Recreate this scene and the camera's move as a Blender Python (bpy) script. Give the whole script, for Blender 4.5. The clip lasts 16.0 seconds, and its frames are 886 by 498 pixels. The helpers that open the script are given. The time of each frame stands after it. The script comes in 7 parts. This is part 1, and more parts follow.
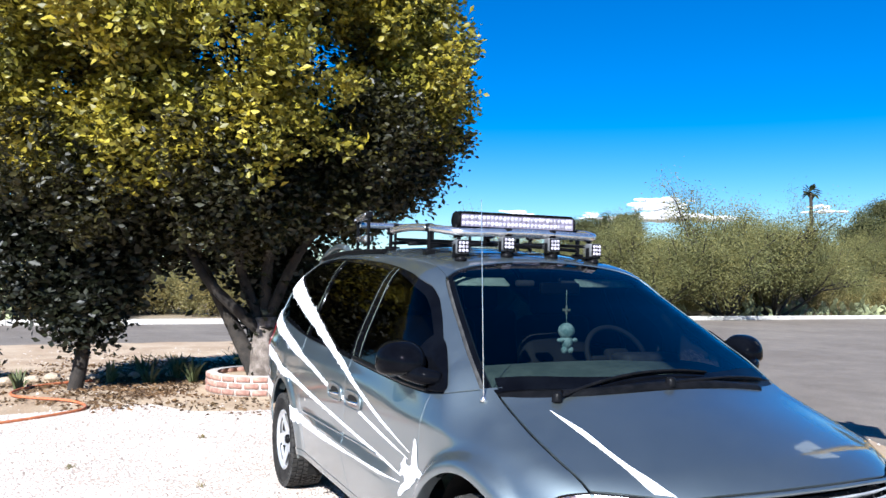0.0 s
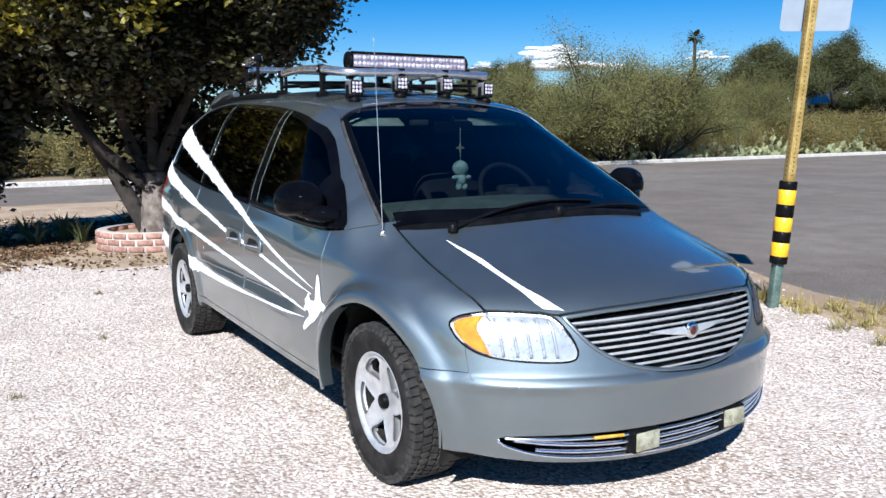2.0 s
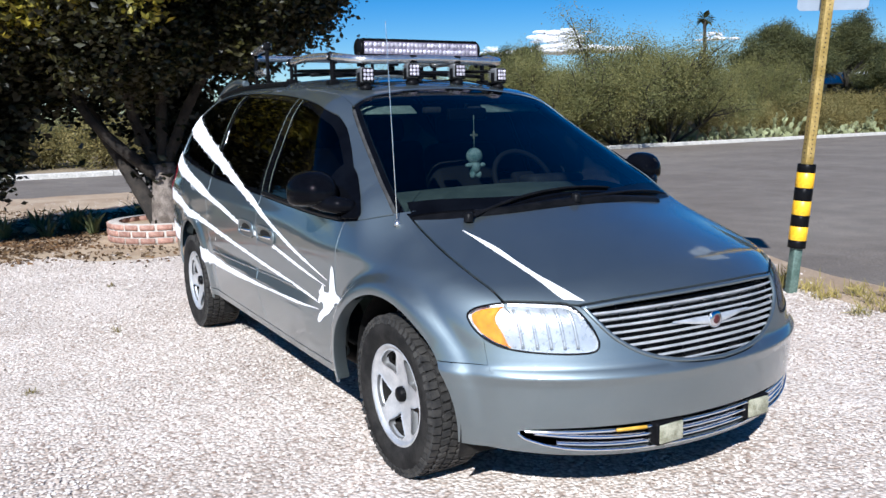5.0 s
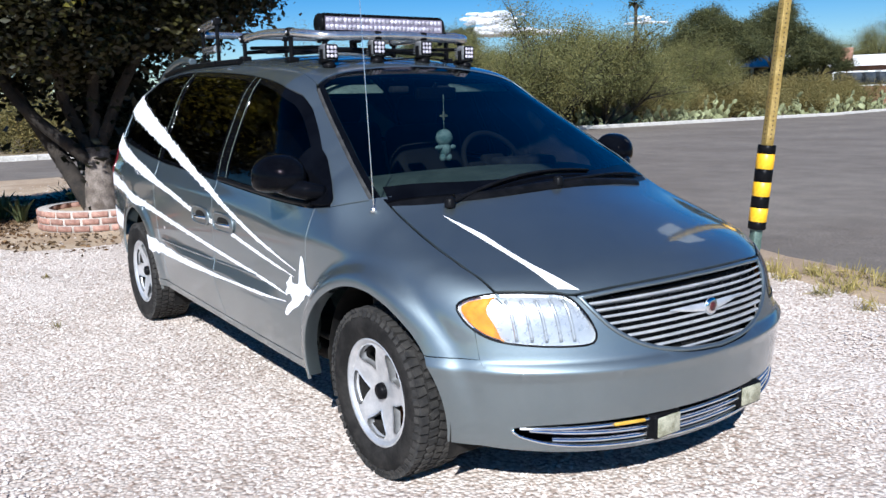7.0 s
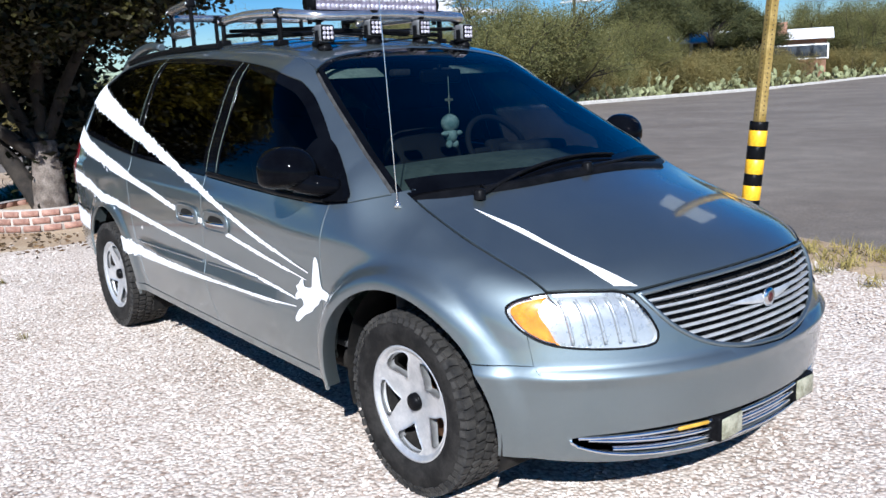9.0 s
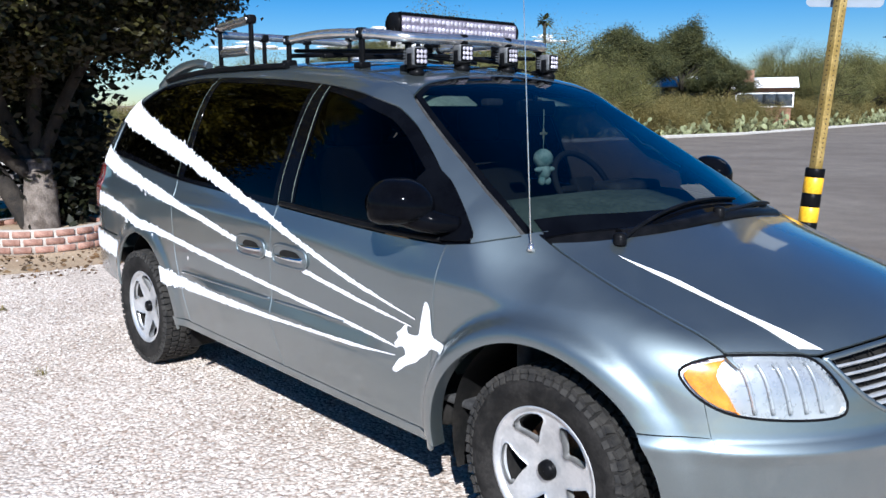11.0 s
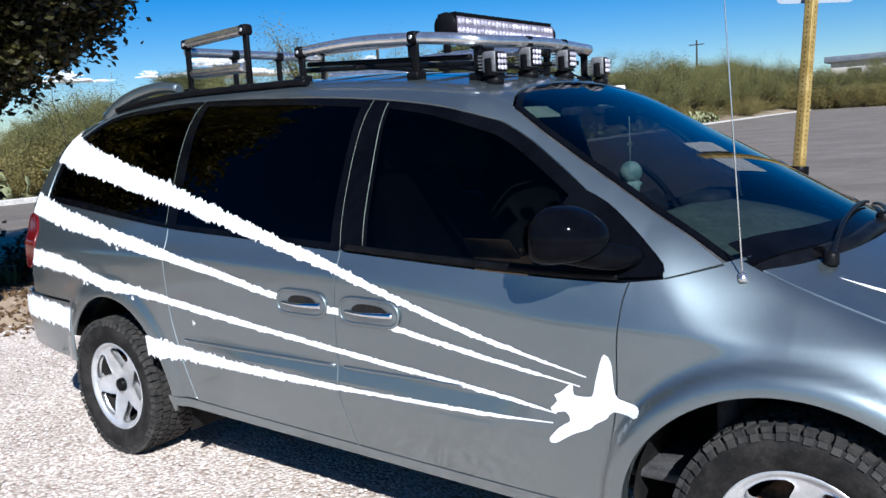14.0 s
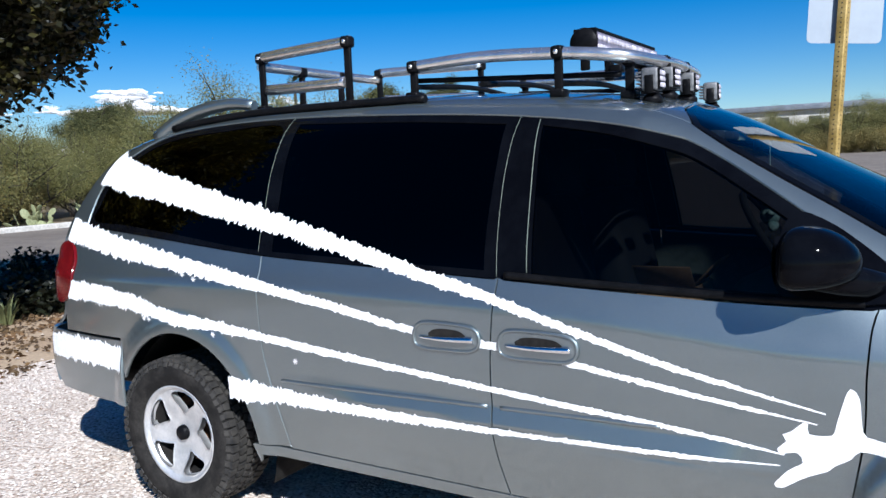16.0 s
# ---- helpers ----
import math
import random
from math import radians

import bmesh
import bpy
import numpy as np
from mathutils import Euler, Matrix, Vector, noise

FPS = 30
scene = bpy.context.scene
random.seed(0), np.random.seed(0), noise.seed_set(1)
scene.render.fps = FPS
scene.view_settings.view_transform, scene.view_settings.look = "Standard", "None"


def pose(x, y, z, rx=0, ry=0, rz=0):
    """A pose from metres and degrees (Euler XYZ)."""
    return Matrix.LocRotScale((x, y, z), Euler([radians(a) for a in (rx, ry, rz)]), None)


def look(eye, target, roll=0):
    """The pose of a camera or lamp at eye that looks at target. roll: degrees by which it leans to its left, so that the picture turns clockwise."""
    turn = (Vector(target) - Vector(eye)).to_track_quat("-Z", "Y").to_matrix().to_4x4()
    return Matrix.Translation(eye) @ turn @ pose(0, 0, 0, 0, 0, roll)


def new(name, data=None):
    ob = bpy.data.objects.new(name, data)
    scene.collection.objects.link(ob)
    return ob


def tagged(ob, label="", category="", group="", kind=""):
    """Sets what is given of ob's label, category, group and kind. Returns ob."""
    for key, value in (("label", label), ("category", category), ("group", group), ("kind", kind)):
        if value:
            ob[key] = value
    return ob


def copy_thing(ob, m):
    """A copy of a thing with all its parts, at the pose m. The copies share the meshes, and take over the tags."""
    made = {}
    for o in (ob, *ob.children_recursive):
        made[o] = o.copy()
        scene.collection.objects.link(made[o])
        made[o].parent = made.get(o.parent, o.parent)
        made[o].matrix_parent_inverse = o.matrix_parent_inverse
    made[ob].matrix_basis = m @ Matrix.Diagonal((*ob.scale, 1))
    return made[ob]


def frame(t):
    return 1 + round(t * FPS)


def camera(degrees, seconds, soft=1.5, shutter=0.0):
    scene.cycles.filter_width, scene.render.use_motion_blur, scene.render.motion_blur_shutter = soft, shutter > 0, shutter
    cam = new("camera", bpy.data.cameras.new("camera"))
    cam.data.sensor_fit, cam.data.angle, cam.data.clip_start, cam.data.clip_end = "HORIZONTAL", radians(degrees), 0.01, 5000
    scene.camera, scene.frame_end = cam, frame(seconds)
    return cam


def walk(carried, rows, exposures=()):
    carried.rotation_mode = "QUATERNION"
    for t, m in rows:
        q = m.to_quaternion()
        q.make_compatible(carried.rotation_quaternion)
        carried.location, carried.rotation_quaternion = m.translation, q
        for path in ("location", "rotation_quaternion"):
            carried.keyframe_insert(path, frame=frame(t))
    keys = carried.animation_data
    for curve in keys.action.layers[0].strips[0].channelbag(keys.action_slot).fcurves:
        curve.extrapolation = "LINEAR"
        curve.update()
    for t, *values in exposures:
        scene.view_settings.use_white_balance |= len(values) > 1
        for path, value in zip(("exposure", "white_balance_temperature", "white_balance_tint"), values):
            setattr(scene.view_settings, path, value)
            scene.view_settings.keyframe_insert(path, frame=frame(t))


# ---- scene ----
cam = camera(56.4, 16.0)
PATH = [
    (0, (2.836, -2.334, 1.509), (1.013, -1.515, 1.585), 0.9),
    (0.2, (2.898, -2.396, 1.515), (1.109, -1.501, 1.527), 0.2),
    (0.5, (2.91, -2.396, 1.492), (1.151, -1.445, 1.456), -0.3),
    (1, (2.897, -2.385, 1.456), (1.152, -1.419, 1.313), -1.0),
    (1.5, (2.908, -2.388, 1.447), (1.214, -1.349, 1.222), -0.5),
    (2, (2.905, -2.38, 1.44), (1.216, -1.345, 1.164), -0.6),
    (2.5, (2.891, -2.376, 1.439), (1.199, -1.36, 1.119), -1.0),
    (3, (2.872, -2.367, 1.448), (1.159, -1.372, 1.168), -1.0),
    (3.5, (2.867, -2.364, 1.447), (1.161, -1.363, 1.153), -1.2),
    (5.8, (2.773, -2.381, 1.448), (1.086, -1.353, 1.132), -1.6),
    (6, (2.726, -2.398, 1.452), (1.062, -1.333, 1.14), -1.2),
    (6.5, (2.633, -2.405, 1.446), (0.999, -1.302, 1.112), -1.5),
    (7, (2.584, -2.415, 1.439), (0.976, -1.278, 1.086), -1.4),
    (7.5, (2.478, -2.359, 1.44), (0.874, -1.221, 1.076), -1.9),
    (8, (2.385, -2.297, 1.45), (0.769, -1.184, 1.061), -3.4),
    (8.5, (2.271, -2.381, 1.441), (0.747, -1.159, 1.013), -2.7),
    (9, (2.189, -2.509, 1.454), (0.667, -1.273, 1.055), -2.7),
    (9.5, (2.107, -2.575, 1.454), (0.568, -1.353, 1.086), -1.8),
    (9.7, (2.042, -2.58, 1.457), (0.491, -1.367, 1.109), -1.8),
    (11.8, (1.302, -2.825, 1.455), (-0.062, -1.394, 1.148), -1.1),
    (12, (1.233, -2.827, 1.462), (-0.109, -1.375, 1.16), -1.5),
    (12.5, (1.074, -2.847, 1.463), (-0.25, -1.378, 1.165), -0.8),
    (13, (0.89, -2.944, 1.464), (-0.32, -1.379, 1.172), -2.2),
    (13.5, (0.717, -3.035, 1.457), (-0.467, -1.454, 1.148), -1.9),
    (14, (0.501, -2.976, 1.467), (-0.693, -1.398, 1.179), -3.5),
    (14.5, (0.301, -2.977, 1.461), (-0.906, -1.405, 1.193), -1.2),
    (15, (0.061, -3.102, 1.441), (-1.017, -1.443, 1.148), -1.9),
    (15.5, (-0.136, -3.196, 1.465), (-1.185, -1.512, 1.214), -1.0),
    (16, (-0.32, -3.232, 1.429), (-1.339, -1.522, 1.231), -2.5),
]
LIGHTEN = [(0.0, 1.34, 5800, 10), (1.5, 0.95, 5800, 10), (3.5, 0.73, 5750, 10), (9.5, 0.735, 5750, 10), (13.0, 0.755, 5750, 10), (16.0, 0.75, 5750, 10)]
walk(cam, [(t, look(eye, target, roll)) for t, eye, target, roll in PATH], LIGHTEN)

# ---- light ----
SUN_WAY = Vector((-1.03, 0.91, -1.0)).normalized()
world = bpy.data.worlds.new("sky")
scene.world = world
world.use_nodes = True
wn = world.node_tree
sky = wn.nodes.new("ShaderNodeTexSky")
sky.sky_type, sky.sun_disc = "NISHITA", False
sky.sun_elevation, sky.sun_rotation = math.asin(-SUN_WAY.z), math.atan2(-SUN_WAY.x, -SUN_WAY.y)
sky.altitude, sky.air_density, sky.dust_density, sky.ozone_density = 800, 1.0, 0.35, 3.0
vivid = wn.nodes.new("ShaderNodeHueSaturation")
vivid.inputs["Saturation"].default_value = 1.6
vivid.inputs["Hue"].default_value = 0.508
wn.links.new(sky.outputs[0], vivid.inputs["Color"])
wn.links.new(vivid.outputs[0], wn.nodes["Background"].inputs[0])
wn.nodes["Background"].inputs[1].default_value = 0.055
sun = new("sun", bpy.data.lights.new("sun", "SUN"))
sun.data.energy, sun.data.angle, sun.data.color = 5.0, radians(0.53), (1.0, 0.96, 0.89)
sun.rotation_euler = SUN_WAY.to_track_quat("-Z", "Y").to_euler()

# ---- materials ----


def material(name, rough=0.5, metal=0.0):
    m = bpy.data.materials.new(name)
    m.use_nodes = True
    b = m.node_tree.nodes["Principled BSDF"]
    b.inputs["Roughness"].default_value, b.inputs["Metallic"].default_value = rough, metal
    return m, m.node_tree, b


def noise_node(nt, scale, detail=6.0, coord="Object", rough=0.55):
    tc = nt.nodes.new("ShaderNodeTexCoord")
    n = nt.nodes.new("ShaderNodeTexNoise")
    n.inputs["Scale"].default_value, n.inputs["Detail"].default_value, n.inputs["Roughness"].default_value = scale, detail, rough
    nt.links.new(tc.outputs[coord], n.inputs["Vector"])
    return n


def ramp(nt, src, stops):
    r = nt.nodes.new("ShaderNodeValToRGB")
    while len(r.color_ramp.elements) < len(stops):
        r.color_ramp.elements.new(0.5)
    for e, (p, c) in zip(r.color_ramp.elements, stops):
        e.position, e.color = p, (*c, 1)
    nt.links.new(src, r.inputs[0])
    return r


def mix(nt, fac, a, b, kind="MIX"):
    n = nt.nodes.new("ShaderNodeMix")
    n.data_type, n.blend_type = "RGBA", kind
    for sock, v in ((n.inputs[0], fac), (n.inputs[6], a), (n.inputs[7], b)):
        if hasattr(v, "links"):
            nt.links.new(v, sock)
        else:
            sock.default_value = v if isinstance(v, (int, float)) else (*v, 1)
    return n.outputs[2]


def bump(nt, b, height, strength=0.3, distance=0.01):
    n = nt.nodes.new("ShaderNodeBump")
    n.inputs["Strength"].default_value, n.inputs["Distance"].default_value = strength, distance
    nt.links.new(height, n.inputs["Height"])
    nt.links.new(n.outputs[0], b.inputs["Normal"])


def surface(name, dark, light, scale, rough=0.6, metal=0.0, fine=8.0, relief=0.2, depth=0.004, island=0.0, per_object=0.0, spread=0.12, grain=0.23):
    """A surface that varies at two scales between two colours, with relief; island and per_object vary whole pieces."""
    m, nt, b = material(name, rough, metal)
    n1, n2 = noise_node(nt, scale), noise_node(nt, scale * fine, 4.0)
    c = ramp(nt, n1.outputs[0], ((0.5 - spread, dark), (0.5 + spread, light))).outputs[0]
    fine_c = ramp(nt, n2.outputs[0], ((0.3, (1 - grain * 1.2,) * 3), (0.7, (1 + grain * 0.8,) * 3))).outputs[0]
    c = mix(nt, 1.0, c, fine_c, "MULTIPLY")
    for amount, node, out in ((island, "ShaderNodeNewGeometry", "Random Per Island"), (per_object, "ShaderNodeObjectInfo", "Random")):
        if amount:
            g = nt.nodes.new(node)
            v = ramp(nt, g.outputs[out], ((0.0, (1 - amount,) * 3), (1.0, (1 + amount,) * 3))).outputs[0]
            c = mix(nt, 1.0, c, v, "MULTIPLY")
    nt.links.new(c, b.inputs["Base Color"])
    r = nt.nodes.new("ShaderNodeMapRange")
    r.inputs[3].default_value, r.inputs[4].default_value = rough * 0.78, min(rough * 1.24, 1)
    nt.links.new(n2.outputs[0], r.inputs[0])
    nt.links.new(r.outputs[0], b.inputs["Roughness"])
    if relief:
        bump(nt, b, n2.outputs[0], relief, depth)
    return m


def paint_material():
    """Silver-blue lacquer: pigment, a narrow and a broad flake lobe, all under one clear coat."""
    m, nt, b = material("silver_blue_paint", 0.5, 0.0)
    b.inputs["Specular IOR Level"].default_value = 0.1
    n, fine, wear = noise_node(nt, 3.0), noise_node(nt, 900.0, 2.0), noise_node(nt, 14.0)
    f = ramp(nt, fine.outputs[0], ((0.3, (0.85, 0.85, 0.85)), (0.7, (1.14, 1.14, 1.14)))).outputs[0]
    out = None
    lobes = ((None, 0.0, (0.018, 0.021, 0.020), (0.021, 0.024, 0.023)), (0.24, 0.14, (0.308, 0.350, 0.353), (0.318, 0.361, 0.364)), (0.51, 0.32, (0.455, 0.548, 0.580), (0.475, 0.568, 0.600)))
    for rough, share, lo, hi in lobes:
        p = b if rough is None else nt.nodes.new("ShaderNodeBsdfPrincipled")
        c = ramp(nt, n.outputs[0], ((0.35, lo), (0.65, hi))).outputs[0]
        nt.links.new(mix(nt, 1.0, c, f, "MULTIPLY"), p.inputs["Base Color"])
        p.inputs["Coat Weight"].default_value, p.inputs["Coat Roughness"].default_value = 1.0, 0.06
        p.inputs["Coat IOR"].default_value = 1.82
        if rough is None:
            out = p.outputs[0]
            continue
        p.inputs["Metallic"].default_value = 1.0
        r = ramp(nt, wear.outputs[0], ((0.3, (rough * 0.97,) * 3), (0.7, (rough * 1.03,) * 3)))
        nt.links.new(r.outputs[0], p.inputs["Roughness"])
        ms = nt.nodes.new("ShaderNodeMixShader")
        ms.inputs[0].default_value = share
        nt.links.new(out, ms.inputs[1])
        nt.links.new(p.outputs[0], ms.inputs[2])
        out = ms.outputs[0]
    nt.links.new(out, nt.nodes["Material Output"].inputs[0])
    return m


def pane_material(name, tint, gloss=0.02, ior=1.5):
    """Thin tinted glass: it lets tinted light through and mirrors by Fresnel."""
    m = bpy.data.materials.new(name)
    m.use_nodes = True
    nt = m.node_tree
    nt.nodes.remove(nt.nodes["Principled BSDF"])
    clear, shine = nt.nodes.new("ShaderNodeBsdfTransparent"), nt.nodes.new("ShaderNodeBsdfGlossy")
    clear.inputs[0].default_value = (*tint, 1)
    shine.inputs["Roughness"].default_value = gloss
    fr, ms = nt.nodes.new("ShaderNodeFresnel"), nt.nodes.new("ShaderNodeMixShader")
    fr.inputs[0].default_value = ior
    nt.links.new(fr.outputs[0], ms.inputs[0])
    nt.links.new(clear.outputs[0], ms.inputs[1])
    nt.links.new(shine.outputs[0], ms.inputs[2])
    nt.links.new(ms.outputs[0], nt.nodes["Material Output"].inputs[0])
    return m


def leaf_material(name, dark, light, gloss=0.5):
    m, nt, b = material(name, gloss)
    g = nt.nodes.new("ShaderNodeNewGeometry")
    c = ramp(nt, g.outputs["Random Per Island"], ((0.0, dark), (0.55, tuple((p + q) / 2 for p, q in zip(dark, light))), (1.0, light))).outputs[0]
    big = ramp(nt, noise_node(nt, 1.1).outputs[0], ((0.35, (0.7, 0.75, 0.7)), (0.65, (1.25, 1.15, 1.0)))).outputs[0]
    c = mix(nt, 1.0, c, big, "MULTIPLY")
    nt.links.new(c, b.inputs["Base Color"])
    t = nt.nodes.new("ShaderNodeBsdfTranslucent")
    nt.links.new(c, t.inputs[0])
    ms = nt.nodes.new("ShaderNodeMixShader")
    ms.inputs[0].default_value = 0.25
    nt.links.new(b.outputs[0], ms.inputs[1])
    nt.links.new(t.outputs[0], ms.inputs[2])
    nt.links.new(ms.outputs[0], nt.nodes["Material Output"].inputs[0])
    return m


PAINT = paint_material()
TRIM = surface("black_trim_plastic", (0.004, 0.0043, 0.005), (0.007, 0.007, 0.008), 20, 0.34)
GLOSS_BLACK = surface("gloss_black_plastic", (0.0018, 0.002, 0.003), (0.003, 0.0035, 0.005), 8, 0.05, relief=0, grain=0.05)
LINER = surface("dark_underbody", (0.008, 0.008, 0.008), (0.02, 0.018, 0.016), 9, 0.9)
RUBBER = surface("tyre_rubber", (0.011, 0.0105, 0.010), (0.028, 0.026, 0.024), 14, 0.82, relief=0.35)
ALLOY = surface("silver_alloy", (0.50, 0.51, 0.52), (0.66, 0.66, 0.66), 12, 0.36, 0.6, relief=0.0, grain=0.04)
CHROME = surface("chrome", (0.70, 0.72, 0.74), (0.82, 0.83, 0.85), 10, 0.10, 1.0, relief=0, grain=0.03)
STEEL = surface("brushed_steel_tube", (0.66, 0.65, 0.64), (0.82, 0.80, 0.78), 18, 0.25, 0.92, relief=0.02, grain=0.06)
DECAL = surface("white_vinyl", (0.80, 0.81, 0.83), (0.90, 0.90, 0.90), 30, 0.55, relief=0.1, depth=0.002)
PANE_DARK = pane_material("privacy_glass", (0.004, 0.005, 0.006), ior=1.25)
PANE_DOOR = pane_material("tinted_door_glass", (0.15, 0.155, 0.16), ior=1.25)
PANE_FRONT = pane_material("windscreen_glass", (0.42, 0.48, 0.50))
PANE_CLEAR = pane_material("clear_lens", (0.92, 0.94, 0.95))
AMBER = surface("amber_lens", (0.75, 0.22, 0.02), (0.95, 0.34, 0.03), 30, 0.15, relief=0)
RED = surface("red_lens", (0.085, 0.003, 0.005), (0.13, 0.005, 0.007), 30, 0.12, relief=0)
REFLECTOR = surface("lamp_reflector", (0.44, 0.45, 0.47), (0.60, 0.605, 0.62), 5, 0.28, 0.45, relief=0.0, grain=0.05)
FOG_LENS = surface("yellowed_fog_lens", (0.20, 0.195, 0.13), (0.36, 0.35, 0.26), 25, 0.12, relief=0.3)
CABIN = surface("grey_cabin_plastic", (0.105, 0.13, 0.108), (0.145, 0.17, 0.14), 6, 0.7)
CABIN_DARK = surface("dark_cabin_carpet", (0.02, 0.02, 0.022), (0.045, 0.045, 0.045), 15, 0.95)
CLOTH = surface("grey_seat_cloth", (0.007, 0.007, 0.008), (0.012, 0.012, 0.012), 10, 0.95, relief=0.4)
VISOR = surface("pale_visor_vinyl", (0.27, 0.33, 0.26), (0.36, 0.42, 0.34), 8, 0.7)
for dark in (TRIM, GLOSS_BLACK, LINER, RUBBER):
    dark.node_tree.nodes["Principled BSDF"].inputs["Specular IOR Level"].default_value = 0.14
for dark in (TRIM, GLOSS_BLACK):
    dark.node_tree.nodes["Principled BSDF"].inputs["IOR"].default_value = 1.3

# ---- building tools ----
from mathutils import geometry


def curve(xs, ys):
    """A smooth curve through points, as a function (cubic Hermite with limited slopes)."""
    xs, ys = np.array(xs, float), np.array(ys, float)
    d = np.diff(ys) / np.diff(xs)
    s = np.zeros_like(ys)
    s[1:-1] = np.where(d[1:] * d[:-1] > 0, 2 * d[1:] * d[:-1] / np.where(d[1:] + d[:-1] == 0, 1, d[1:] + d[:-1]), 0)
    s[0], s[-1] = d[0], d[-1]

    def f(x):
        x = np.asarray(x, float)
        i = np.clip(np.searchsorted(xs, x) - 1, 0, len(xs) - 2)
        h = xs[i + 1] - xs[i]
        t = np.clip((x - xs[i]) / h, 0, 1)
        return ((1 + 2 * t) * (1 - t) ** 2 * ys[i] + t * (1 - t) ** 2 * h * s[i]
                + t * t * (3 - 2 * t) * ys[i + 1] + t * t * (t - 1) * h * s[i + 1])
    return f


def smooth_line(points, step=0.015, closed=False):
    """A Catmull-Rom line through points of any dimension, at about even steps."""
    p = np.array(points, float)
    n, out = len(p), []
    for i in range(n if closed else n - 1):
        if closed:
            a, b, c, d = p[(i - 1) % n], p[i], p[(i + 1) % n], p[(i + 2) % n]
        else:
            a, b, c, d = p[max(i - 1, 0)], p[i], p[i + 1], p[min(i + 2, n - 1)]
        k = max(2, int(np.linalg.norm(c - b) / step))
        for t in np.arange(k) / k:
            out.append(0.5 * (2 * b + (c - a) * t + (2 * a - 5 * b + 4 * c - d) * t * t + (3 * b - a - 3 * c + d) * t ** 3))
    if not closed:
        out.append(p[-1])
    return np.array(out)


def straight(a, b, step=0.02):
    a, b = np.array(a, float), np.array(b, float)
    k = max(2, int(np.linalg.norm(b - a) / step))
    return a + (b - a) * (np.arange(k + 1) / k)[:, None]


def join(*lines):
    """One closed outline out of lines laid end to end."""
    out = []
    for line in lines:
        for p in line:
            if not out or np.hypot(*(np.array(p) - out[-1])) > 0.003:
                out.append(np.array(p, float))
    if np.hypot(*(out[0] - out[-1])) < 0.003:
        out.pop()
    return np.array(out)


def inside(poly, q):
    x, y = q[:, 0], q[:, 1]
    c = np.zeros(len(q), bool)
    for (x0, y0), (x1, y1) in zip(poly, np.roll(poly, -1, 0)):
        if y0 != y1:
            c ^= ((y0 > y) != (y1 > y)) & (x < (x1 - x0) * (y - y0) / (y1 - y0) + x0)
    return c


def inset(poly, d):
    """The outline moved inwards by d."""
    a, b = np.roll(poly, 1, 0), np.roll(poly, -1, 0)
    t = b - a
    t = t / np.maximum(np.hypot(t[:, 0], t[:, 1])[:, None], 1e-9)
    n = np.stack((-t[:, 1], t[:, 0]), 1)
    area = np.sum(poly[:, 0] * np.roll(poly[:, 1], -1) - np.roll(poly[:, 0], -1) * poly[:, 1])
    return poly + n * (d if area > 0 else -d)


def fill(poly, holes=(), h=0.03):
    """Triangles over an outline with holes: points and index triples."""
    loops = [np.asarray(poly)] + [np.asarray(o) for o in holes]
    pts = np.concatenate(loops)
    edges, at = [], 0
    for o in loops:
        edges += [(at + i, at + (i + 1) % len(o)) for i in range(len(o))]
        at += len(o)
    lo, hi = loops[0].min(0), loops[0].max(0)
    gx, gy = np.meshgrid(np.arange(lo[0] + h / 2, hi[0], h), np.arange(lo[1] + h / 2, hi[1], h))
    g = np.stack((gx.ravel(), gy.ravel()), 1)
    keep = inside(loops[0], g)
    for o in loops[1:]:
        keep &= ~inside(o, g)
    g = g[keep]
    if len(g):
        near = np.full(len(g), 9.0)
        for i in range(0, len(pts), 64):
            near = np.minimum(near, np.min(np.hypot(*(g[:, None] - pts[None, i:i + 64]).transpose(2, 0, 1)), 1))
        g = g[near > 0.45 * h]
    every = np.concatenate((pts, g)) if len(g) else pts
    v, _, f, *_ = geometry.delaunay_2d_cdt([Vector(p) for p in every], edges, [], 0, 1e-6)
    v = np.array([tuple(p) for p in v])
    f = np.array([t for t in f if len(t) == 3])
    mid = v[f].mean(1)
    ok = inside(loops[0], mid)
    for o in loops[1:]:
        ok &= ~inside(o, mid)
    return v, f[ok]


def mesh_of(name, verts, faces, smooth=True, normals=None):
    me = bpy.data.meshes.new(name)
    me.from_pydata([tuple(map(float, v)) for v in verts], [], [tuple(map(int, f)) for f in faces])
    if smooth:
        me.polygons.foreach_set("use_smooth", [True] * len(me.polygons))
    me.update()
    if normals is not None:
        me.normals_split_custom_set_from_vertices([tuple(map(float, n)) for n in normals])
    return me


def part(name, data, mat, parent, label="", kind=""):
    """ONE mesh object under a thing or a part. data: a bmesh or a mesh."""
    if isinstance(data, bmesh.types.BMesh):
        me = bpy.data.meshes.new(name)
        data.to_mesh(me)
        data.free()
    else:
        me = data
    if mat is not None:
        me.materials.clear()
        me.materials.append(mat)
    ob = new(name, me)
    ob.parent = parent
    return tagged(ob, label, kind=kind)


def thing(name, label, category, at=(0, 0, 0), rz=0.0, group="", kind=""):
    ob = new(name)
    ob.empty_display_size = 0.2
    ob.matrix_basis = pose(*at, 0, 0, rz)
    return tagged(ob, label, category, group, kind)


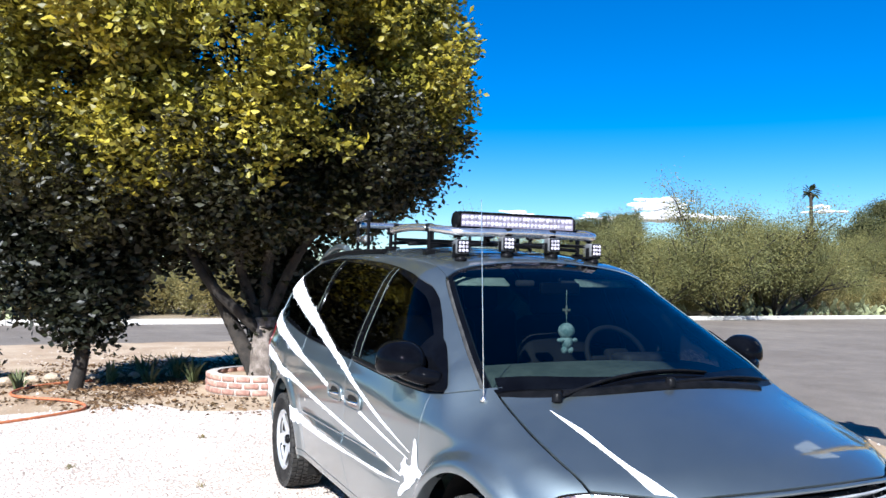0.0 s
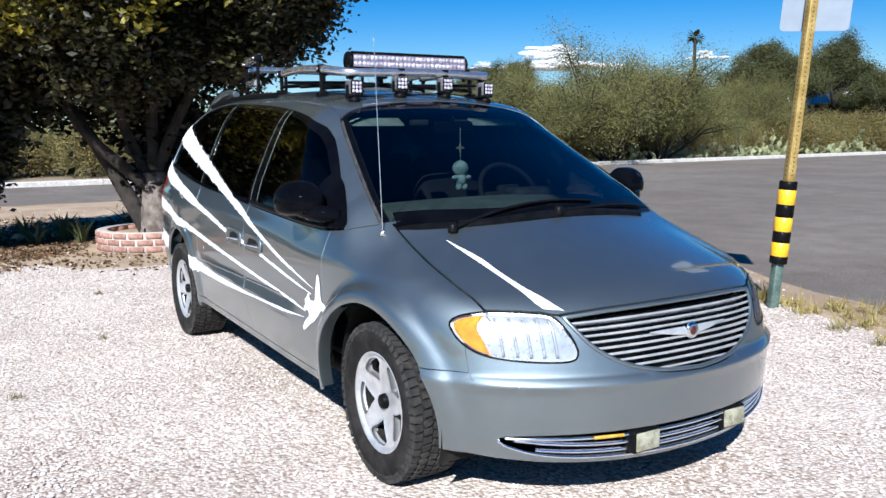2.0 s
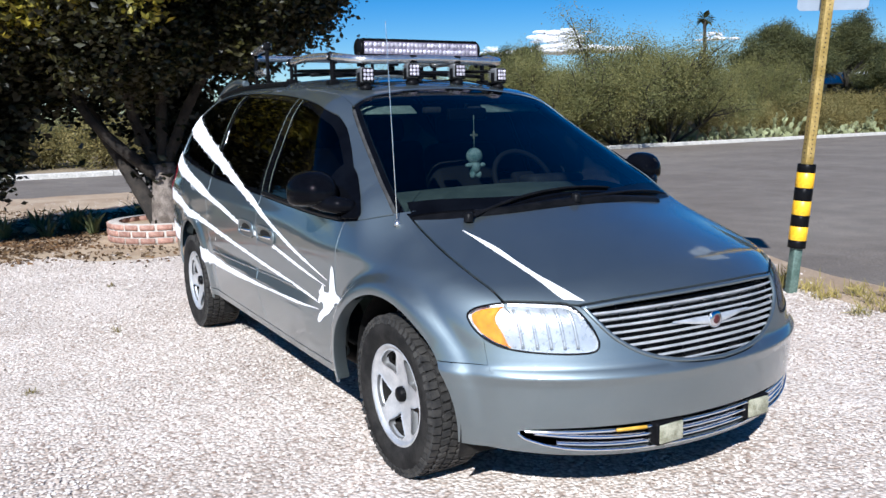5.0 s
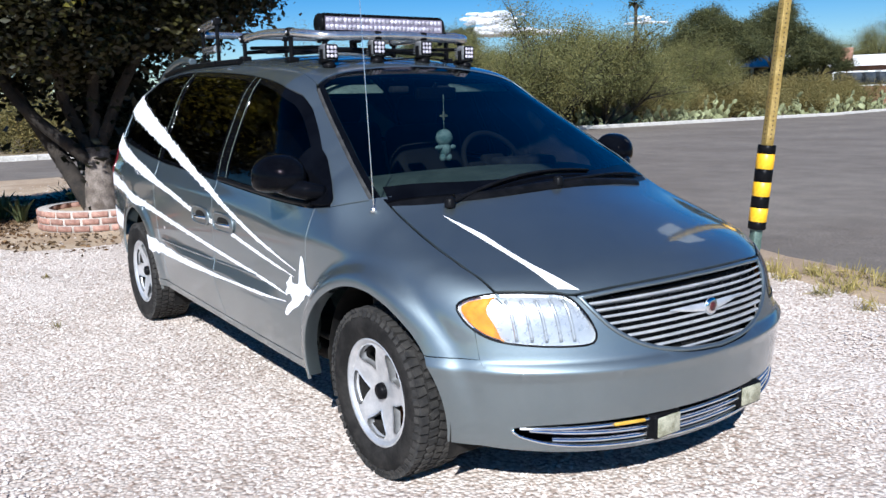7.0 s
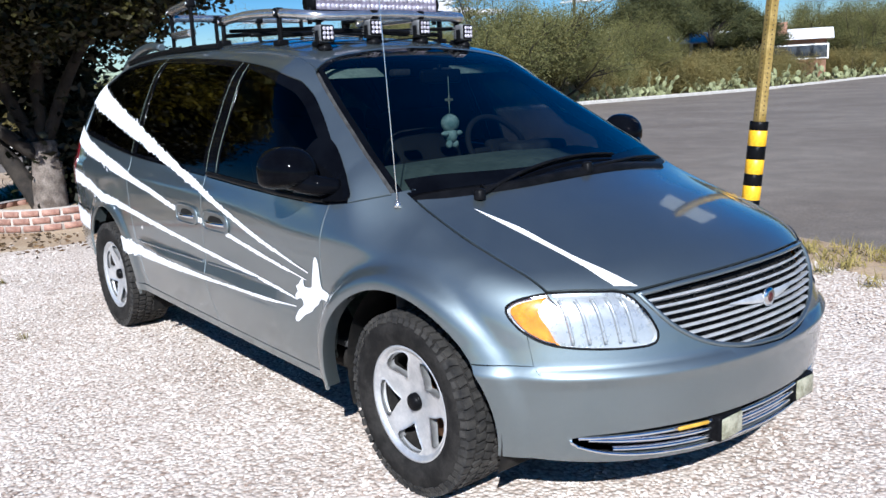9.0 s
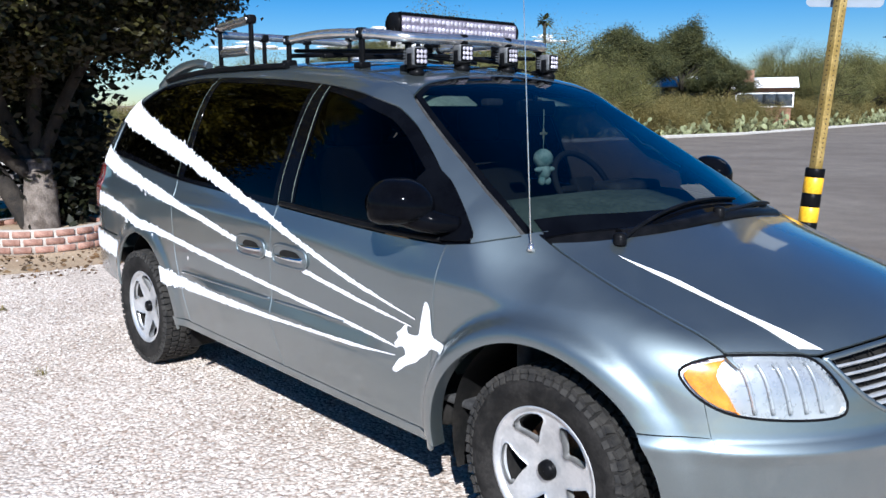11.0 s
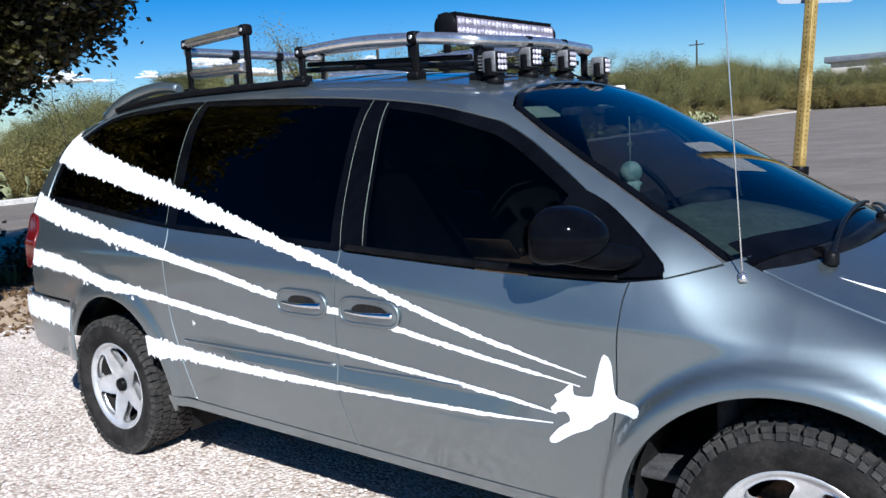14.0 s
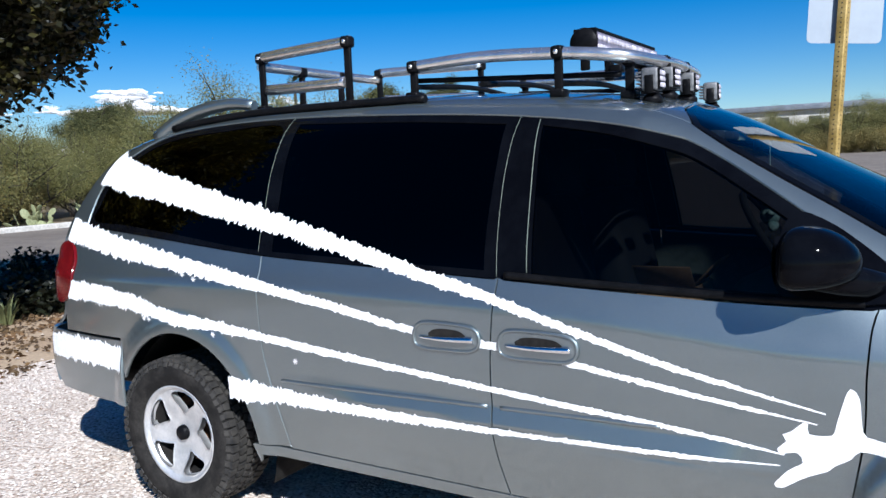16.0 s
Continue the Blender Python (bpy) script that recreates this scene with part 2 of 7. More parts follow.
def box_bm(size, centre=(0, 0, 0), bevel=0.0, segments=2, turn=None):
    bm = bmesh.new()
    bmesh.ops.create_cube(bm, size=1.0, matrix=Matrix.Diagonal((*size, 1)))
    if bevel:
        bmesh.ops.bevel(bm, geom=bm.edges[:] + bm.verts[:], offset=bevel, segments=segments, profile=0.5, affect="EDGES")
    bmesh.ops.transform(bm, matrix=Matrix.Translation(centre) @ (turn or Matrix()), verts=bm.verts)
    for f in bm.faces:
        f.smooth = bevel > 0
    return bm


def merge(*bms):
    out = bmesh.new()
    for b in bms:
        me = bpy.data.meshes.new("tmp")
        b.to_mesh(me)
        b.free()
        out.from_mesh(me)
        bpy.data.meshes.remove(me)
    return out


def tube(points, radius, sides=10, caps=True, closed=False, step=0.04, smooth=True):
    """A round tube along a line; radius may be one number or one for each end."""
    p = smooth_line(points, step, closed) if smooth else np.array(points, float)
    n = len(p)
    r0, r1 = radius if isinstance(radius, tuple) else (radius, radius)
    tang = (np.roll(p, -1, 0) - np.roll(p, 1, 0)) if closed else np.gradient(p, axis=0)
    tang /= np.maximum(np.linalg.norm(tang, axis=1)[:, None], 1e-9)
    up = np.array((0.0, 0, 1)) if abs(tang[0][2]) < 0.9 else np.array((1.0, 0, 0))
    verts, faces = [], []
    side = np.cross(tang[0], up)
    for i in range(n):
        side = side - tang[i] * np.dot(side, tang[i])
        side /= np.linalg.norm(side)
        other = np.cross(tang[i], side)
        r = r0 + (r1 - r0) * i / max(n - 1, 1)
        for k in range(sides):
            a = 2 * math.pi * k / sides
            verts.append(p[i] + r * (math.cos(a) * side + math.sin(a) * other))
    for i in range(n if closed else n - 1):
        for k in range(sides):
            a, b = i * sides + k, i * sides + (k + 1) % sides
            c, d = ((i + 1) % n) * sides + (k + 1) % sides, ((i + 1) % n) * sides + k
            faces.append((a, b, c, d))
    if caps and not closed:
        faces.append(tuple(range(sides))[::-1])
        faces.append(tuple((n - 1) * sides + k for k in range(sides)))
    bm = bmesh.new()
    vs = [bm.verts.new(v) for v in verts]
    for f in faces:
        bm.faces.new([vs[i] for i in f]).smooth = len(f) == 4
    return bm


def lathe(profile, sides=48, axis="y"):
    """A round body: profile of (radius, along) turned round the axis."""
    prof = np.array(profile, float)
    bm = bmesh.new()
    rings = []
    for k in range(sides):
        a = 2 * math.pi * k / sides
        ring = []
        for r, s in prof:
            c, d = r * math.cos(a), r * math.sin(a)
            ring.append(bm.verts.new((c, s, d) if axis == "y" else (c, d, s)))
        rings.append(ring)
    for k in range(sides):
        a, b = rings[k], rings[(k + 1) % sides]
        for i in range(len(prof) - 1):
            bm.faces.new((a[i], a[i + 1], b[i + 1], b[i])).smooth = True
    bmesh.ops.remove_doubles(bm, verts=bm.verts, dist=1e-5)
    bmesh.ops.recalc_face_normals(bm, faces=bm.faces)
    return bm


def leaf_mesh(name, centres, spread, per, size, rng, flat=0.5, aspect=0.55):
    """Many small folded leaves gathered in clumps round the centres."""
    n = len(centres) * per
    c = np.repeat(np.asarray(centres, float), per, 0) + rng.normal(0, 1, (n, 3)) * spread
    d = rng.normal(0, 1, (n, 3))
    d[:, 2] *= flat
    d /= np.linalg.norm(d, axis=1)[:, None]
    s = rng.normal(0, 1, (n, 3))
    s -= d * np.sum(s * d, 1)[:, None]
    s /= np.linalg.norm(s, axis=1)[:, None]
    up = np.cross(d, s)
    L = size * rng.uniform(0.6, 1.4, (n, 1))
    w = L * aspect
    v = np.stack((c - d * L / 2, c + s * w / 2 + up * w * 0.15, c + d * L / 2, c - s * w / 2 + up * w * 0.15), 1).reshape(-1, 3)
    me = bpy.data.meshes.new(name)
    me.vertices.add(4 * n)
    me.vertices.foreach_set("co", v.ravel())
    tri = (np.arange(n)[:, None] * 4 + np.array([0, 1, 2, 0, 2, 3])).ravel()
    me.loops.add(6 * n)
    me.loops.foreach_set("vertex_index", tri)
    me.polygons.add(2 * n)
    me.polygons.foreach_set("loop_start", np.arange(2 * n) * 3)
    me.update()
    me.validate()
    return me

# ---- the minivan: its skin is one smooth solid, and every panel is cut from it ----
HALF_WIDTH = curve((0.15, 0.28, 0.40, 0.60, 0.80, 0.935, 1.045, 1.14, 1.35, 1.575, 1.70, 1.80),
                   (0.885, 0.915, 0.935, 0.953, 0.957, 0.9545, 0.926, 0.902, 0.812, 0.703, 0.642, 0.585))
PLAN = curve((-4.2, -3.9, -3.6, -3.3, -2.9, -2.4, -0.6, -0.2, 0.1, 0.3, 0.5, 0.9),
             (-0.22, -0.115, -0.055, -0.022, -0.004, 0.0, 0.0, -0.008, -0.025, -0.055, -0.10, -0.24))
TOP = curve((-4.2, -3.8, -3.5, -3.2, -2.7, -2.1, -1.5, -1.2, -1.04, -0.6, -0.3, 0.04, 0.12, 0.30, 0.50, 0.65, 0.76, 0.86, 1.0),
            (1.45, 1.58, 1.66, 1.71, 1.735, 1.73, 1.695, 1.655, 1.615, 1.40, 1.25, 1.082, 1.052, 0.995, 0.928, 0.870, 0.815, 0.74, 0.58))
NOSE = curve((0.1, 0.22, 0.30, 0.42, 0.52, 0.555, 0.58, 0.62, 0.70, 0.78, 0.86, 1.0),
             (0.70, 0.790, 0.828, 0.846, 0.856, 0.866, 0.838, 0.824, 0.802, 0.770, 0.70, 0.5))
TAIL = curve((0.1, 0.40, 0.50, 0.62, 0.72, 0.80, 0.95, 1.10, 1.25, 1.45, 1.60, 1.75),
             (3.98, 4.12, 4.17, 4.19, 4.16, 4.08, 4.06, 4.06, 4.00, 3.86, 3.72, 3.50))
SHOULDER = curve((-3.9, -2.4, -1.85, -1.4, -0.93, -0.62, -0.33, 0.1, 0.5), (-0.11, -0.11, -0.06, -0.025, 0.02, 0.05, 0.055, 0.08, 0.08))
WING_BREAK = curve((-0.5, -0.33, -0.10, 0.05, 0.20, 0.34, 0.6), (0.96, 0.93, 0.895, 0.878, 0.855, 0.828, 0.76))
SWEEP = curve((-1.05, -0.6, 0.0, 0.3), (0.0, 0.10, 0.28, 0.30))
CROWN = curve((-4.0, -1.6, -1.0, -0.2, 0.2, 0.8), (0.14, 0.14, 0.12, 0.10, 0.13, 0.10))
FRONT_ARCH, REAR_ARCH = (-0.02, 0.365, 0.425, 0.405), (-2.945, 0.365, 0.405, 0.44)


def smax(a, b, k):
    h = np.maximum(k - np.abs(a - b), 0) / k
    return np.maximum(a, b) + h * h * k / 4


def arch_far(x, z, arch):
    return np.hypot((x - arch[0]) / arch[2], (z - arch[1]) / arch[3])


def hull(x, y, z):
    """Below nought inside the van's skin."""
    y = np.abs(y)
    w = HALF_WIDTH(z + SHOULDER(x) * np.exp(-((z - 0.93) / 0.11) ** 2)) + PLAN(x)
    w = w - 0.022 * np.clip((x + 0.42) / 0.35, 0, 1) ** 2 * (3 - 2 * np.clip((x + 0.42) / 0.35, 0, 1)) * np.clip((z - 0.50) / 0.15, 0, 1)
    for arch, proud, wide in ((FRONT_ARCH, 0.046, 0.025), (REAR_ARCH, 0.014, 0.022)):
        d = arch_far(x, z, arch)
        w = w + (0.006 * np.exp(-((d - 1.0) / 0.10) ** 2) + proud / (1 + np.exp(np.clip((d - 1.160) / wide, -50, 50)))) * (z > 0.1)
    q = x + 1.5
    rib_top, rib_low = 0.668 - 0.029 * q, 0.603 - 0.033 * q
    run = np.clip((x + 2.46) / 0.45, 0, 1) * np.clip((-0.50 - x) / 0.35, 0, 1)
    t = np.clip((rib_top - z) / (rib_top - rib_low), 0, 1)
    w = w + run * (0.019 * t * np.exp(-(np.maximum(rib_low - z, 0) / 0.16) ** 2) - 0.004 * np.exp(-((rib_low - 0.012 - z) / 0.008) ** 2))
    front = np.clip((x + 0.75) / 0.45, 0, 1)
    wide = y * y - front * np.maximum(y - 0.66, 0) ** 2 * 2.8
    wing = np.clip((x + 0.42) / 0.40, 0, 1)
    lift = np.clip((y - 0.30) / 0.45, 0, 1)
    top = TOP(x + SWEEP(x) * wide) - CROWN(x) * wide + 0.005 * wing * lift * lift * (3 - 2 * lift)
    k = 0.15 + 0.12 * np.clip((x + 1.10) / 0.25, 0, 1) - 0.15 * wing
    f = smax(y - w, z - top, k)
    f = smax(f, (y - w) * 0.77 + (z - WING_BREAK(x)) * 0.64 - 1.1 * np.minimum(x + 0.05, 0) ** 2, 0.06)
    f = smax(f, x - (NOSE(z) - 0.36 * y ** 2 - 0.25 * y ** 4), 0.07)
    return smax(f, -x - (TAIL(z) - 0.12 * y ** 2 - 0.10 * y ** 4), 0.10)


def slope(x, y, z, e=0.004):
    g = np.stack((hull(x + e, y, z) - hull(x - e, y, z), hull(x, y + e, z) - hull(x, y - e, z), hull(x, y, z + e) - hull(x, y, z - e)), 1)
    return g / np.linalg.norm(g, axis=1)[:, None]


def on_skin(axis, a, b, sign=1):
    """Points of the skin above a plane: axis y takes (x, z), z takes (x, y), x takes (y, z)."""
    a, b = np.asarray(a, float), np.asarray(b, float)
    lo, hi = {"y": (0.0, 1.3 * sign), "z": (0.45, 2.3), "x": (0.1, 1.4) if sign > 0 else (-2.5, -4.6)}[axis]
    lo, hi = np.full(a.shape, lo), np.full(a.shape, hi)
    place = {"y": lambda m: (a, m, b), "z": lambda m: (a, b, m), "x": lambda m: (m, a, b)}[axis]
    for _ in range(36):
        m = (lo + hi) / 2
        out = hull(*place(m)) > 0
        hi, lo = np.where(out, m, hi), np.where(out, lo, m)
    return np.stack(place(lo), 1)


def panel_mesh(name, poly, axis, sign=1, h=0.03, off=0.0, holes=(), rim=0.014, gap=0.0):
    """A sheet cut from the skin by an outline, with a turned-in rim."""
    if gap:
        poly = inset(poly, gap)
    v2, f = fill(poly, holes, h)
    p = on_skin(axis, v2[:, 0], v2[:, 1], sign)
    n = slope(*p.T)
    p = p + n * off
    q = np.cross(p[f[:, 1]] - p[f[:, 0]], p[f[:, 2]] - p[f[:, 0]])
    flip = np.sum(q * n[f[:, 0]], 1) < 0
    f[flip] = f[flip][:, ::-1]
    verts, normals, faces = list(p), list(n), [tuple(t) for t in f]
    if rim:
        count = {}
        for t in faces:
            for e in ((t[0], t[1]), (t[1], t[2]), (t[2], t[0])):
                count[e] = count.get(e, 0) + 1
        for (i, j) in [e for e in count if (e[1], e[0]) not in count]:
            k = len(verts)
            out = np.cross(p[j] - p[i], n[i])
            out /= max(np.linalg.norm(out), 1e-9)
            verts += [p[i], p[j], p[j] - n[j] * rim, p[i] - n[i] * rim]
            normals += [out * 0.8 + n[i] * 0.6, out * 0.8 + n[j] * 0.6, out, out]
            faces.append((k + 1, k, k + 3, k + 2))
    return mesh_of(name, verts, faces, True, normals)


def panel(name, poly, axis, mat, parent, sign=1, label="", **kw):
    if axis == "y" or sign > 0 or axis == "x":
        return part(name, panel_mesh(name, poly, axis, sign, **kw), mat, parent, label)


def flip_y(line):
    return np.array(line) * (1, -1)


van = thing("minivan", "silver-blue minivan with white vapour-trail stripes parked on gravel", "minivan")

# lines that the panels share, as functions
HOOD_EDGE = curve((-0.20, -0.13, 0.1, 0.3, 0.528, 0.6), (0.735, 0.737, 0.738, 0.733, 0.714, 0.70))
SCREEN_EDGE = curve((-1.0, -0.93, -0.6, -0.3, -0.16), (0.600, 0.622, 0.705, 0.770, 0.790))
ROOF_EDGE = curve((-3.75, -3.5, -3.0, -2.4, -1.6, -1.2, -0.97), (0.50, 0.545, 0.575, 0.59, 0.60, 0.60, 0.60))


def side_of_top(xs, edge):
    """A line of the plan as seen from the side."""
    xs = np.asarray(xs)
    p = on_skin("z", xs, edge(xs))
    return p[:, (0, 2)]


def arch_line(arch, a0, a1, grow=0.0):
    t = np.radians(np.linspace(a0, a1, 44))
    return np.stack((arch[0] + (arch[2] + grow) * np.cos(t), arch[1] + (arch[3] + grow) * np.sin(t)), 1)


# lamps, grille and slot in the front view, (y, z) of the left half
LAMP = smooth_line([(0.826, 0.750), (0.803, 0.780), (0.75, 0.797), (0.69, 0.802), (0.60, 0.799), (0.535, 0.790), (0.503, 0.745), (0.482, 0.690), (0.480, 0.655),
                    (0.512, 0.633), (0.64, 0.634), (0.752, 0.651), (0.807, 0.692)], 0.012, True)


def lamp_at(y, z):
    return int(np.argmin(np.hypot(LAMP[:, 0] - y, LAMP[:, 1] - z)))


LAMP_TOP, LAMP_IN, LAMP_OUT = lamp_at(0.714, 0.80), lamp_at(0.535, 0.79), lamp_at(0.80, 0.685)
GRILLE_HALF = smooth_line([(0.0, 0.567), (0.18, 0.577), (0.32, 0.612), (0.42, 0.672), (0.478, 0.740), (0.497, 0.776)], 0.015)
BROW = smooth_line([(0.505, 0.786), (0.35, 0.800), (0.18, 0.807), (0.0, 0.810)], 0.015)
grille_poly = join(GRILLE_HALF, BROW, flip_y(0 * BROW) + BROW[::-1] * (-1, 1), GRILLE_HALF[::-1] * (-1, 1))
slot_half = [(0.0, 0.265), (0.40, 0.272), (0.60, 0.289), (0.71, 0.324), (0.728, 0.348), (0.70, 0.362), (0.55, 0.370), (0.30, 0.374), (0.0, 0.376)]
slot_poly = join(smooth_line(slot_half, 0.02), smooth_line([(-a, b) for a, b in slot_half[::-1]], 0.02))

# bumper cover in one piece: the front part and a wing on each side as far as the wheel arch
WING_Y = 0.80
wing_z = np.linspace(0.284, 0.588, 24)
under = smooth_line([(-WING_Y, 0.284), (-0.70, 0.272), (-0.55, 0.259), (-0.3, 0.249), (0, 0.247), (0.3, 0.249), (0.55, 0.259), (0.70, 0.272), (WING_Y, 0.284)], 0.02)
lamp_r = LAMP[:, :] * (-1, 1)
edge_in = LAMP[LAMP_IN:LAMP_OUT + 1]
fascia_right = join(straight((WING_Y, 0.284), (WING_Y, 0.585)), straight((WING_Y, 0.585), edge_in[-1]), edge_in[::-1], BROW)
fascia_poly = join(under, fascia_right, (fascia_right * (-1, 1))[::-1])
bumper = part("bumper", panel_mesh("bumper", fascia_poly, "x", 1, h=0.016, holes=(inset(grille_poly, -0.004), slot_poly), gap=0.0), PAINT, van,
              "silver-blue front bumper cover")
for s in (-1, 1):
    front_edge = on_skin("x", np.full(24, WING_Y), wing_z)[:, (0, 2)]
    arch = arch_line(FRONT_ARCH, -11, 33)
    wing = join(front_edge, straight(front_edge[-1], (arch[-1][0] + 0.002, 0.585)), arch[::-1], straight(arch[0], front_edge[0]))
    panel("bumper_wing", wing, "y", PAINT, bumper, s, gap=0.0, h=0.018, rim=0)

# unseen plate added behind the lip to stop sunlight leaking below the bumper
lip = on_skin("x", under[:, 0], under[:, 1] + 0.004)
shield = np.concatenate((lip - np.array((0.006, 0, 0)), lip * (0, 1, 0) + np.array((0.20, 0, 0.300))))
part("splash_shield", mesh_of("splash_shield", shield, [(i, i + 1, len(lip) + i + 1, len(lip) + i) for i in range(len(lip) - 1)]), LINER, bumper, "added black plate that keeps sun from under the bumper")

# bonnet
lead = on_skin("x", BROW[:, 0], BROW[:, 1] + 0.006)[:, :2]
lamp_top = LAMP[LAMP_TOP:LAMP_IN + 1]
over_lamp = on_skin("x", lamp_top[:, 0], lamp_top[:, 1] + 0.004)[:, :2]
xs = np.linspace(-0.13, over_lamp[0][0] - 0.01, 40)
hood_side = np.stack((xs, HOOD_EDGE(xs)), 1)
BACK = smooth_line([(-0.13, 0.737), (-0.055, 0.60), (0.02, 0.40), (0.06, 0.20), (0.072, 0.0)], 0.02)
hood_half = join(BACK[::-1], hood_side, over_lamp, lead)
hood_poly = join(hood_half, (hood_half * (1, -1))[::-1])
hood = panel("hood", hood_poly, "z", PAINT, van, label="silver-blue bonnet with a white stripe", gap=0.003, h=0.03)

# cowl, windscreen and roof
SCREEN_LOW = smooth_line([(-0.17, 0.775), (-0.115, 0.62), (-0.03, 0.40), (0.02, 0.2), (0.035, 0.0)], 0.02)
cowl_half = join(SCREEN_LOW[::-1], straight((-0.17, 0.775), (-0.14, 0.737)), BACK)
cowl = panel("cowl", join(cowl_half, (cowl_half * (1, -1))[::-1]), "z", TRIM, van, label="black plastic cowl below the windscreen", gap=0.003, off=-0.006)
SCREEN_TOP = smooth_line([(-0.965, 0.590), (-1.02, 0.45), (-1.045, 0.25), (-1.055, 0.0)], 0.02)
xs = np.linspace(-0.17, -0.965, 46)
screen_half = join(SCREEN_LOW[::-1], np.stack((xs, SCREEN_EDGE(xs) - 0.015), 1), SCREEN_TOP)
screen_poly = join(screen_half, (screen_half * (1, -1))[::-1])
windscreen = panel("windscreen", inset(screen_poly, 0.02), "z", PANE_FRONT, van, label="tinted windscreen reflecting the blue sky", off=-0.004, rim=0)
for s in (-1, 1):
    edge = np.linspace(-0.20, -0.95, 14)
    p = on_skin("z", edge, s * (SCREEN_EDGE(edge) - 0.020))
    part("pillar_trim", tube(p - slope(*p.T) * 0.036, 0.028, 8), CABIN_DARK, van, "dark inner trim of the windscreen pillar")
surround = panel("screen_seal", screen_poly, "z", GLOSS_BLACK, van, holes=(inset(screen_poly, 0.022),), off=-0.003, rim=0.01)
frit_low = SCREEN_LOW[SCREEN_LOW[:, 1] < 0.745]
frit_half = join(frit_low[::-1], (frit_low * (1, 0.975) + (-0.075, 0)))
panel("screen_frit", join(frit_half, (frit_half * (1, -1))[::-1]), "z", GLOSS_BLACK, van, label="black lower border of the windscreen", off=-0.001, rim=0)
xs = np.linspace(-0.97, -3.70, 90)
roof_half = join(SCREEN_TOP[::-1] + (-0.008, 0), np.stack((xs, ROOF_EDGE(xs)), 1), smooth_line([(-3.70, 0.50), (-3.73, 0.25), (-3.735, 0.0)], 0.02))
roof_poly = join(roof_half, (roof_half * (1, -1))[::-1])
roof = panel("roof", roof_poly, "z", PAINT, van, label="silver-blue roof panel", gap=0.001, h=0.04)
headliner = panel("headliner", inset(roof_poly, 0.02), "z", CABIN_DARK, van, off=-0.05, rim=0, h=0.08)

# side panels, (x, z)
DOOR_A = smooth_line([(-0.432, 1.024), (-0.446, 0.975), (-0.456, 0.86), (-0.462, 0.69), (-0.50, 0.47), (-0.52, 0.36)], 0.02)
DOOR_B = smooth_line([(-1.50, 1.075), (-1.52, 0.83), (-1.52, 0.66), (-1.505, 0.50), (-1.475, 0.365)], 0.02)
DOOR_C = smooth_line([(-2.505, 1.125), (-2.50, 0.98), (-2.487, 0.78), (-2.45, 0.62), (-2.40, 0.44), (-2.39, 0.40)], 0.02)
BELT = smooth_line([(-3.66, 1.228), (-3.35, 1.205), (-3.05, 1.178), (-2.505, 1.125), (-2.04, 1.098), (-1.50, 1.068), (-1.1, 1.045), (-0.75, 1.028), (-0.42, 1.022), (-0.36, 1.028)], 0.02)
SILL = curve((-3.6, -2.6, -2.0, -1.4, -0.8, -0.4), (0.42, 0.40, 0.385, 0.368, 0.352, 0.345))
WINDOW_TOP = smooth_line([(-3.665, 1.24), (-3.66, 1.31), (-3.625, 1.41), (-3.50, 1.535), (-3.30, 1.622), (-2.94, 1.652), (-2.50, 1.652), (-1.95, 1.625), (-1.54, 1.592),
                          (-1.22, 1.548), (-1.01, 1.497), (-0.93, 1.465), (-0.80, 1.385), (-0.62, 1.262), (-0.45, 1.140), (-0.365, 1.068), (-0.345, 1.035)], 0.02)


def belt_between(x0, x1):
    return BELT[(BELT[:, 0] > x0 + 0.004) & (BELT[:, 0] < x1 - 0.004)]


def sill_between(x0, x1, n=40):
    xs = np.linspace(x0, x1, n)
    return np.stack((xs, SILL(xs)), 1)


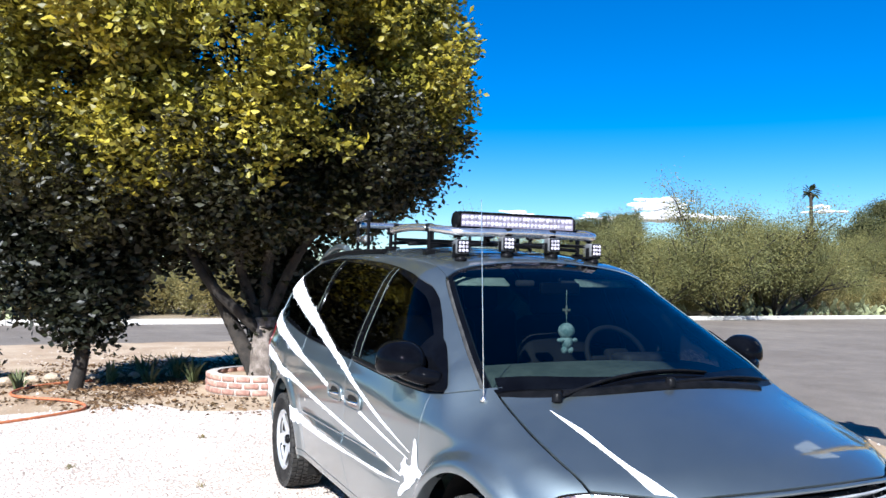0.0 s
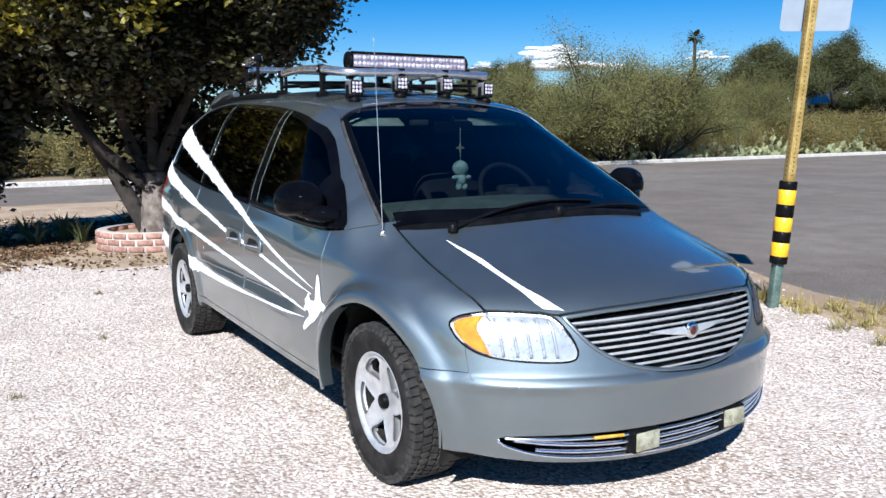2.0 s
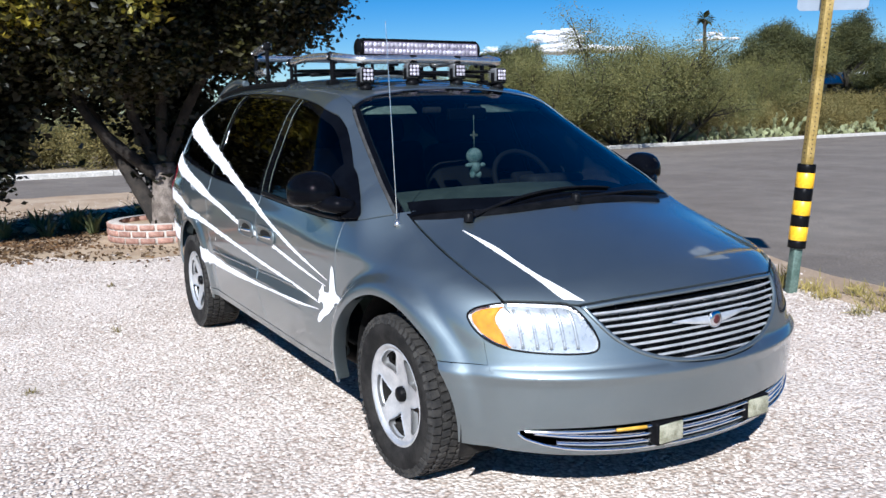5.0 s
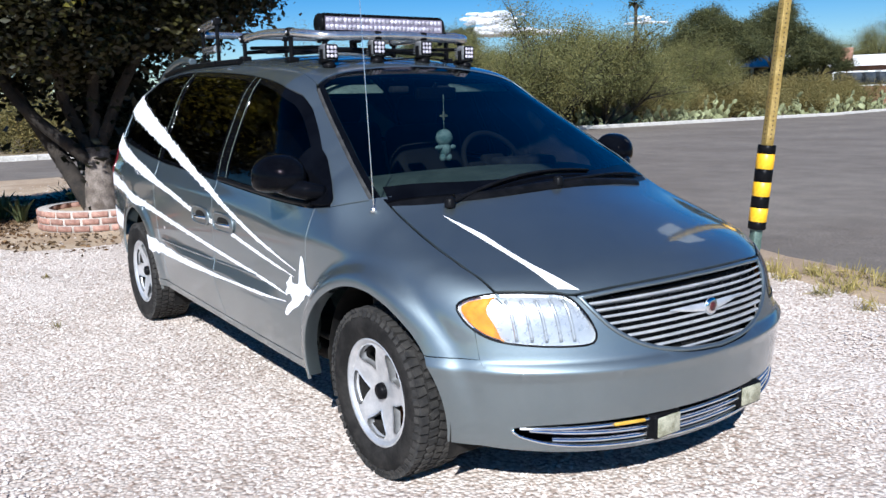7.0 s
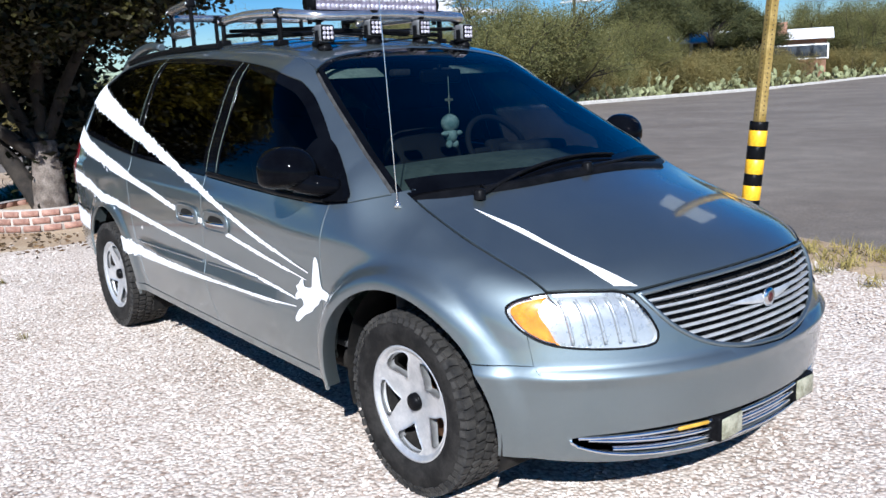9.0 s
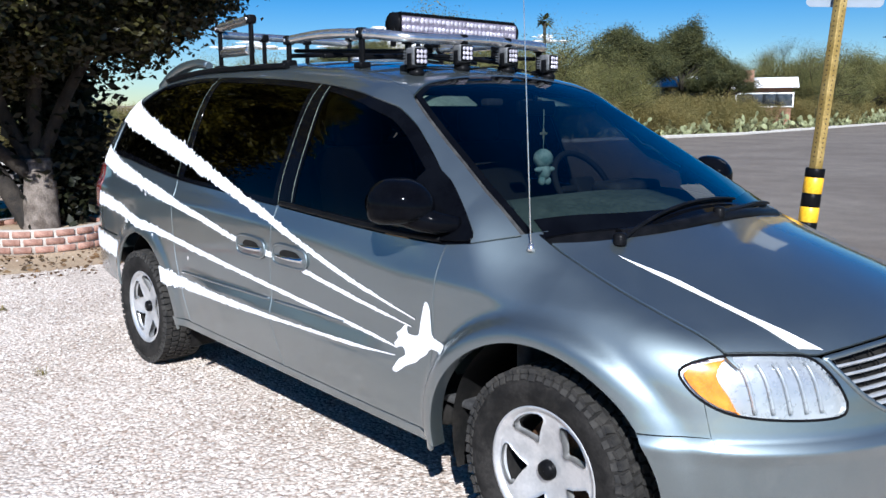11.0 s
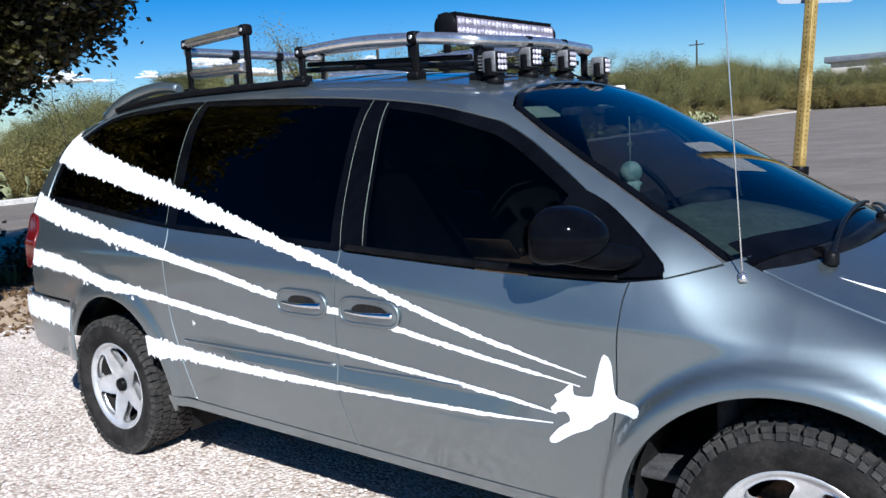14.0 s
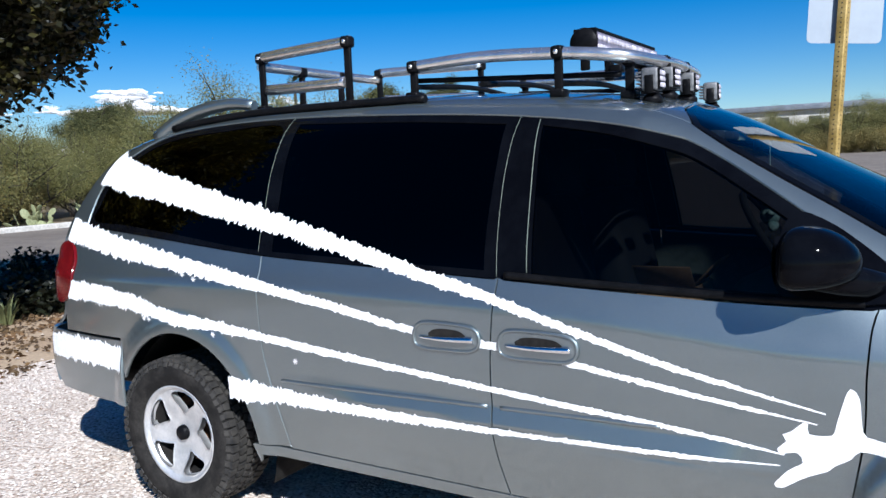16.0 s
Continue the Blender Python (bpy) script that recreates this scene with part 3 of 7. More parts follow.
for s in (-1, 1):
    # front wing panel
    xs = np.linspace(-0.14, 0.52, 40)
    ridge = side_of_top(xs, lambda q: HOOD_EDGE(q) + 0.002)
    tip = np.concatenate((LAMP[:LAMP_TOP + 1][::-1], LAMP[LAMP_OUT:][::-1]))
    round_lamp = on_skin("x", tip[:, 0], tip[:, 1])[:, (0, 2)]
    xs2 = np.linspace(-0.93, -0.165, 44)
    pillar = side_of_top(xs2, lambda q: SCREEN_EDGE(q))
    arch = arch_line(FRONT_ARCH, 34, 186)
    low_front = on_skin("x", np.array([WING_Y]), np.array([0.588]))[0][[0, 2]]
    fender = join(ridge, round_lamp, straight(round_lamp[-1], low_front), straight(low_front, (arch[0][0] + 0.004, 0.587)), arch,
                  straight(arch[-1], (-0.50, 0.345)), DOOR_A[::-1][1:], straight(DOOR_A[0], (-0.335, 1.035)), straight((-0.335, 1.035), (-0.18, 1.068)))
    panel("fender", fender, "y", PAINT, van, s, "silver-blue front wing panel", gap=0.002, h=0.016)
    # A-pillar and roof rail above the windows
    xs3 = np.linspace(-3.68, -0.975, 100)
    rail = side_of_top(xs3, ROOF_EDGE)
    top = WINDOW_TOP[WINDOW_TOP[:, 0] > -3.55]
    pillar_poly = join(rail, pillar[:-1], straight((-0.17, 1.075), (-0.335, 1.037)), top[::-1], straight((-3.55, 1.50), (-3.64, 1.535)), straight((-3.64, 1.535), rail[0]))
    panel("roof_side", pillar_poly, "y", PAINT, van, s, "silver-blue roof side and pillar", gap=0.001, h=0.022)
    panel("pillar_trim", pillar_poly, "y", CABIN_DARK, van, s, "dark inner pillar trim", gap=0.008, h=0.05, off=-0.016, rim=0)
    # doors below the windows
    fd = join(DOOR_A, sill_between(-0.52, -1.475), DOOR_B[::-1], belt_between(-1.50, -0.435))
    panel("front_door", fd, "y", PAINT, van, s, "silver-blue front door", gap=0.003, h=0.015)
    sd = join(DOOR_B, sill_between(-1.475, -2.39), DOOR_C[::-1], belt_between(-2.505, -1.50))
    panel("sliding_door", sd, "y", PAINT, van, s, "silver-blue sliding door", gap=0.003, h=0.015)
    rear = [(-3.55, 1.502), (-3.64, 1.53), (-3.75, 1.40), (-3.85, 1.25)]
    arch = arch_line(REAR_ARCH, -5, 150)
    quarter = join(DOOR_C, straight((-2.39, 0.40), (-2.57, 0.395)), arch, straight(arch[-1], (-3.33, 0.748)), straight((-3.33, 0.752), (-3.78, 0.752)),
                   smooth_line([(-3.78, 0.752), (-3.77, 0.87), (-3.69, 0.97), (-3.695, 1.09), (-3.77, 1.165), (-3.85, 1.175), (-3.85, 1.25)], 0.02), smooth_line(rear[::-1], 0.02),
                   WINDOW_TOP[(WINDOW_TOP[:, 0] < -3.555)][::-1], belt_between(-3.66, -2.505))
    panel("quarter_panel", quarter, "y", PAINT, van, s, "silver-blue rear quarter panel", gap=0.003, h=0.025)
    # sill strip and rear bumper
    sill = join(sill_between(-0.46, -2.56), straight((-2.56, 0.355), (-0.46, 0.30))[:, :])
    panel("sill", sill, "y", PAINT, van, s, gap=0.003, h=0.03)
    rb = join(straight((-3.325, 0.45), (-3.325, 0.742)), straight((-3.325, 0.742), (-3.93, 0.742)),
              smooth_line([(-3.93, 0.742), (-4.00, 0.66), (-3.985, 0.55), (-3.90, 0.46)], 0.02), straight((-3.90, 0.46), (-3.325, 0.45)))
    rear_bumper = panel("rear_bumper", rb, "y", PAINT, van, s, "silver-blue rear bumper end", gap=0.002, h=0.025)
    tl = smooth_line([(-3.775, 0.885), (-3.70, 0.97), (-3.705, 1.08), (-3.77, 1.155), (-3.86, 1.15), (-3.91, 1.10), (-3.91, 0.95), (-3.86, 0.89)], 0.015, True)
    panel("tail_light", tl, "y", RED, van, s, "red tail light", gap=0.002, h=0.02, off=0.004)
    # one black band that carries all side windows, then the panes on it
    band = join(BELT, WINDOW_TOP[::-1])
    q_win = smooth_line([(-3.625, 1.255), (-3.62, 1.32), (-3.58, 1.41), (-3.46, 1.52), (-3.28, 1.597), (-2.94, 1.624), (-2.60, 1.625), (-2.565, 1.50), (-2.545, 1.30), (-2.53, 1.165), (-2.60, 1.150), (-3.05, 1.205), (-3.35, 1.235)], 0.02, True)
    s_win = join(straight((-2.465, 1.14), (-1.555, 1.095)), smooth_line([(-1.555, 1.095), (-1.565, 1.30), (-1.565, 1.568)], 0.02),
                 smooth_line([(-1.565, 1.568), (-1.95, 1.60), (-2.50, 1.628)], 0.02), smooth_line([(-2.50, 1.628), (-2.50, 1.46), (-2.48, 1.30), (-2.465, 1.14)], 0.02))
    f_win = join(straight((-1.39, 1.085), (-0.66, 1.055)), straight((-0.66, 1.055), (-0.645, 1.24)), smooth_line([(-0.645, 1.24), (-0.80, 1.345), (-0.93, 1.428), (-1.03, 1.466), (-1.22, 1.518), (-1.43, 1.556)], 0.02),
                 straight((-1.43, 1.556), (-1.39, 1.085)))
    panel("window_band", band, "y", GLOSS_BLACK, van, s, "black window surround", holes=(q_win, s_win, f_win), off=-0.005, h=0.03, gap=0.001)
    for nm, poly, m, lab in (("quarter_window", q_win, PANE_DARK, "dark privacy glass"), ("sliding_door_window", s_win, PANE_DARK, "dark privacy glass"), ("front_door_window", f_win, PANE_DOOR, "tinted door glass")):
        panel(nm, poly, "y", m, van, s, lab, off=-0.008, rim=0, h=0.05)
    # pale lines on the window band stand for light caught by the door edges
    for line in (smooth_line([(-2.53, 1.14), (-2.545, 1.30), (-2.56, 1.46), (-2.545, 1.70)], 0.03), smooth_line([(-1.508, 1.075), (-1.53, 1.38), (-1.515, 1.655)], 0.03)):
        p = on_skin("y", line[:, 0], line[:, 1], s)
        part("door_seam", tube(p + slope(*p.T) * -0.0045, 0.0010, 6, smooth=False), CABIN, van, "thin pale line for light on the door edge")
    p = on_skin("y", *smooth_line([(-1.405, 1.09), (-1.43, 1.38), (-1.445, 1.575)], 0.03).T, s)
    part("window_strip", tube(p + slope(*p.T) * -0.005, 0.0018, 6, smooth=False), CABIN, van, "pale strip at the door window")
    belt = belt_between(-1.50, -0.45)
    p = on_skin("y", belt[:, 0], belt[:, 1] + 0.014, s)
    part("belt_moulding", tube(p + slope(*p.T) * 0.002, 0.012, 8, smooth=False), TRIM, van, "black belt moulding")
    # door inner trim, so that the cabin is closed
    trim = join(straight((-2.45, 0.45), (-0.50, 0.42)), straight((-0.50, 0.42), (-0.50, 0.98)), straight((-0.50, 0.98), (-3.5, 1.12)), straight((-3.5, 1.12), (-3.5, 0.90)), straight((-3.5, 0.90), (-2.45, 0.90)), straight((-2.45, 0.90), (-2.45, 0.45)))
    panel("door_trim", trim, "y", CABIN, van, s, off=-0.07, rim=0, h=0.08)
    # wheel housings
    for arch in (FRONT_ARCH, REAR_ARCH):
        line = arch_line(arch, -20, 200, 0.012)
        v = [(a, s * y, max(b, 0.16)) for y in (0.55, 0.87) for a, b in line]
        n = len(line)
        f = [(i, i + 1, n + i + 1, n + i) for i in range(n - 1)] + [tuple(range(n))]
        part("wheel_housing", mesh_of("wheel_housing", v, f), LINER, van, "black wheel housing")
    edge = arch_line(FRONT_ARCH, -11, 186)
    p = on_skin("y", edge[:, 0], edge[:, 1], s)
    away = np.column_stack((edge[:, 0] - FRONT_ARCH[0], 0 * edge[:, 0], edge[:, 1] - FRONT_ARCH[1])) * 0.018
    rows = [p - slope(*p.T) * 0.003, p - np.array((0, s * 0.020, 0)), p - np.array((0, s * 0.062, 0)) + away]
    k = len(edge)
    part("arch_lip", mesh_of("arch_lip", np.concatenate(rows), [(r * k + i, r * k + i + 1, (r + 1) * k + i + 1, (r + 1) * k + i) for r in range(2) for i in range(k - 1)]), PAINT, van, "body-coloured turned-in arch lip")

# tailgate and rear window
gate = join(straight((-0.74, 0.75), (0.74, 0.75)), smooth_line([(0.74, 0.75), (0.72, 1.2), (0.57, 1.56)], 0.04), straight((0.57, 1.56), (-0.57, 1.56)), smooth_line([(-0.57, 1.56), (-0.72, 1.2), (-0.74, 0.75)], 0.04))
panel("tailgate", gate, "x", PAINT, van, -1, "silver-blue tailgate", h=0.08)
bump_r = join(straight((-0.79, 0.47), (0.79, 0.47)), straight((0.79, 0.47), (0.79, 0.742)), straight((0.79, 0.742), (-0.79, 0.742)), straight((-0.79, 0.742), (-0.79, 0.47)))
panel("rear_bumper_cover", bump_r, "x", PAINT, van, -1, h=0.08)
r_win = join(straight((-0.50, 1.16), (0.50, 1.16)), straight((0.50, 1.16), (0.44, 1.50)), straight((0.44, 1.50), (-0.44, 1.50)), straight((-0.44, 1.50), (-0.50, 1.16)))
panel("rear_window", r_win, "x", PANE_DARK, van, -1, off=0.006, rim=0.006, h=0.08)
# the small front slabs are additions that block sun under the bumper
part("underbody", merge(box_bm((3.9, 1.10, 0.10), (-1.55, 0, 0.36), 0.03), box_bm((1.95, 1.66, 0.09), (-1.50, 0, 0.37), 0.03), box_bm((0.95, 1.05, 0.16), (0.12, 0, 0.36), 0.05), box_bm((0.34, 1.10, 0.05), (0.42, 0, 0.28), 0.02), box_bm((0.20, 0.86, 0.02), (0.615, 0, 0.262), 0.008), box_bm((0.20, 0.16, 0.03), (0.43, 0.61, 0.275), 0.01), box_bm((0.20, 0.16, 0.03), (0.43, -0.61, 0.275), 0.01), box_bm((0.7, 1.4, 0.10), (-3.65, 0, 0.52), 0.03)), LINER, van, "dark underbody")
part("firewall", box_bm((0.06, 1.55, 0.62), (-0.22, 0, 0.72), 0.02), CABIN_DARK, van)
part("cabin_floor", box_bm((3.3, 1.66, 0.03), (-1.9, 0, 0.44), 0.01), CABIN_DARK, van)

# white stripes like vapour trails: ragged strips laid over doors and glass
rng = np.random.default_rng(7)


def ragged_strip(name, mid, half, parent, axis="y", sign=-1, tooth=0.16, off=0.0022, label="white ragged stripe"):
    mid = smooth_line(np.column_stack((mid, half)), 0.006)
    c, w = mid[:, :2], mid[:, 2]
    t = np.gradient(c, axis=0)
    t /= np.hypot(*t.T)[:, None]
    n = np.stack((-t[:, 1], t[:, 0]), 1)
    sides = []
    for sgn in (1, -1):
        j = rng.normal(0, 1, len(c))
        j = j + 1.2 * np.convolve(rng.normal(0, 1, len(c)), np.ones(5) / 5, "same")
        r = w + np.minimum(tooth * w, 0.0050) * j + (w > 0.004) * 0.0012 * np.abs(rng.normal(0, 1, len(c)))
        sides.append(c + sgn * n * np.maximum(r, 0.001)[:, None])
    top = [on_skin(axis, *q.T, sign) for q in (sides[0], (sides[0] * 2 + sides[1]) / 3, (sides[0] + sides[1] * 2) / 3, sides[1])]
    nrm = [slope(*q.T) for q in top]
    k = len(c)
    v = np.concatenate([q + m * off for q, m in zip(top, nrm)])
    f = np.array([(a * k + i, a * k + i + 1, (a + 1) * k + i + 1, (a + 1) * k + i) for a in range(3) for i in range(k - 1)])
    n3 = np.concatenate(nrm)
    q = np.cross(v[f[:, 1]] - v[f[:, 0]], v[f[:, 3]] - v[f[:, 0]])
    if np.sum(q * n3[f[:, 0]]) < 0:
        f = f[:, ::-1]
    return part(name, mesh_of(name, v, f, True, n3), DECAL, parent, label)


for s in (-1, 1):
    trails = [
        ([(-3.635, 1.497), (-3.39, 1.434), (-3.15, 1.387), (-2.59, 1.268), (-2.1, 1.155), (-1.79, 1.075), (-1.51, 1.005), (-0.99, 0.852), (-0.55, 0.752)], [0.078, 0.066, 0.056, 0.038, 0.027, 0.020, 0.014, 0.009, 0.002]),
        ([(-3.81, 1.212), (-3.50, 1.165), (-3.23, 1.123), (-3.0, 1.090), (-2.5, 1.015), (-2.15, 0.957), (-1.79, 0.888), (-1.40, 0.848), (-0.92, 0.772), (-0.57, 0.722)], [0.050, 0.044, 0.038, 0.030, 0.019, 0.015, 0.012, 0.010, 0.007, 0.002]),
        ([(-3.735, 0.945), (-3.50, 0.94), (-3.22, 0.915), (-3.01, 0.875), (-2.65, 0.840), (-2.04, 0.773), (-1.53, 0.720), (-0.92, 0.662), (-0.65, 0.630)], [0.040, 0.042, 0.034, 0.026, 0.018, 0.012, 0.009, 0.007, 0.002]),
        ([(-2.66, 0.612), (-2.50, 0.605), (-2.35, 0.600), (-1.79, 0.590), (-1.43, 0.588), (-0.93, 0.592), (-0.66, 0.600)], [0.044, 0.034, 0.026, 0.014, 0.008, 0.005, 0.0015]),
        ([(-3.975, 0.665), (-3.80, 0.672), (-3.55, 0.672), (-3.33, 0.662)], [0.050, 0.056, 0.058, 0.055]),
    ]
    for mid, half in trails:
        ragged_strip("vapour_trail", mid, half, van, "y", s)
    plane = [(-0.487, 0.822), (-0.472, 0.80), (-0.463, 0.715), (-0.44, 0.700), (-0.395, 0.690), (-0.385, 0.676), (-0.40, 0.660), (-0.47, 0.662), (-0.49, 0.640), (-0.53, 0.615),
             (-0.545, 0.600), (-0.60, 0.575), (-0.655, 0.540), (-0.675, 0.548), (-0.640, 0.590), (-0.605, 0.615), (-0.62, 0.640), (-0.655, 0.632), (-0.668, 0.645), (-0.645, 0.668),
             (-0.655, 0.685), (-0.635, 0.695), (-0.605, 0.722), (-0.592, 0.720), (-0.590, 0.695), (-0.545, 0.695), (-0.530, 0.705), (-0.522, 0.740), (-0.500, 0.815)]
    part("aircraft_decal", panel_mesh("aircraft_decal", smooth_line(plane, 0.012, True), "y", s, off=0.0026, rim=0, h=0.02), DECAL, van, "white aircraft silhouette decal")
    flakes = bmesh.new()
    for _ in range(9):
        cx = rng.uniform(-3.4, -2.2)
        cz = np.interp(cx, (-3.4, -2.2), (1.09, 0.94)) + rng.choice((-0.20, 0.0, 0.0, 0.34)) + rng.uniform(-0.02, 0.02)
        p = on_skin("y", np.array([cx]), np.array([cz]), s)
        n = slope(*p.T)[0]
        for a in range(3):
            d = Vector((math.cos(a * 1.05), 0, math.sin(a * 1.05))) * 0.012
            q = Vector(n).cross(d).normalized() * 0.0016
            c = Vector(p[0] + n * 0.003)
            flakes.faces.new([flakes.verts.new(c + e) for e in (d - q, d + q, -d + q, -d - q)])
    part("snowflake_decals", flakes, DECAL, van, "small white snowflake decals", "stuff")
# stripe on the bonnet
stripe = join(smooth_line([(0.032, -0.605), (0.21, -0.566), (0.362, -0.558), (0.491, -0.541), (0.590, -0.508), (0.640, -0.482)], 0.015),
              smooth_line([(0.640, -0.482), (0.618, -0.516), (0.600, -0.545)], 0.015), smooth_line([(0.600, -0.545), (0.540, -0.562), (0.394, -0.575), (0.245, -0.587), (0.032, -0.607)], 0.015))
part("bonnet_stripe", panel_mesh("bonnet_stripe", stripe, "z", 1, off=0.002, rim=0, h=0.02), DECAL, hood, "white tapering stripe")

# ---- front of the van ----
for s in (-1, 1):
    poly = LAMP * (s, 1)
    lamp = part("headlight", panel_mesh("headlight", inset(poly, 0.003), "x", 1, h=0.012, off=-0.020, rim=0), REFLECTOR, van, "clear headlight with an amber corner")
    part("lens", panel_mesh("lens", inset(poly, 0.003), "x", 1, h=0.03, off=-0.002, rim=0.02), PANE_CLEAR, lamp, "clear plastic lens")
    for y in (0.545, 0.585, 0.625, 0.665, 0.705):
        z = np.linspace(0.648 + 0.05 * max(0, y - 0.64), 0.785, 10)
        p = on_skin("x", np.full(10, s * y), z)
        part("flute", tube(p - slope(*p.T) * 0.016, 0.006, 8, smooth=False), REFLECTOR, lamp)
    corner = np.concatenate((LAMP[lamp_at(0.735, 0.65):], LAMP[:lamp_at(0.72, 0.80)]))
    amber = inset(join(corner, smooth_line([(0.72, 0.795), (0.755, 0.75), (0.745, 0.70), (0.735, 0.655)], 0.012)), 0.008) * (s, 1)
    part("turn_signal", panel_mesh("turn_signal", amber, "x", 1, h=0.02, off=-0.008, rim=0.03), AMBER, lamp, "amber turn signal")
    rim_p = on_skin("x", *(poly.T))
    part("lamp_seal", tube(rim_p + slope(*rim_p.T) * -0.002, 0.0042, 6, closed=True, smooth=False), TRIM, lamp)

grille = part("grille", panel_mesh("grille", grille_poly, "x", 1, h=0.05, off=-0.045, rim=0), LINER, van, "chrome slatted grille with a winged badge")
gp = on_skin("x", *inset(grille_poly, 0.004).T)
part("grille_frame", tube(gp + slope(*gp.T) * -0.002, 0.009, 8, closed=True, smooth=False), PAINT, grille, "body-coloured grille surround")
for i in range(9):
    z = 0.588 + i * 0.0238
    half = np.interp(z, GRILLE_HALF[:, 1], GRILLE_HALF[:, 0]) - 0.010
    ys = np.linspace(-half, half, 40)
    zz = z + 0.016 * (ys / 0.5) ** 2 * -1
    p = on_skin("x", ys, zz)
    n = slope(*p.T)
    rows = [p + n * a + np.array((0, 0, b)) for a, b in ((-0.030, 0.004), (-0.008, 0.0050), (-0.002, 0.0), (-0.008, -0.0050), (-0.030, -0.004))]
    k = len(ys)
    part("grille_bar", mesh_of("grille_bar", np.concatenate(rows), [(r * k + j, r * k + j + 1, (r + 1) * k + j + 1, (r + 1) * k + j) for r in range(4) for j in range(k - 1)]), ALLOY, grille)
for y in np.arange(-0.45, 0.46, 0.075):
    zs = np.linspace(np.interp(abs(y), GRILLE_HALF[:, 0], GRILLE_HALF[:, 1]) + 0.012, 0.795, 8)
    p = on_skin("x", np.full(8, y), zs)
    part("grille_upright", tube(p + slope(*p.T) * -0.026, 0.003, 6, smooth=False), TRIM, grille)
badge = part("badge", merge(*[lathe([(0.001, 0.0), (0.030, 0.0), (0.032, 0.006), (0.030, 0.012), (0.020, 0.014), (0.001, 0.015)], 28)]), CHROME, grille, "round winged badge")
bc = on_skin("x", np.array([0.0]), np.array([0.700]))[0]
badge.matrix_basis = Matrix.Translation(bc - np.array((0.002, 0, 0))) @ Matrix.Rotation(-math.pi / 2, 4, "Z")
part("badge_disc", lathe([(0.001, 0.0165), (0.016, 0.0155), (0.017, 0.013)], 24), surface("badge_red", (0.05, 0.010, 0.010), (0.08, 0.014, 0.013), 30, 0.3), badge, "dark red centre disc")
for s in (-1, 1):
    ys = np.linspace(0.03, 0.20, 16) * s
    mid = 0.700 + 0.012 * (np.abs(ys) / 0.2)
    hw = np.interp(np.abs(ys), (0.03, 0.10, 0.20), (0.015, 0.011, 0.002))
    rows = [on_skin("x", ys, mid + hw * a) + np.array((d, 0, 0)) for a, d in ((1, 0.002), (0, 0.009), (-1, 0.002))]
    part("badge_wing", mesh_of("badge_wing", np.concatenate(rows), [(r * 16 + j, r * 16 + j + 1, (r + 1) * 16 + j + 1, (r + 1) * 16 + j) for r in range(2) for j in range(15)]), ALLOY, badge.parent, "silver badge wing")

slot = part("lower_grille", panel_mesh("lower_grille", slot_poly, "x", 1, h=0.05, off=-0.05, rim=0), LINER, van, "lower grille slot with chrome bars")
for z0, half in ((0.346, 0.710), (0.317, 0.685), (0.288, 0.62)):
    ys = np.linspace(-half, half, 60)
    zz = z0 + 0.004 + 0.030 * np.clip((np.abs(ys) - 0.3) / 0.45, 0, 1) ** 2 * (0.346 - z0 > 0.01)
    p = on_skin("x", ys, zz)
    n = slope(*p.T)
    rows = [p + n * a + np.array((0, 0, b)) for a, b in ((-0.030, 0.004), (-0.006, 0.0065), (-0.001, 0.0), (-0.006, -0.0065), (-0.030, -0.005))]
    part("slot_bar", mesh_of("slot_bar", np.concatenate(rows), [(r * 60 + j, r * 60 + j + 1, (r + 1) * 60 + j + 1, (r + 1) * 60 + j) for r in range(4) for j in range(59)]), CHROME, slot)
half_edge = smooth_line([(-a, b + 0.003) for a, b in slot_half[:5]], 0.02)
for line in (half_edge, half_edge * (-1, 1)):
    p = on_skin("x", *line.T)
    part("slot_trim", tube(p + slope(*p.T) * 0.001, 0.0055, 8, smooth=False), CHROME, slot, "chrome trim round the lower slot")
for s in (-1, 1):
    c = on_skin("x", np.array([s * 0.235]), np.array([0.332]))[0]
    turn = Matrix.Rotation(-s * 0.16 * -1, 4, "Z")
    fog = part("fog_light", box_bm((0.075, 0.135, 0.088), (c[0] - 0.026, c[1], 0.322), 0.012, 3), TRIM, van, "square yellowed fog light")
    part("fog_lens", box_bm((0.012, 0.115, 0.070), (c[0] + 0.010, c[1], 0.322), 0.005, 2), FOG_LENS, fog, "yellowed lens")
    if s > 0:
        continue
    c = on_skin("x", np.array([s * 0.385]), np.array([0.352]))[0]
    part("marker_strip", box_bm((0.010, 0.12, 0.012), (c[0] + 0.004, c[1], 0.355), 0.003, 1, Matrix.Rotation(s * 0.30, 4, "Z")), surface("amber_strip", (0.45, 0.25, 0.02), (0.6, 0.36, 0.05), 30, 0.3), slot, "amber marker strip")

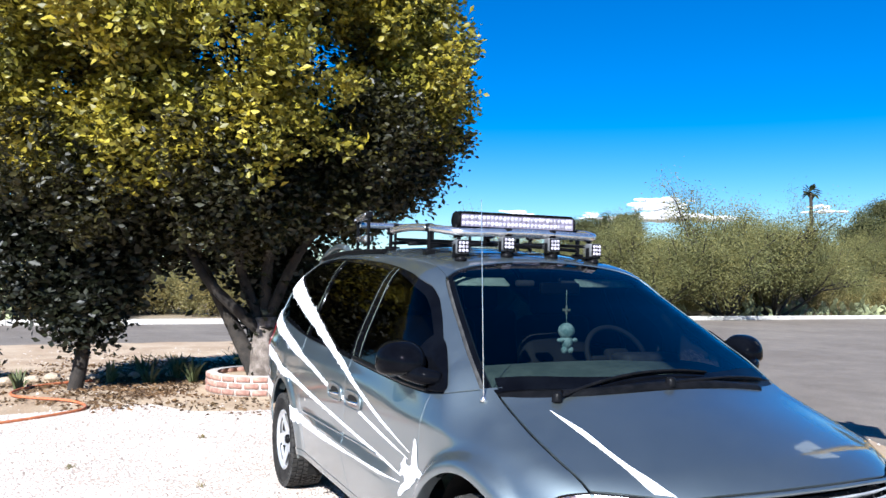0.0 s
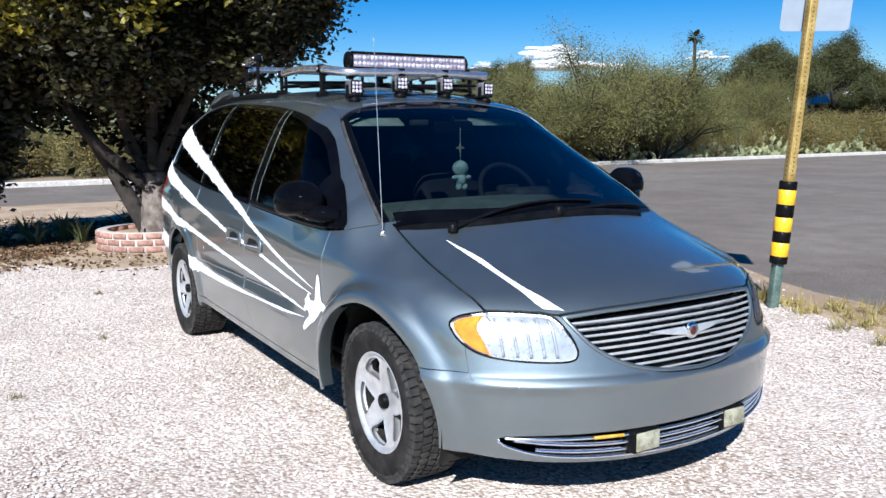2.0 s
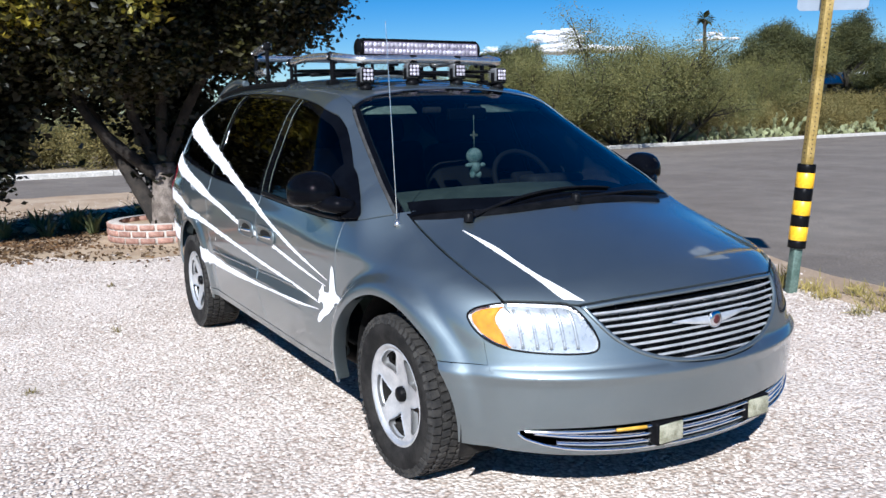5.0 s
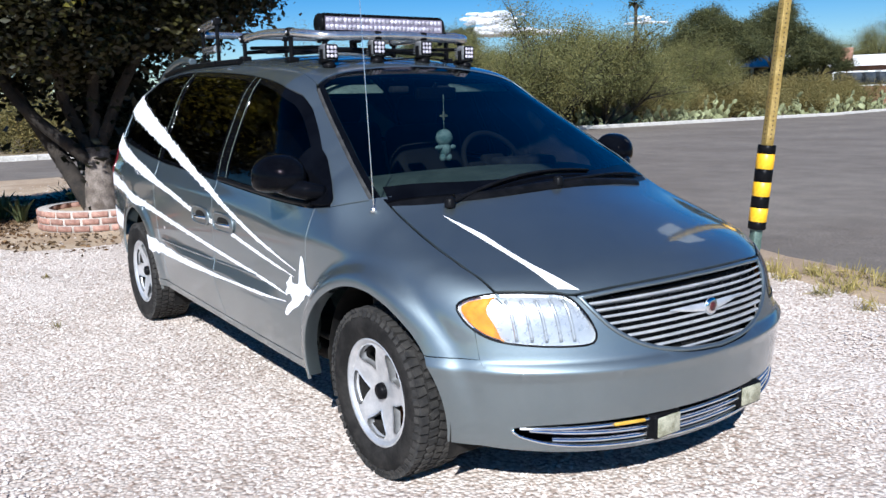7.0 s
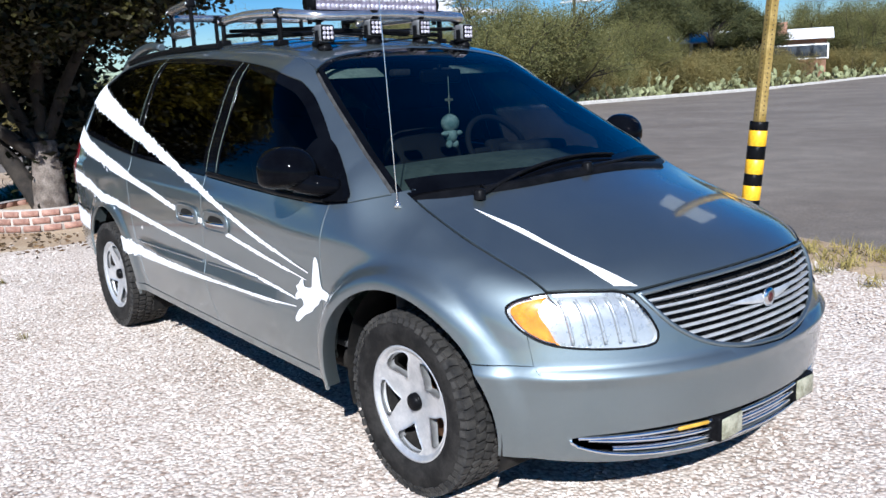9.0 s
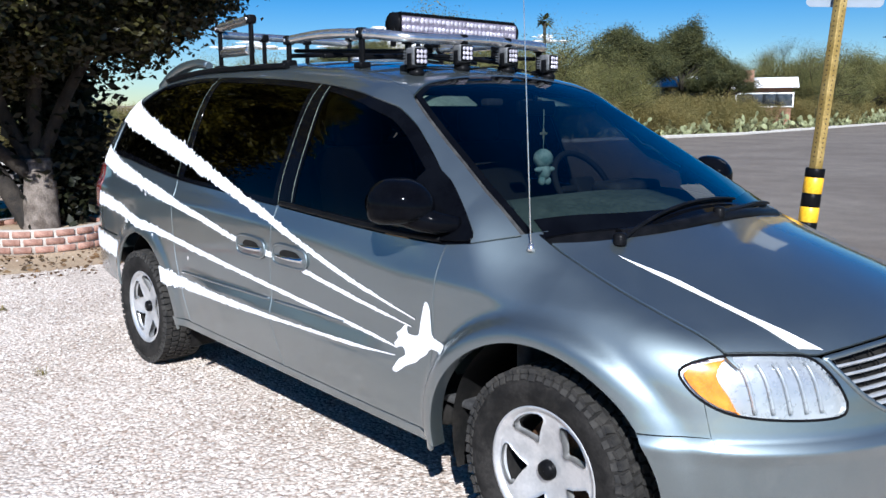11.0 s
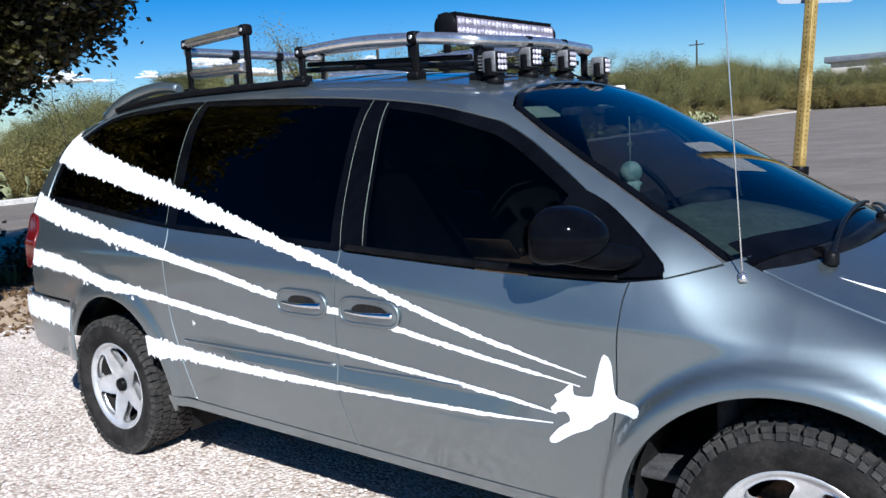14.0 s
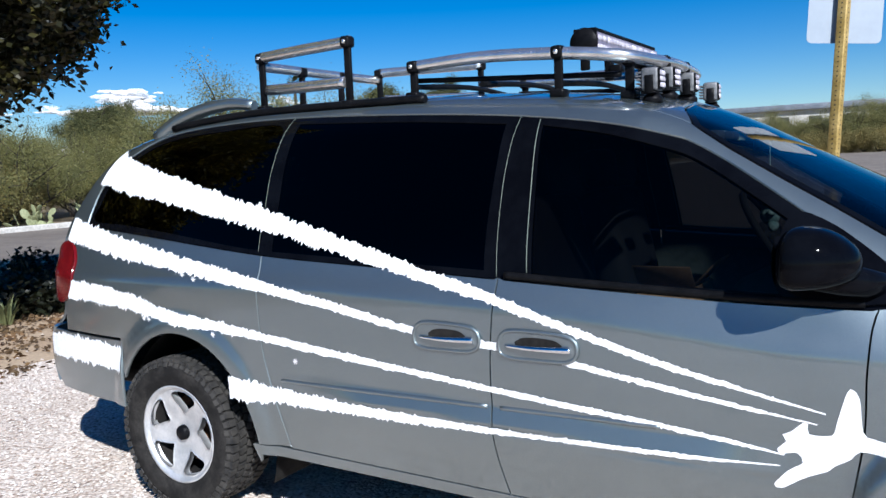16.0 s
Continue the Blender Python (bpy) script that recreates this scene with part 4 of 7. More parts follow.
# cowl grille, wipers and aerial
vent = smooth_line([(0.02, 0.52), (0.055, 0.30), (0.072, 0.0), (0.055, -0.30), (0.0, -0.50)], 0.02)
p = on_skin("z", *vent.T)
part("cowl_vent", tube(p + np.array((-0.040, 0, 0.002)), 0.030, 10, smooth=False), TRIM, cowl, "black cowl vent")
for a, b, c in (((0.0, -0.55), (-0.025, -0.25), (-0.045, 0.25)), ((0.045, -0.02), (0.015, 0.22), (-0.09, 0.62))):
    q = on_skin("z", *smooth_line([a, b, c], 0.05).T)
    lift = np.array((0, 0, 0.014))
    wiper = part("wiper", tube(q + lift * np.array([[1 + 0.4 * math.sin(3.1 * i / len(q))] for i in range(len(q))]), (0.009, 0.005), 8), TRIM, van, "black windscreen wiper")
    k = len(q) // 3
    blade = q[k:] + np.array((-0.012, 0, 0.007))
    part("wiper_blade", tube(blade, 0.0055, 6), TRIM, wiper, "thin black wiper blade")
    part("pivot", lathe([(0.022, -0.01), (0.022, 0.02), (0.015, 0.028), (0.001, 0.03)], 16, "z"), TRIM, wiper).location = q[0] + np.array((0, 0, 0.01))
base = on_skin("z", np.array([-0.165]), np.array([-0.795]))[0]
aerial = part("aerial", merge(tube([base + np.array((0, 0, -0.005)), base + np.array((0, 0, 0.018))], (0.016, 0.009), 12), tube([base + np.array((0, 0, 0.015)), base + np.array((-0.045, 0.0, 0.82))], (0.0024, 0.0016), 6)), STEEL, van, "thin steel whip aerial")

# mirrors
for s in (-1, 1):
    y0 = 0.90
    foot = smooth_line([(-0.66, 1.05), (-0.40, 1.035), (-0.345, 1.052), (-0.40, 1.110), (-0.56, 1.228), (-0.66, 1.245)], 0.02, True)
    mirror = part("mirror", panel_mesh("mirror", foot, "y", s, off=0.010, rim=0.02, h=0.03), GLOSS_BLACK, van, "glossy black door mirror")
    housing = bmesh.new()
    bmesh.ops.create_uvsphere(housing, u_segments=32, v_segments=20, radius=1.0)
    for v in housing.verts:
        x, y, z = v.co
        back = x < 0
        z = math.copysign(abs(z) ** (0.8 if z > 0 else 0.55), z)
        y = math.copysign(abs(y) ** 0.8, y)
        x = math.copysign(abs(x) ** 0.8, x) * (0.40 if back else 0.88)
        low = 0.062 * (1 - 0.25 * max(x, 0))
        v.co = (x * 0.150, y * 0.112 * (1 - 0.25 * max(x, 0)) - 0.035 * max(x, 0) ** 2, z * (0.100 * (1 - 0.38 * max(x, 0) ** 2) if z > 0 else low))
    bmesh.ops.transform(housing, matrix=Matrix.Translation((-0.600, s * 0.990, 1.142)) @ Matrix.Rotation(s * 0.10, 4, "Z") @ Matrix.Diagonal((1, s, 1, 1)), verts=housing.verts)
    if s < 0:
        bmesh.ops.reverse_faces(housing, faces=housing.faces)
    for f in housing.faces:
        f.smooth = True
    part("housing", housing, GLOSS_BLACK, mirror, "glossy black mirror housing")
    arm = tube([(-0.425, s * 0.868, 1.086), (-0.440, s * 0.90, 1.090), (-0.465, s * 0.935, 1.094), (-0.52, s * 0.97, 1.110), (-0.57, s * 0.985, 1.125)], (0.027, 0.050), 14)
    part("arm", arm, GLOSS_BLACK, mirror)
    glass = bmesh.new()
    bmesh.ops.create_circle(glass, cap_ends=True, segments=28, radius=1.0, matrix=Matrix.Translation((-0.661, s * 0.990, 1.155)) @ Matrix.Rotation(-math.pi / 2, 4, "Y") @ Matrix.Diagonal((0.062, 0.092, 1, 1)))
    part("mirror_glass", glass, CHROME, mirror, "mirror glass")

# slim painted rub strips along both doors
for s in (-1, 1):
    for x0, x1 in ((-2.40, -1.535), (-1.49, -0.98)):
        p = on_skin("y", np.linspace(x0, x1, 30), np.full(30, 0.662), s)
        part("rub_strip", tube(p - slope(*p.T) * 0.004, 0.009, 8, smooth=False), PAINT, van, "slim body-coloured rub strip")

# door handles
for s in (-1, 1):
    for x0, x1, z in ((-1.485, -1.225, 0.872), (-1.80, -1.555, 0.880)):
        cup = smooth_line([(x0, z - 0.02), (x0 + 0.02, z + 0.036), ((x0 + x1) / 2, z + 0.042), (x1 - 0.02, z + 0.030), (x1, z - 0.012), (x1 - 0.03, z - 0.042), ((x0 + x1) / 2, z - 0.045), (x0 + 0.03, z - 0.042)], 0.012, True)
        handle = part("door_handle", panel_mesh("door_handle", cup, "y", s, off=0.006, rim=0.008, h=0.03), PAINT, van, "body-coloured door handle")
        ring = on_skin("y", *cup.T, s)
        part("handle_rim", tube(ring + slope(*ring.T) * 0.005, 0.0065, 8, closed=True, smooth=False), PAINT, handle, "raised bright rim")
        # flat dark patch on the cup stands for shade behind the pull bar
        hollow = smooth_line([(x0 + 0.06, z - 0.004), (x0 + 0.075, z + 0.020), ((x0 + x1) / 2, z + 0.025), (x1 - 0.065, z + 0.018), (x1 - 0.055, z - 0.004)], 0.012, True)
        part("hollow", panel_mesh("hollow", hollow, "y", s, off=0.0075, rim=0, h=0.03), LINER, handle, "flat dark patch for the shade in the finger recess")
        ln = on_skin("y", np.linspace(x0 + 0.025, x1 - 0.02, 12), np.full(12, z - 0.006), s)
        nn = slope(*ln.T)
        bow = np.sin(np.linspace(0, math.pi, 12))[:, None]
        part("pull", tube(ln + nn * (0.008 + 0.016 * bow), (0.006, 0.011), 10), CHROME, handle, "bright pull bar")

# wheels
TREAD = surface("tread_rubber", (0.012, 0.0115, 0.011), (0.036, 0.033, 0.029), 22, 0.9, relief=0.3)
RIM_R = 0.204


def build_wheel():
    tyre = lathe([(RIM_R - 0.006, -0.098), (RIM_R + 0.010, -0.108), (0.246, -0.120), (0.278, -0.121), (0.303, -0.112), (0.317, -0.098), (0.3215, -0.06), (0.3225, 0.0),
                  (0.3215, 0.06), (0.317, 0.098), (0.303, 0.112), (0.278, 0.121), (0.246, 0.120), (RIM_R + 0.010, 0.108), (RIM_R - 0.006, 0.098)], 72)
    lugs = bmesh.new()
    rngw = random.Random(4)
    count = 58
    rows = ((-0.097, 0.034, 0.026, 0.014), (-0.056, 0.034, 0.023, 0.011), (-0.016, 0.030, 0.024, 0.011), (0.024, 0.034, 0.023, 0.011), (0.060, 0.028, 0.024, 0.011), (0.097, 0.034, 0.026, 0.014))
    for k in range(count):
        a = 2 * math.pi * k / count
        for row, (y, wy, wa, hgt) in enumerate(rows):
            shift = (0.5 if row % 2 else 0.0) * 2 * math.pi / count
            r = 0.3235 - (0.005 if abs(y) > 0.08 else 0)
            b = box_bm((hgt, wy, wa), (r, y, 0), 0.0)
            skew = Matrix.Rotation(rngw.uniform(-0.25, 0.25) + (0.3 if row in (1, 3) else -0.3 if row in (2, 4) else 0), 4, "X")
            bmesh.ops.transform(b, matrix=Matrix.Rotation(-(a + shift), 4, "Y") @ Matrix.Translation((r, y, 0)) @ skew @ Matrix.Translation((-r, -y, 0)), verts=b.verts)
            me = bpy.data.meshes.new("t")
            b.to_mesh(me)
            b.free()
            lugs.from_mesh(me)
            bpy.data.meshes.remove(me)
        for y in (-1, 1):
            b = box_bm((0.026 if k % 2 else 0.018, 0.006, 0.022), (0.302, y * 0.1125, 0), 0.0, turn=Matrix.Rotation(y * -0.5, 4, "Z"))
            bmesh.ops.transform(b, matrix=Matrix.Rotation(-a, 4, "Y"), verts=b.verts)
            me = bpy.data.meshes.new("t")
            b.to_mesh(me)
            b.free()
            lugs.from_mesh(me)
            bpy.data.meshes.remove(me)
    # five-spoke face: a dished disc with five windows
    outer = np.stack((np.cos(np.linspace(0, 2 * math.pi, 80, False)), np.sin(np.linspace(0, 2 * math.pi, 80, False))), 1) * (RIM_R - 0.012)
    holes = []
    for k in range(5):
        a = 2 * math.pi * (k + 0.5) / 5 + math.pi / 2
        pts = [(0.090, 0.0), (0.112, 0.17), (0.146, 0.345), (0.172, 0.425), (0.187, 0.32), (0.191, 0.0), (0.187, -0.32), (0.172, -0.425), (0.146, -0.345), (0.112, -0.17)]
        holes.append(smooth_line([(r * 0.957 * math.cos(a + t), r * 0.957 * math.sin(a + t)) for r, t in pts], 0.008, True))
    v2, f = fill(outer, holes, 0.014)
    rad = np.hypot(*v2.T)
    dish = curve((0.0, 0.05, 0.09, 0.15, 0.20, 0.22), (-0.068, -0.068, -0.074, -0.086, -0.092, -0.092))(rad)
    n = len(v2)
    v = np.concatenate((np.column_stack((v2[:, 0], dish, v2[:, 1])), np.column_stack((v2[:, 0] * 1.0, dish + 0.030, v2[:, 1]))))
    faces = [tuple(t) for t in f]
    count = set()
    for t in faces:
        count |= {(t[0], t[1]), (t[1], t[2]), (t[2], t[0])}
    for i, j in list(count):
        if (j, i) not in count:
            faces.append((i, j, n + j, n + i))
    face = mesh_of("spokes", v, faces)
    barrel = lathe([(RIM_R - 0.026, -0.072), (RIM_R - 0.016, -0.090), (RIM_R - 0.004, -0.104), (RIM_R + 0.004, -0.106), (RIM_R + 0.006, -0.098)], 64)
    well = lathe([(RIM_R - 0.022, 0.09), (RIM_R - 0.027, -0.07), (RIM_R, -0.06), (RIM_R, 0.098)], 48)
    back = lathe([(0.02, 0.05), (RIM_R - 0.02, 0.05), (RIM_R - 0.02, 0.06), (0.02, 0.06)], 40)
    well = merge(well, back)
    cap = lathe([(0.001, -0.094), (0.020, -0.093), (0.029, -0.088), (0.032, -0.078), (0.032, -0.06)], 28)
    brake = lathe([(0.03, 0.0), (0.145, 0.0), (0.148, 0.012), (0.03, 0.014)], 40)
    return tyre, lugs, face, barrel, well, cap, brake


RUST = surface("rusty_brake", (0.10, 0.045, 0.02), (0.26, 0.13, 0.06), 25, 0.8, 0.3)
# rim_well takes the near-black liner colour as shade behind the spokes
wheel_parts = [("tyre", RUBBER, "black all-terrain tyre"), ("tread", TREAD, "chunky tread blocks"), ("spokes", ALLOY, "five-spoke silver alloy face"), ("rim_lip", ALLOY, "bright rim lip"), ("rim_well", LINER, "inside of the rim, darkened as shade behind the spokes"), ("hub_cap", TRIM, "dark hub cap"), ("brake_disc", RUST, "rusty brake disc")]
made = build_wheel()
datas = []
for (nm, m, lab), d in zip(wheel_parts, made):
    if isinstance(d, bmesh.types.BMesh):
        me = bpy.data.meshes.new(nm)
        d.to_mesh(me)
        d.free()
    else:
        me = d
    me.materials.append(m)
    datas.append(me)
for x in (0.0, -3.03):
    for s in (-1, 1):
        w = new("wheel")
        w.parent = van
        w.matrix_basis = Matrix.Translation((x, s * 0.815, 0.362)) @ Matrix.Rotation(0 if s < 0 else math.pi, 4, "Z") @ Matrix.Rotation(0.157 if x == 0 else 0.82, 4, "Y")
        tagged(w, "all-terrain wheel with a silver five-spoke rim")
        for (nm, m, lab), me in zip(wheel_parts, datas):
            o = new(nm, me)
            o.parent = w
            tagged(o, lab)
    part("axle", tube([(x, -0.75, 0.36), (x, 0.75, 0.36)], 0.04, 10, step=0.5), LINER, van)

# cabin
dash = smooth_line([(-0.10, 1.035), (-0.28, 1.085), (-0.48, 1.122), (-0.66, 1.135), (-0.74, 1.115), (-0.77, 1.04), (-0.72, 0.80), (-0.50, 0.55)], 0.03)
ys = np.linspace(-0.76, 0.76, 24)
v = [(x - 0.10 * (abs(y) / 0.76) ** 2 + 0.05, y, z - 0.03 * (abs(y) / 0.76) ** 2 - 0.012) for y in ys for x, z in dash]
k = len(dash)
part("dashboard", mesh_of("dashboard", v, [(i * k + j, i * k + j + 1, (i + 1) * k + j + 1, (i + 1) * k + j) for i in range(23) for j in range(k - 1)]), CABIN, van, "grey-green dashboard top")
part("instrument_hood", box_bm((0.16, 0.34, 0.06), (-0.66, 0.40, 1.120), 0.028, 4), CABIN_DARK, van, "grey instrument hood")
wheel_m = Matrix.Translation((-0.90, 0.40, 1.10)) @ Matrix.Rotation(radians(-32), 4, "Y")
ring = tube([(0, 0.19 * math.cos(a), 0.19 * math.sin(a)) for a in np.linspace(0, 2 * math.pi, 28, False)], 0.015, 8, closed=True)
spoke = merge(box_bm((0.03, 0.34, 0.035), (0, 0, 0), 0.012), box_bm((0.03, 0.035, 0.19), (0, 0, -0.09), 0.012), box_bm((0.05, 0.15, 0.11), (0.0, 0, 0), 0.02, 3))
steer = merge(ring, spoke)
bmesh.ops.transform(steer, matrix=wheel_m, verts=steer.verts)
part("steering_wheel", steer, CLOTH, van, "grey steering wheel")
for x, rows in ((-1.22, (-0.40, 0.40)), (-2.15, (-0.40, 0.40)), (-3.0, (0.0,))):
    for y in rows:
        wide = 0.52 if rows != (0.0,) else 1.15
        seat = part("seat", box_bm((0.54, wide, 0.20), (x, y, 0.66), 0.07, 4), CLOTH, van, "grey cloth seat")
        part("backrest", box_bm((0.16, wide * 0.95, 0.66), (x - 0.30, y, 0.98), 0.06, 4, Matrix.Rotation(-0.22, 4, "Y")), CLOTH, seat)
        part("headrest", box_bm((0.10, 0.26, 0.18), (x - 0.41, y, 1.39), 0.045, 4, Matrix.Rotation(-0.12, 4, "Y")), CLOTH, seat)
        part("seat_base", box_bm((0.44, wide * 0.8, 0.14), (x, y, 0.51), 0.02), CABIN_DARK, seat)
for s in (-1, 1):
    part("sun_visor", box_bm((0.080, 0.36, 0.014), (-1.03, s * 0.40, 1.505), 0.009, 2, Matrix.Rotation(radians(30), 4, "Y")), VISOR, van, "pale green-grey sun visor")
    part("grab_block", box_bm((0.05, 0.10, 0.035), (-1.00, s * 0.13, 1.50), 0.012, 3), CABIN_DARK, van)
part("inner_mirror", merge(box_bm((0.03, 0.24, 0.065), (-0.86, 0.0, 1.475), 0.014, 3), tube([(-0.87, 0, 1.49), (-0.86, 0, 1.53)], 0.010, 8)), TRIM, van, "black inner mirror")
part("console", box_bm((0.30, 0.30, 0.34), (-0.66, 0.0, 0.72), 0.04, 3), CABIN, van)

# things in the cabin
toy = thing("hanging_toy", "grey-green plush toy hanging from the inner mirror", "toy", (-0.84, 0.03, 1.20))
PLUSH = surface("grey_green_plush", (0.16, 0.27, 0.25), (0.36, 0.46, 0.42), 30, 0.95, relief=0.6)
body = bmesh.new()
for c, r, e in (((0, 0, 0.055), 0.044, (1, 1.0, 1)), ((0, 0, 0.0), 0.036, (1, 0.9, 1.15)), ((0.01, 0.040, 0.008), 0.016, (1, 1.4, 0.8)), ((0.01, -0.040, 0.008), 0.016, (1, 1.4, 0.8)), ((0.01, 0.018, -0.042), 0.017, (1, 1, 1.2)), ((0.01, -0.018, -0.042), 0.017, (1, 1, 1.2))):
    bmesh.ops.create_icosphere(body, subdivisions=3, radius=r, matrix=Matrix.Translation(c) @ Matrix.Diagonal((*e, 1)))
for f in body.faces:
    f.smooth = True
part("plush_body", body, PLUSH, toy)
part("cord", tube([(0, 0, 0.095), (0, 0, 0.27)], 0.002, 6), VISOR, toy, "thin pale cord")
part("star_charm", merge(box_bm((0.006, 0.05, 0.012), (0, 0, 0.165), 0.003), box_bm((0.006, 0.012, 0.045), (0, 0, 0.165), 0.003)), FOG_LENS, toy, "small yellow charm")
carton = thing("cardboard_box", "open brown cardboard box on the passenger seat", "box", (-1.05, -0.52, 0.765))
carton.scale = (0.55, 0.55, 0.85)
KRAFT = surface("brown_cardboard", (0.42, 0.27, 0.14), (0.55, 0.37, 0.20), 15, 0.85)
part("carton_side", box_bm((0.36, 0.012, 0.30), (0, -0.17, 0.15), 0.002), KRAFT, carton)
part("carton_side", box_bm((0.36, 0.012, 0.30), (0, 0.17, 0.15), 0.002), KRAFT, carton)
part("carton_side", box_bm((0.012, 0.33, 0.30), (0.175, 0, 0.15), 0.002), KRAFT, carton)
part("carton_side", box_bm((0.012, 0.33, 0.30), (-0.175, 0, 0.15), 0.002), KRAFT, carton)
part("carton_flap", box_bm((0.33, 0.16, 0.006), (0, -0.23, 0.335), 0.002, 1, Matrix.Rotation(radians(-35), 4, "X")), KRAFT, carton)
part("carton_flap", box_bm((0.16, 0.33, 0.006), (0.22, 0.0, 0.35), 0.002, 1, Matrix.Rotation(radians(-35), 4, "Y")), KRAFT, carton)

# ---- roof rack ----
rack = thing("roof_rack", "tubular steel roof basket with black clamps", "roof rack", (0, 0, 0))


def roof_z(x, y):
    return float(on_skin("z", np.array([x]), np.array([y]))[0][2])


def rail(points, r=0.016, m=STEEL, name="rail_tube", label=""):
    return part(name, tube(points, r * (1.18 if m is STEEL else 1), 12), m, rack, label)


rail([(-2.04, -0.50, 1.815), (-1.75, -0.50, 1.822), (-1.45, -0.492, 1.805), (-1.28, -0.475, 1.785), (-1.215, -0.44, 1.775), (-1.19, -0.36, 1.772), (-1.175, 0.0, 1.780), (-1.19, 0.36, 1.772), (-1.215, 0.44, 1.775), (-1.28, 0.475, 1.785), (-1.45, 0.492, 1.805), (-2.04, 0.50, 1.815)], 0.019, label="bright steel upper rail")
rail([(-2.30, -0.555, 1.935), (-2.60, -0.50, 1.937), (-2.86, -0.45, 1.937)], 0.020)
rail([(-2.32, -0.56, 1.778), (-2.60, -0.505, 1.785), (-2.83, -0.45, 1.795)], 0.020)
rail([(-2.30, 0.555, 1.935), (-2.60, 0.50, 1.937), (-2.86, 0.45, 1.937)], 0.020)
rail([(-2.32, 0.56, 1.778), (-2.60, 0.505, 1.785), (-2.83, 0.45, 1.795)], 0.020)
rail([(-2.87, -0.45, 1.90), (-2.90, 0.0, 1.905), (-2.87, 0.45, 1.90)], 0.019)
rail([(-2.30, 0.53, 1.83), (-2.04, 0.51, 1.83), (-1.6, 0.50, 1.82)], 0.017)
rail([(-2.05, -0.46, 1.765), (-1.25, -0.42, 1.72)], 0.010, TRIM, "floor_bar")
rail([(-2.05, 0.46, 1.765), (-1.25, 0.42, 1.72)], 0.010, TRIM, "floor_bar")
for x in (-1.45, -1.75, -2.05):
    rail([(x, -0.50, roof_z(x, 0.5) + 0.045), (x, 0, roof_z(x, 0) + 0.035), (x, 0.50, roof_z(x, 0.5) + 0.045)], 0.011, TRIM, "floor_bar")
for x, y, z1 in ((-2.04, -0.505, 1.835), (-1.45, -0.495, 1.830), (-1.22, -0.42, 1.79), (-1.18, -0.14, 1.80), (-1.18, 0.14, 1.80), (-1.22, 0.42, 1.79), (-1.45, 0.495, 1.83), (-2.04, 0.505, 1.835), (-2.31, -0.56, 1.955), (-2.86, -0.45, 1.955), (-2.31, 0.56, 1.955), (-2.86, 0.45, 1.955), (-2.89, -0.15, 1.92), (-2.89, 0.15, 1.92)):
    z0 = roof_z(x, y) - 0.004
    clamp = part("clamp_post", merge(box_bm((0.032, 0.016, z1 - z0), (x, y, (z0 + z1) / 2), 0.005, 2), box_bm((0.046, 0.050, 0.046), (x, y, z1 - 0.022), 0.012, 3), box_bm((0.055, 0.06, 0.030), (x, y, z0 + 0.014), 0.008, 2)), TRIM, rack, "black plastic clamp post")
    bolt = lathe([(0.001, 0.0), (0.008, 0.0), (0.009, 0.005), (0.009, 0.016)], 14)
    bmesh.ops.transform(bolt, matrix=Matrix.Translation((x, y - 0.030 if y <= 0 else y + 0.030, z1 - 0.022)), verts=bolt.verts)
    part("bolt", bolt, STEEL, clamp)

# factory roof rails with silver end caps
for s in (-1, 1):
    xs = np.linspace(-3.30, -1.95, 40)
    p = on_skin("z", xs, s * np.full(40, 0.575))
    part("roof_rail", tube(p + np.array((0, 0, 0.014)), 0.016, 8, smooth=False), TRIM, van, "black roof rail")
    q = [(x, s * 0.535, roof_z(x, 0.535) + h) for x, h in ((-3.44, -0.012), (-3.32, 0.028), (-3.16, 0.056), (-2.98, 0.060), (-2.84, 0.036))]
    part("rail_cap", tube(q, (0.042, 0.022), 12), PAINT, van, "silver roof-rail end")

# light bar
bar = thing("light_bar", "long black two-row light bar with bright lenses", "light bar", (-1.40, 0.034, 1.852))
LED = surface("led_lens", (0.42, 0.38, 0.43), (0.72, 0.68, 0.74), 60, 0.2, 0.3, relief=0.3, per_object=0.3)
prof = [(0.036, -0.036), (0.036, 0.036), (0.0, 0.046), (-0.03, 0.040), (-0.05, 0.018), (-0.05, -0.018), (-0.03, -0.040), (0.0, -0.046)]
bm = bmesh.new()
rings = [[bm.verts.new((a, y, b)) for a, b in prof] for y in (-0.378, 0.378)]
for i in range(8):
    bm.faces.new((rings[0][i], rings[0][(i + 1) % 8], rings[1][(i + 1) % 8], rings[1][i]))
bm.faces.new(rings[0][::-1])
bm.faces.new(rings[1])
bmesh.ops.recalc_face_normals(bm, faces=bm.faces)
part("housing", bm, TRIM, bar, "black finned housing")
for y in np.linspace(-0.365, 0.365, 44):
    part("cooling_fin", box_bm((0.085, 0.006, 0.012), (-0.012, y, 0.046)), TRIM, bar)
for y in (-0.383, 0.383):
    plate_bm = lathe([(0.001, -0.006), (0.050, -0.006), (0.054, 0.0), (0.050, 0.006), (0.001, 0.006)], 28)
    bmesh.ops.transform(plate_bm, matrix=Matrix.Translation((-0.010, y, 0.0)) @ Matrix.Diagonal((1.0, 1, 0.98, 1)), verts=plate_bm.verts)
    part("end_plate", merge(plate_bm, box_bm((0.035, 0.012, 0.08), (-0.005, y * 1.01, -0.060), 0.004, 1)), TRIM, bar, "round black end plate")
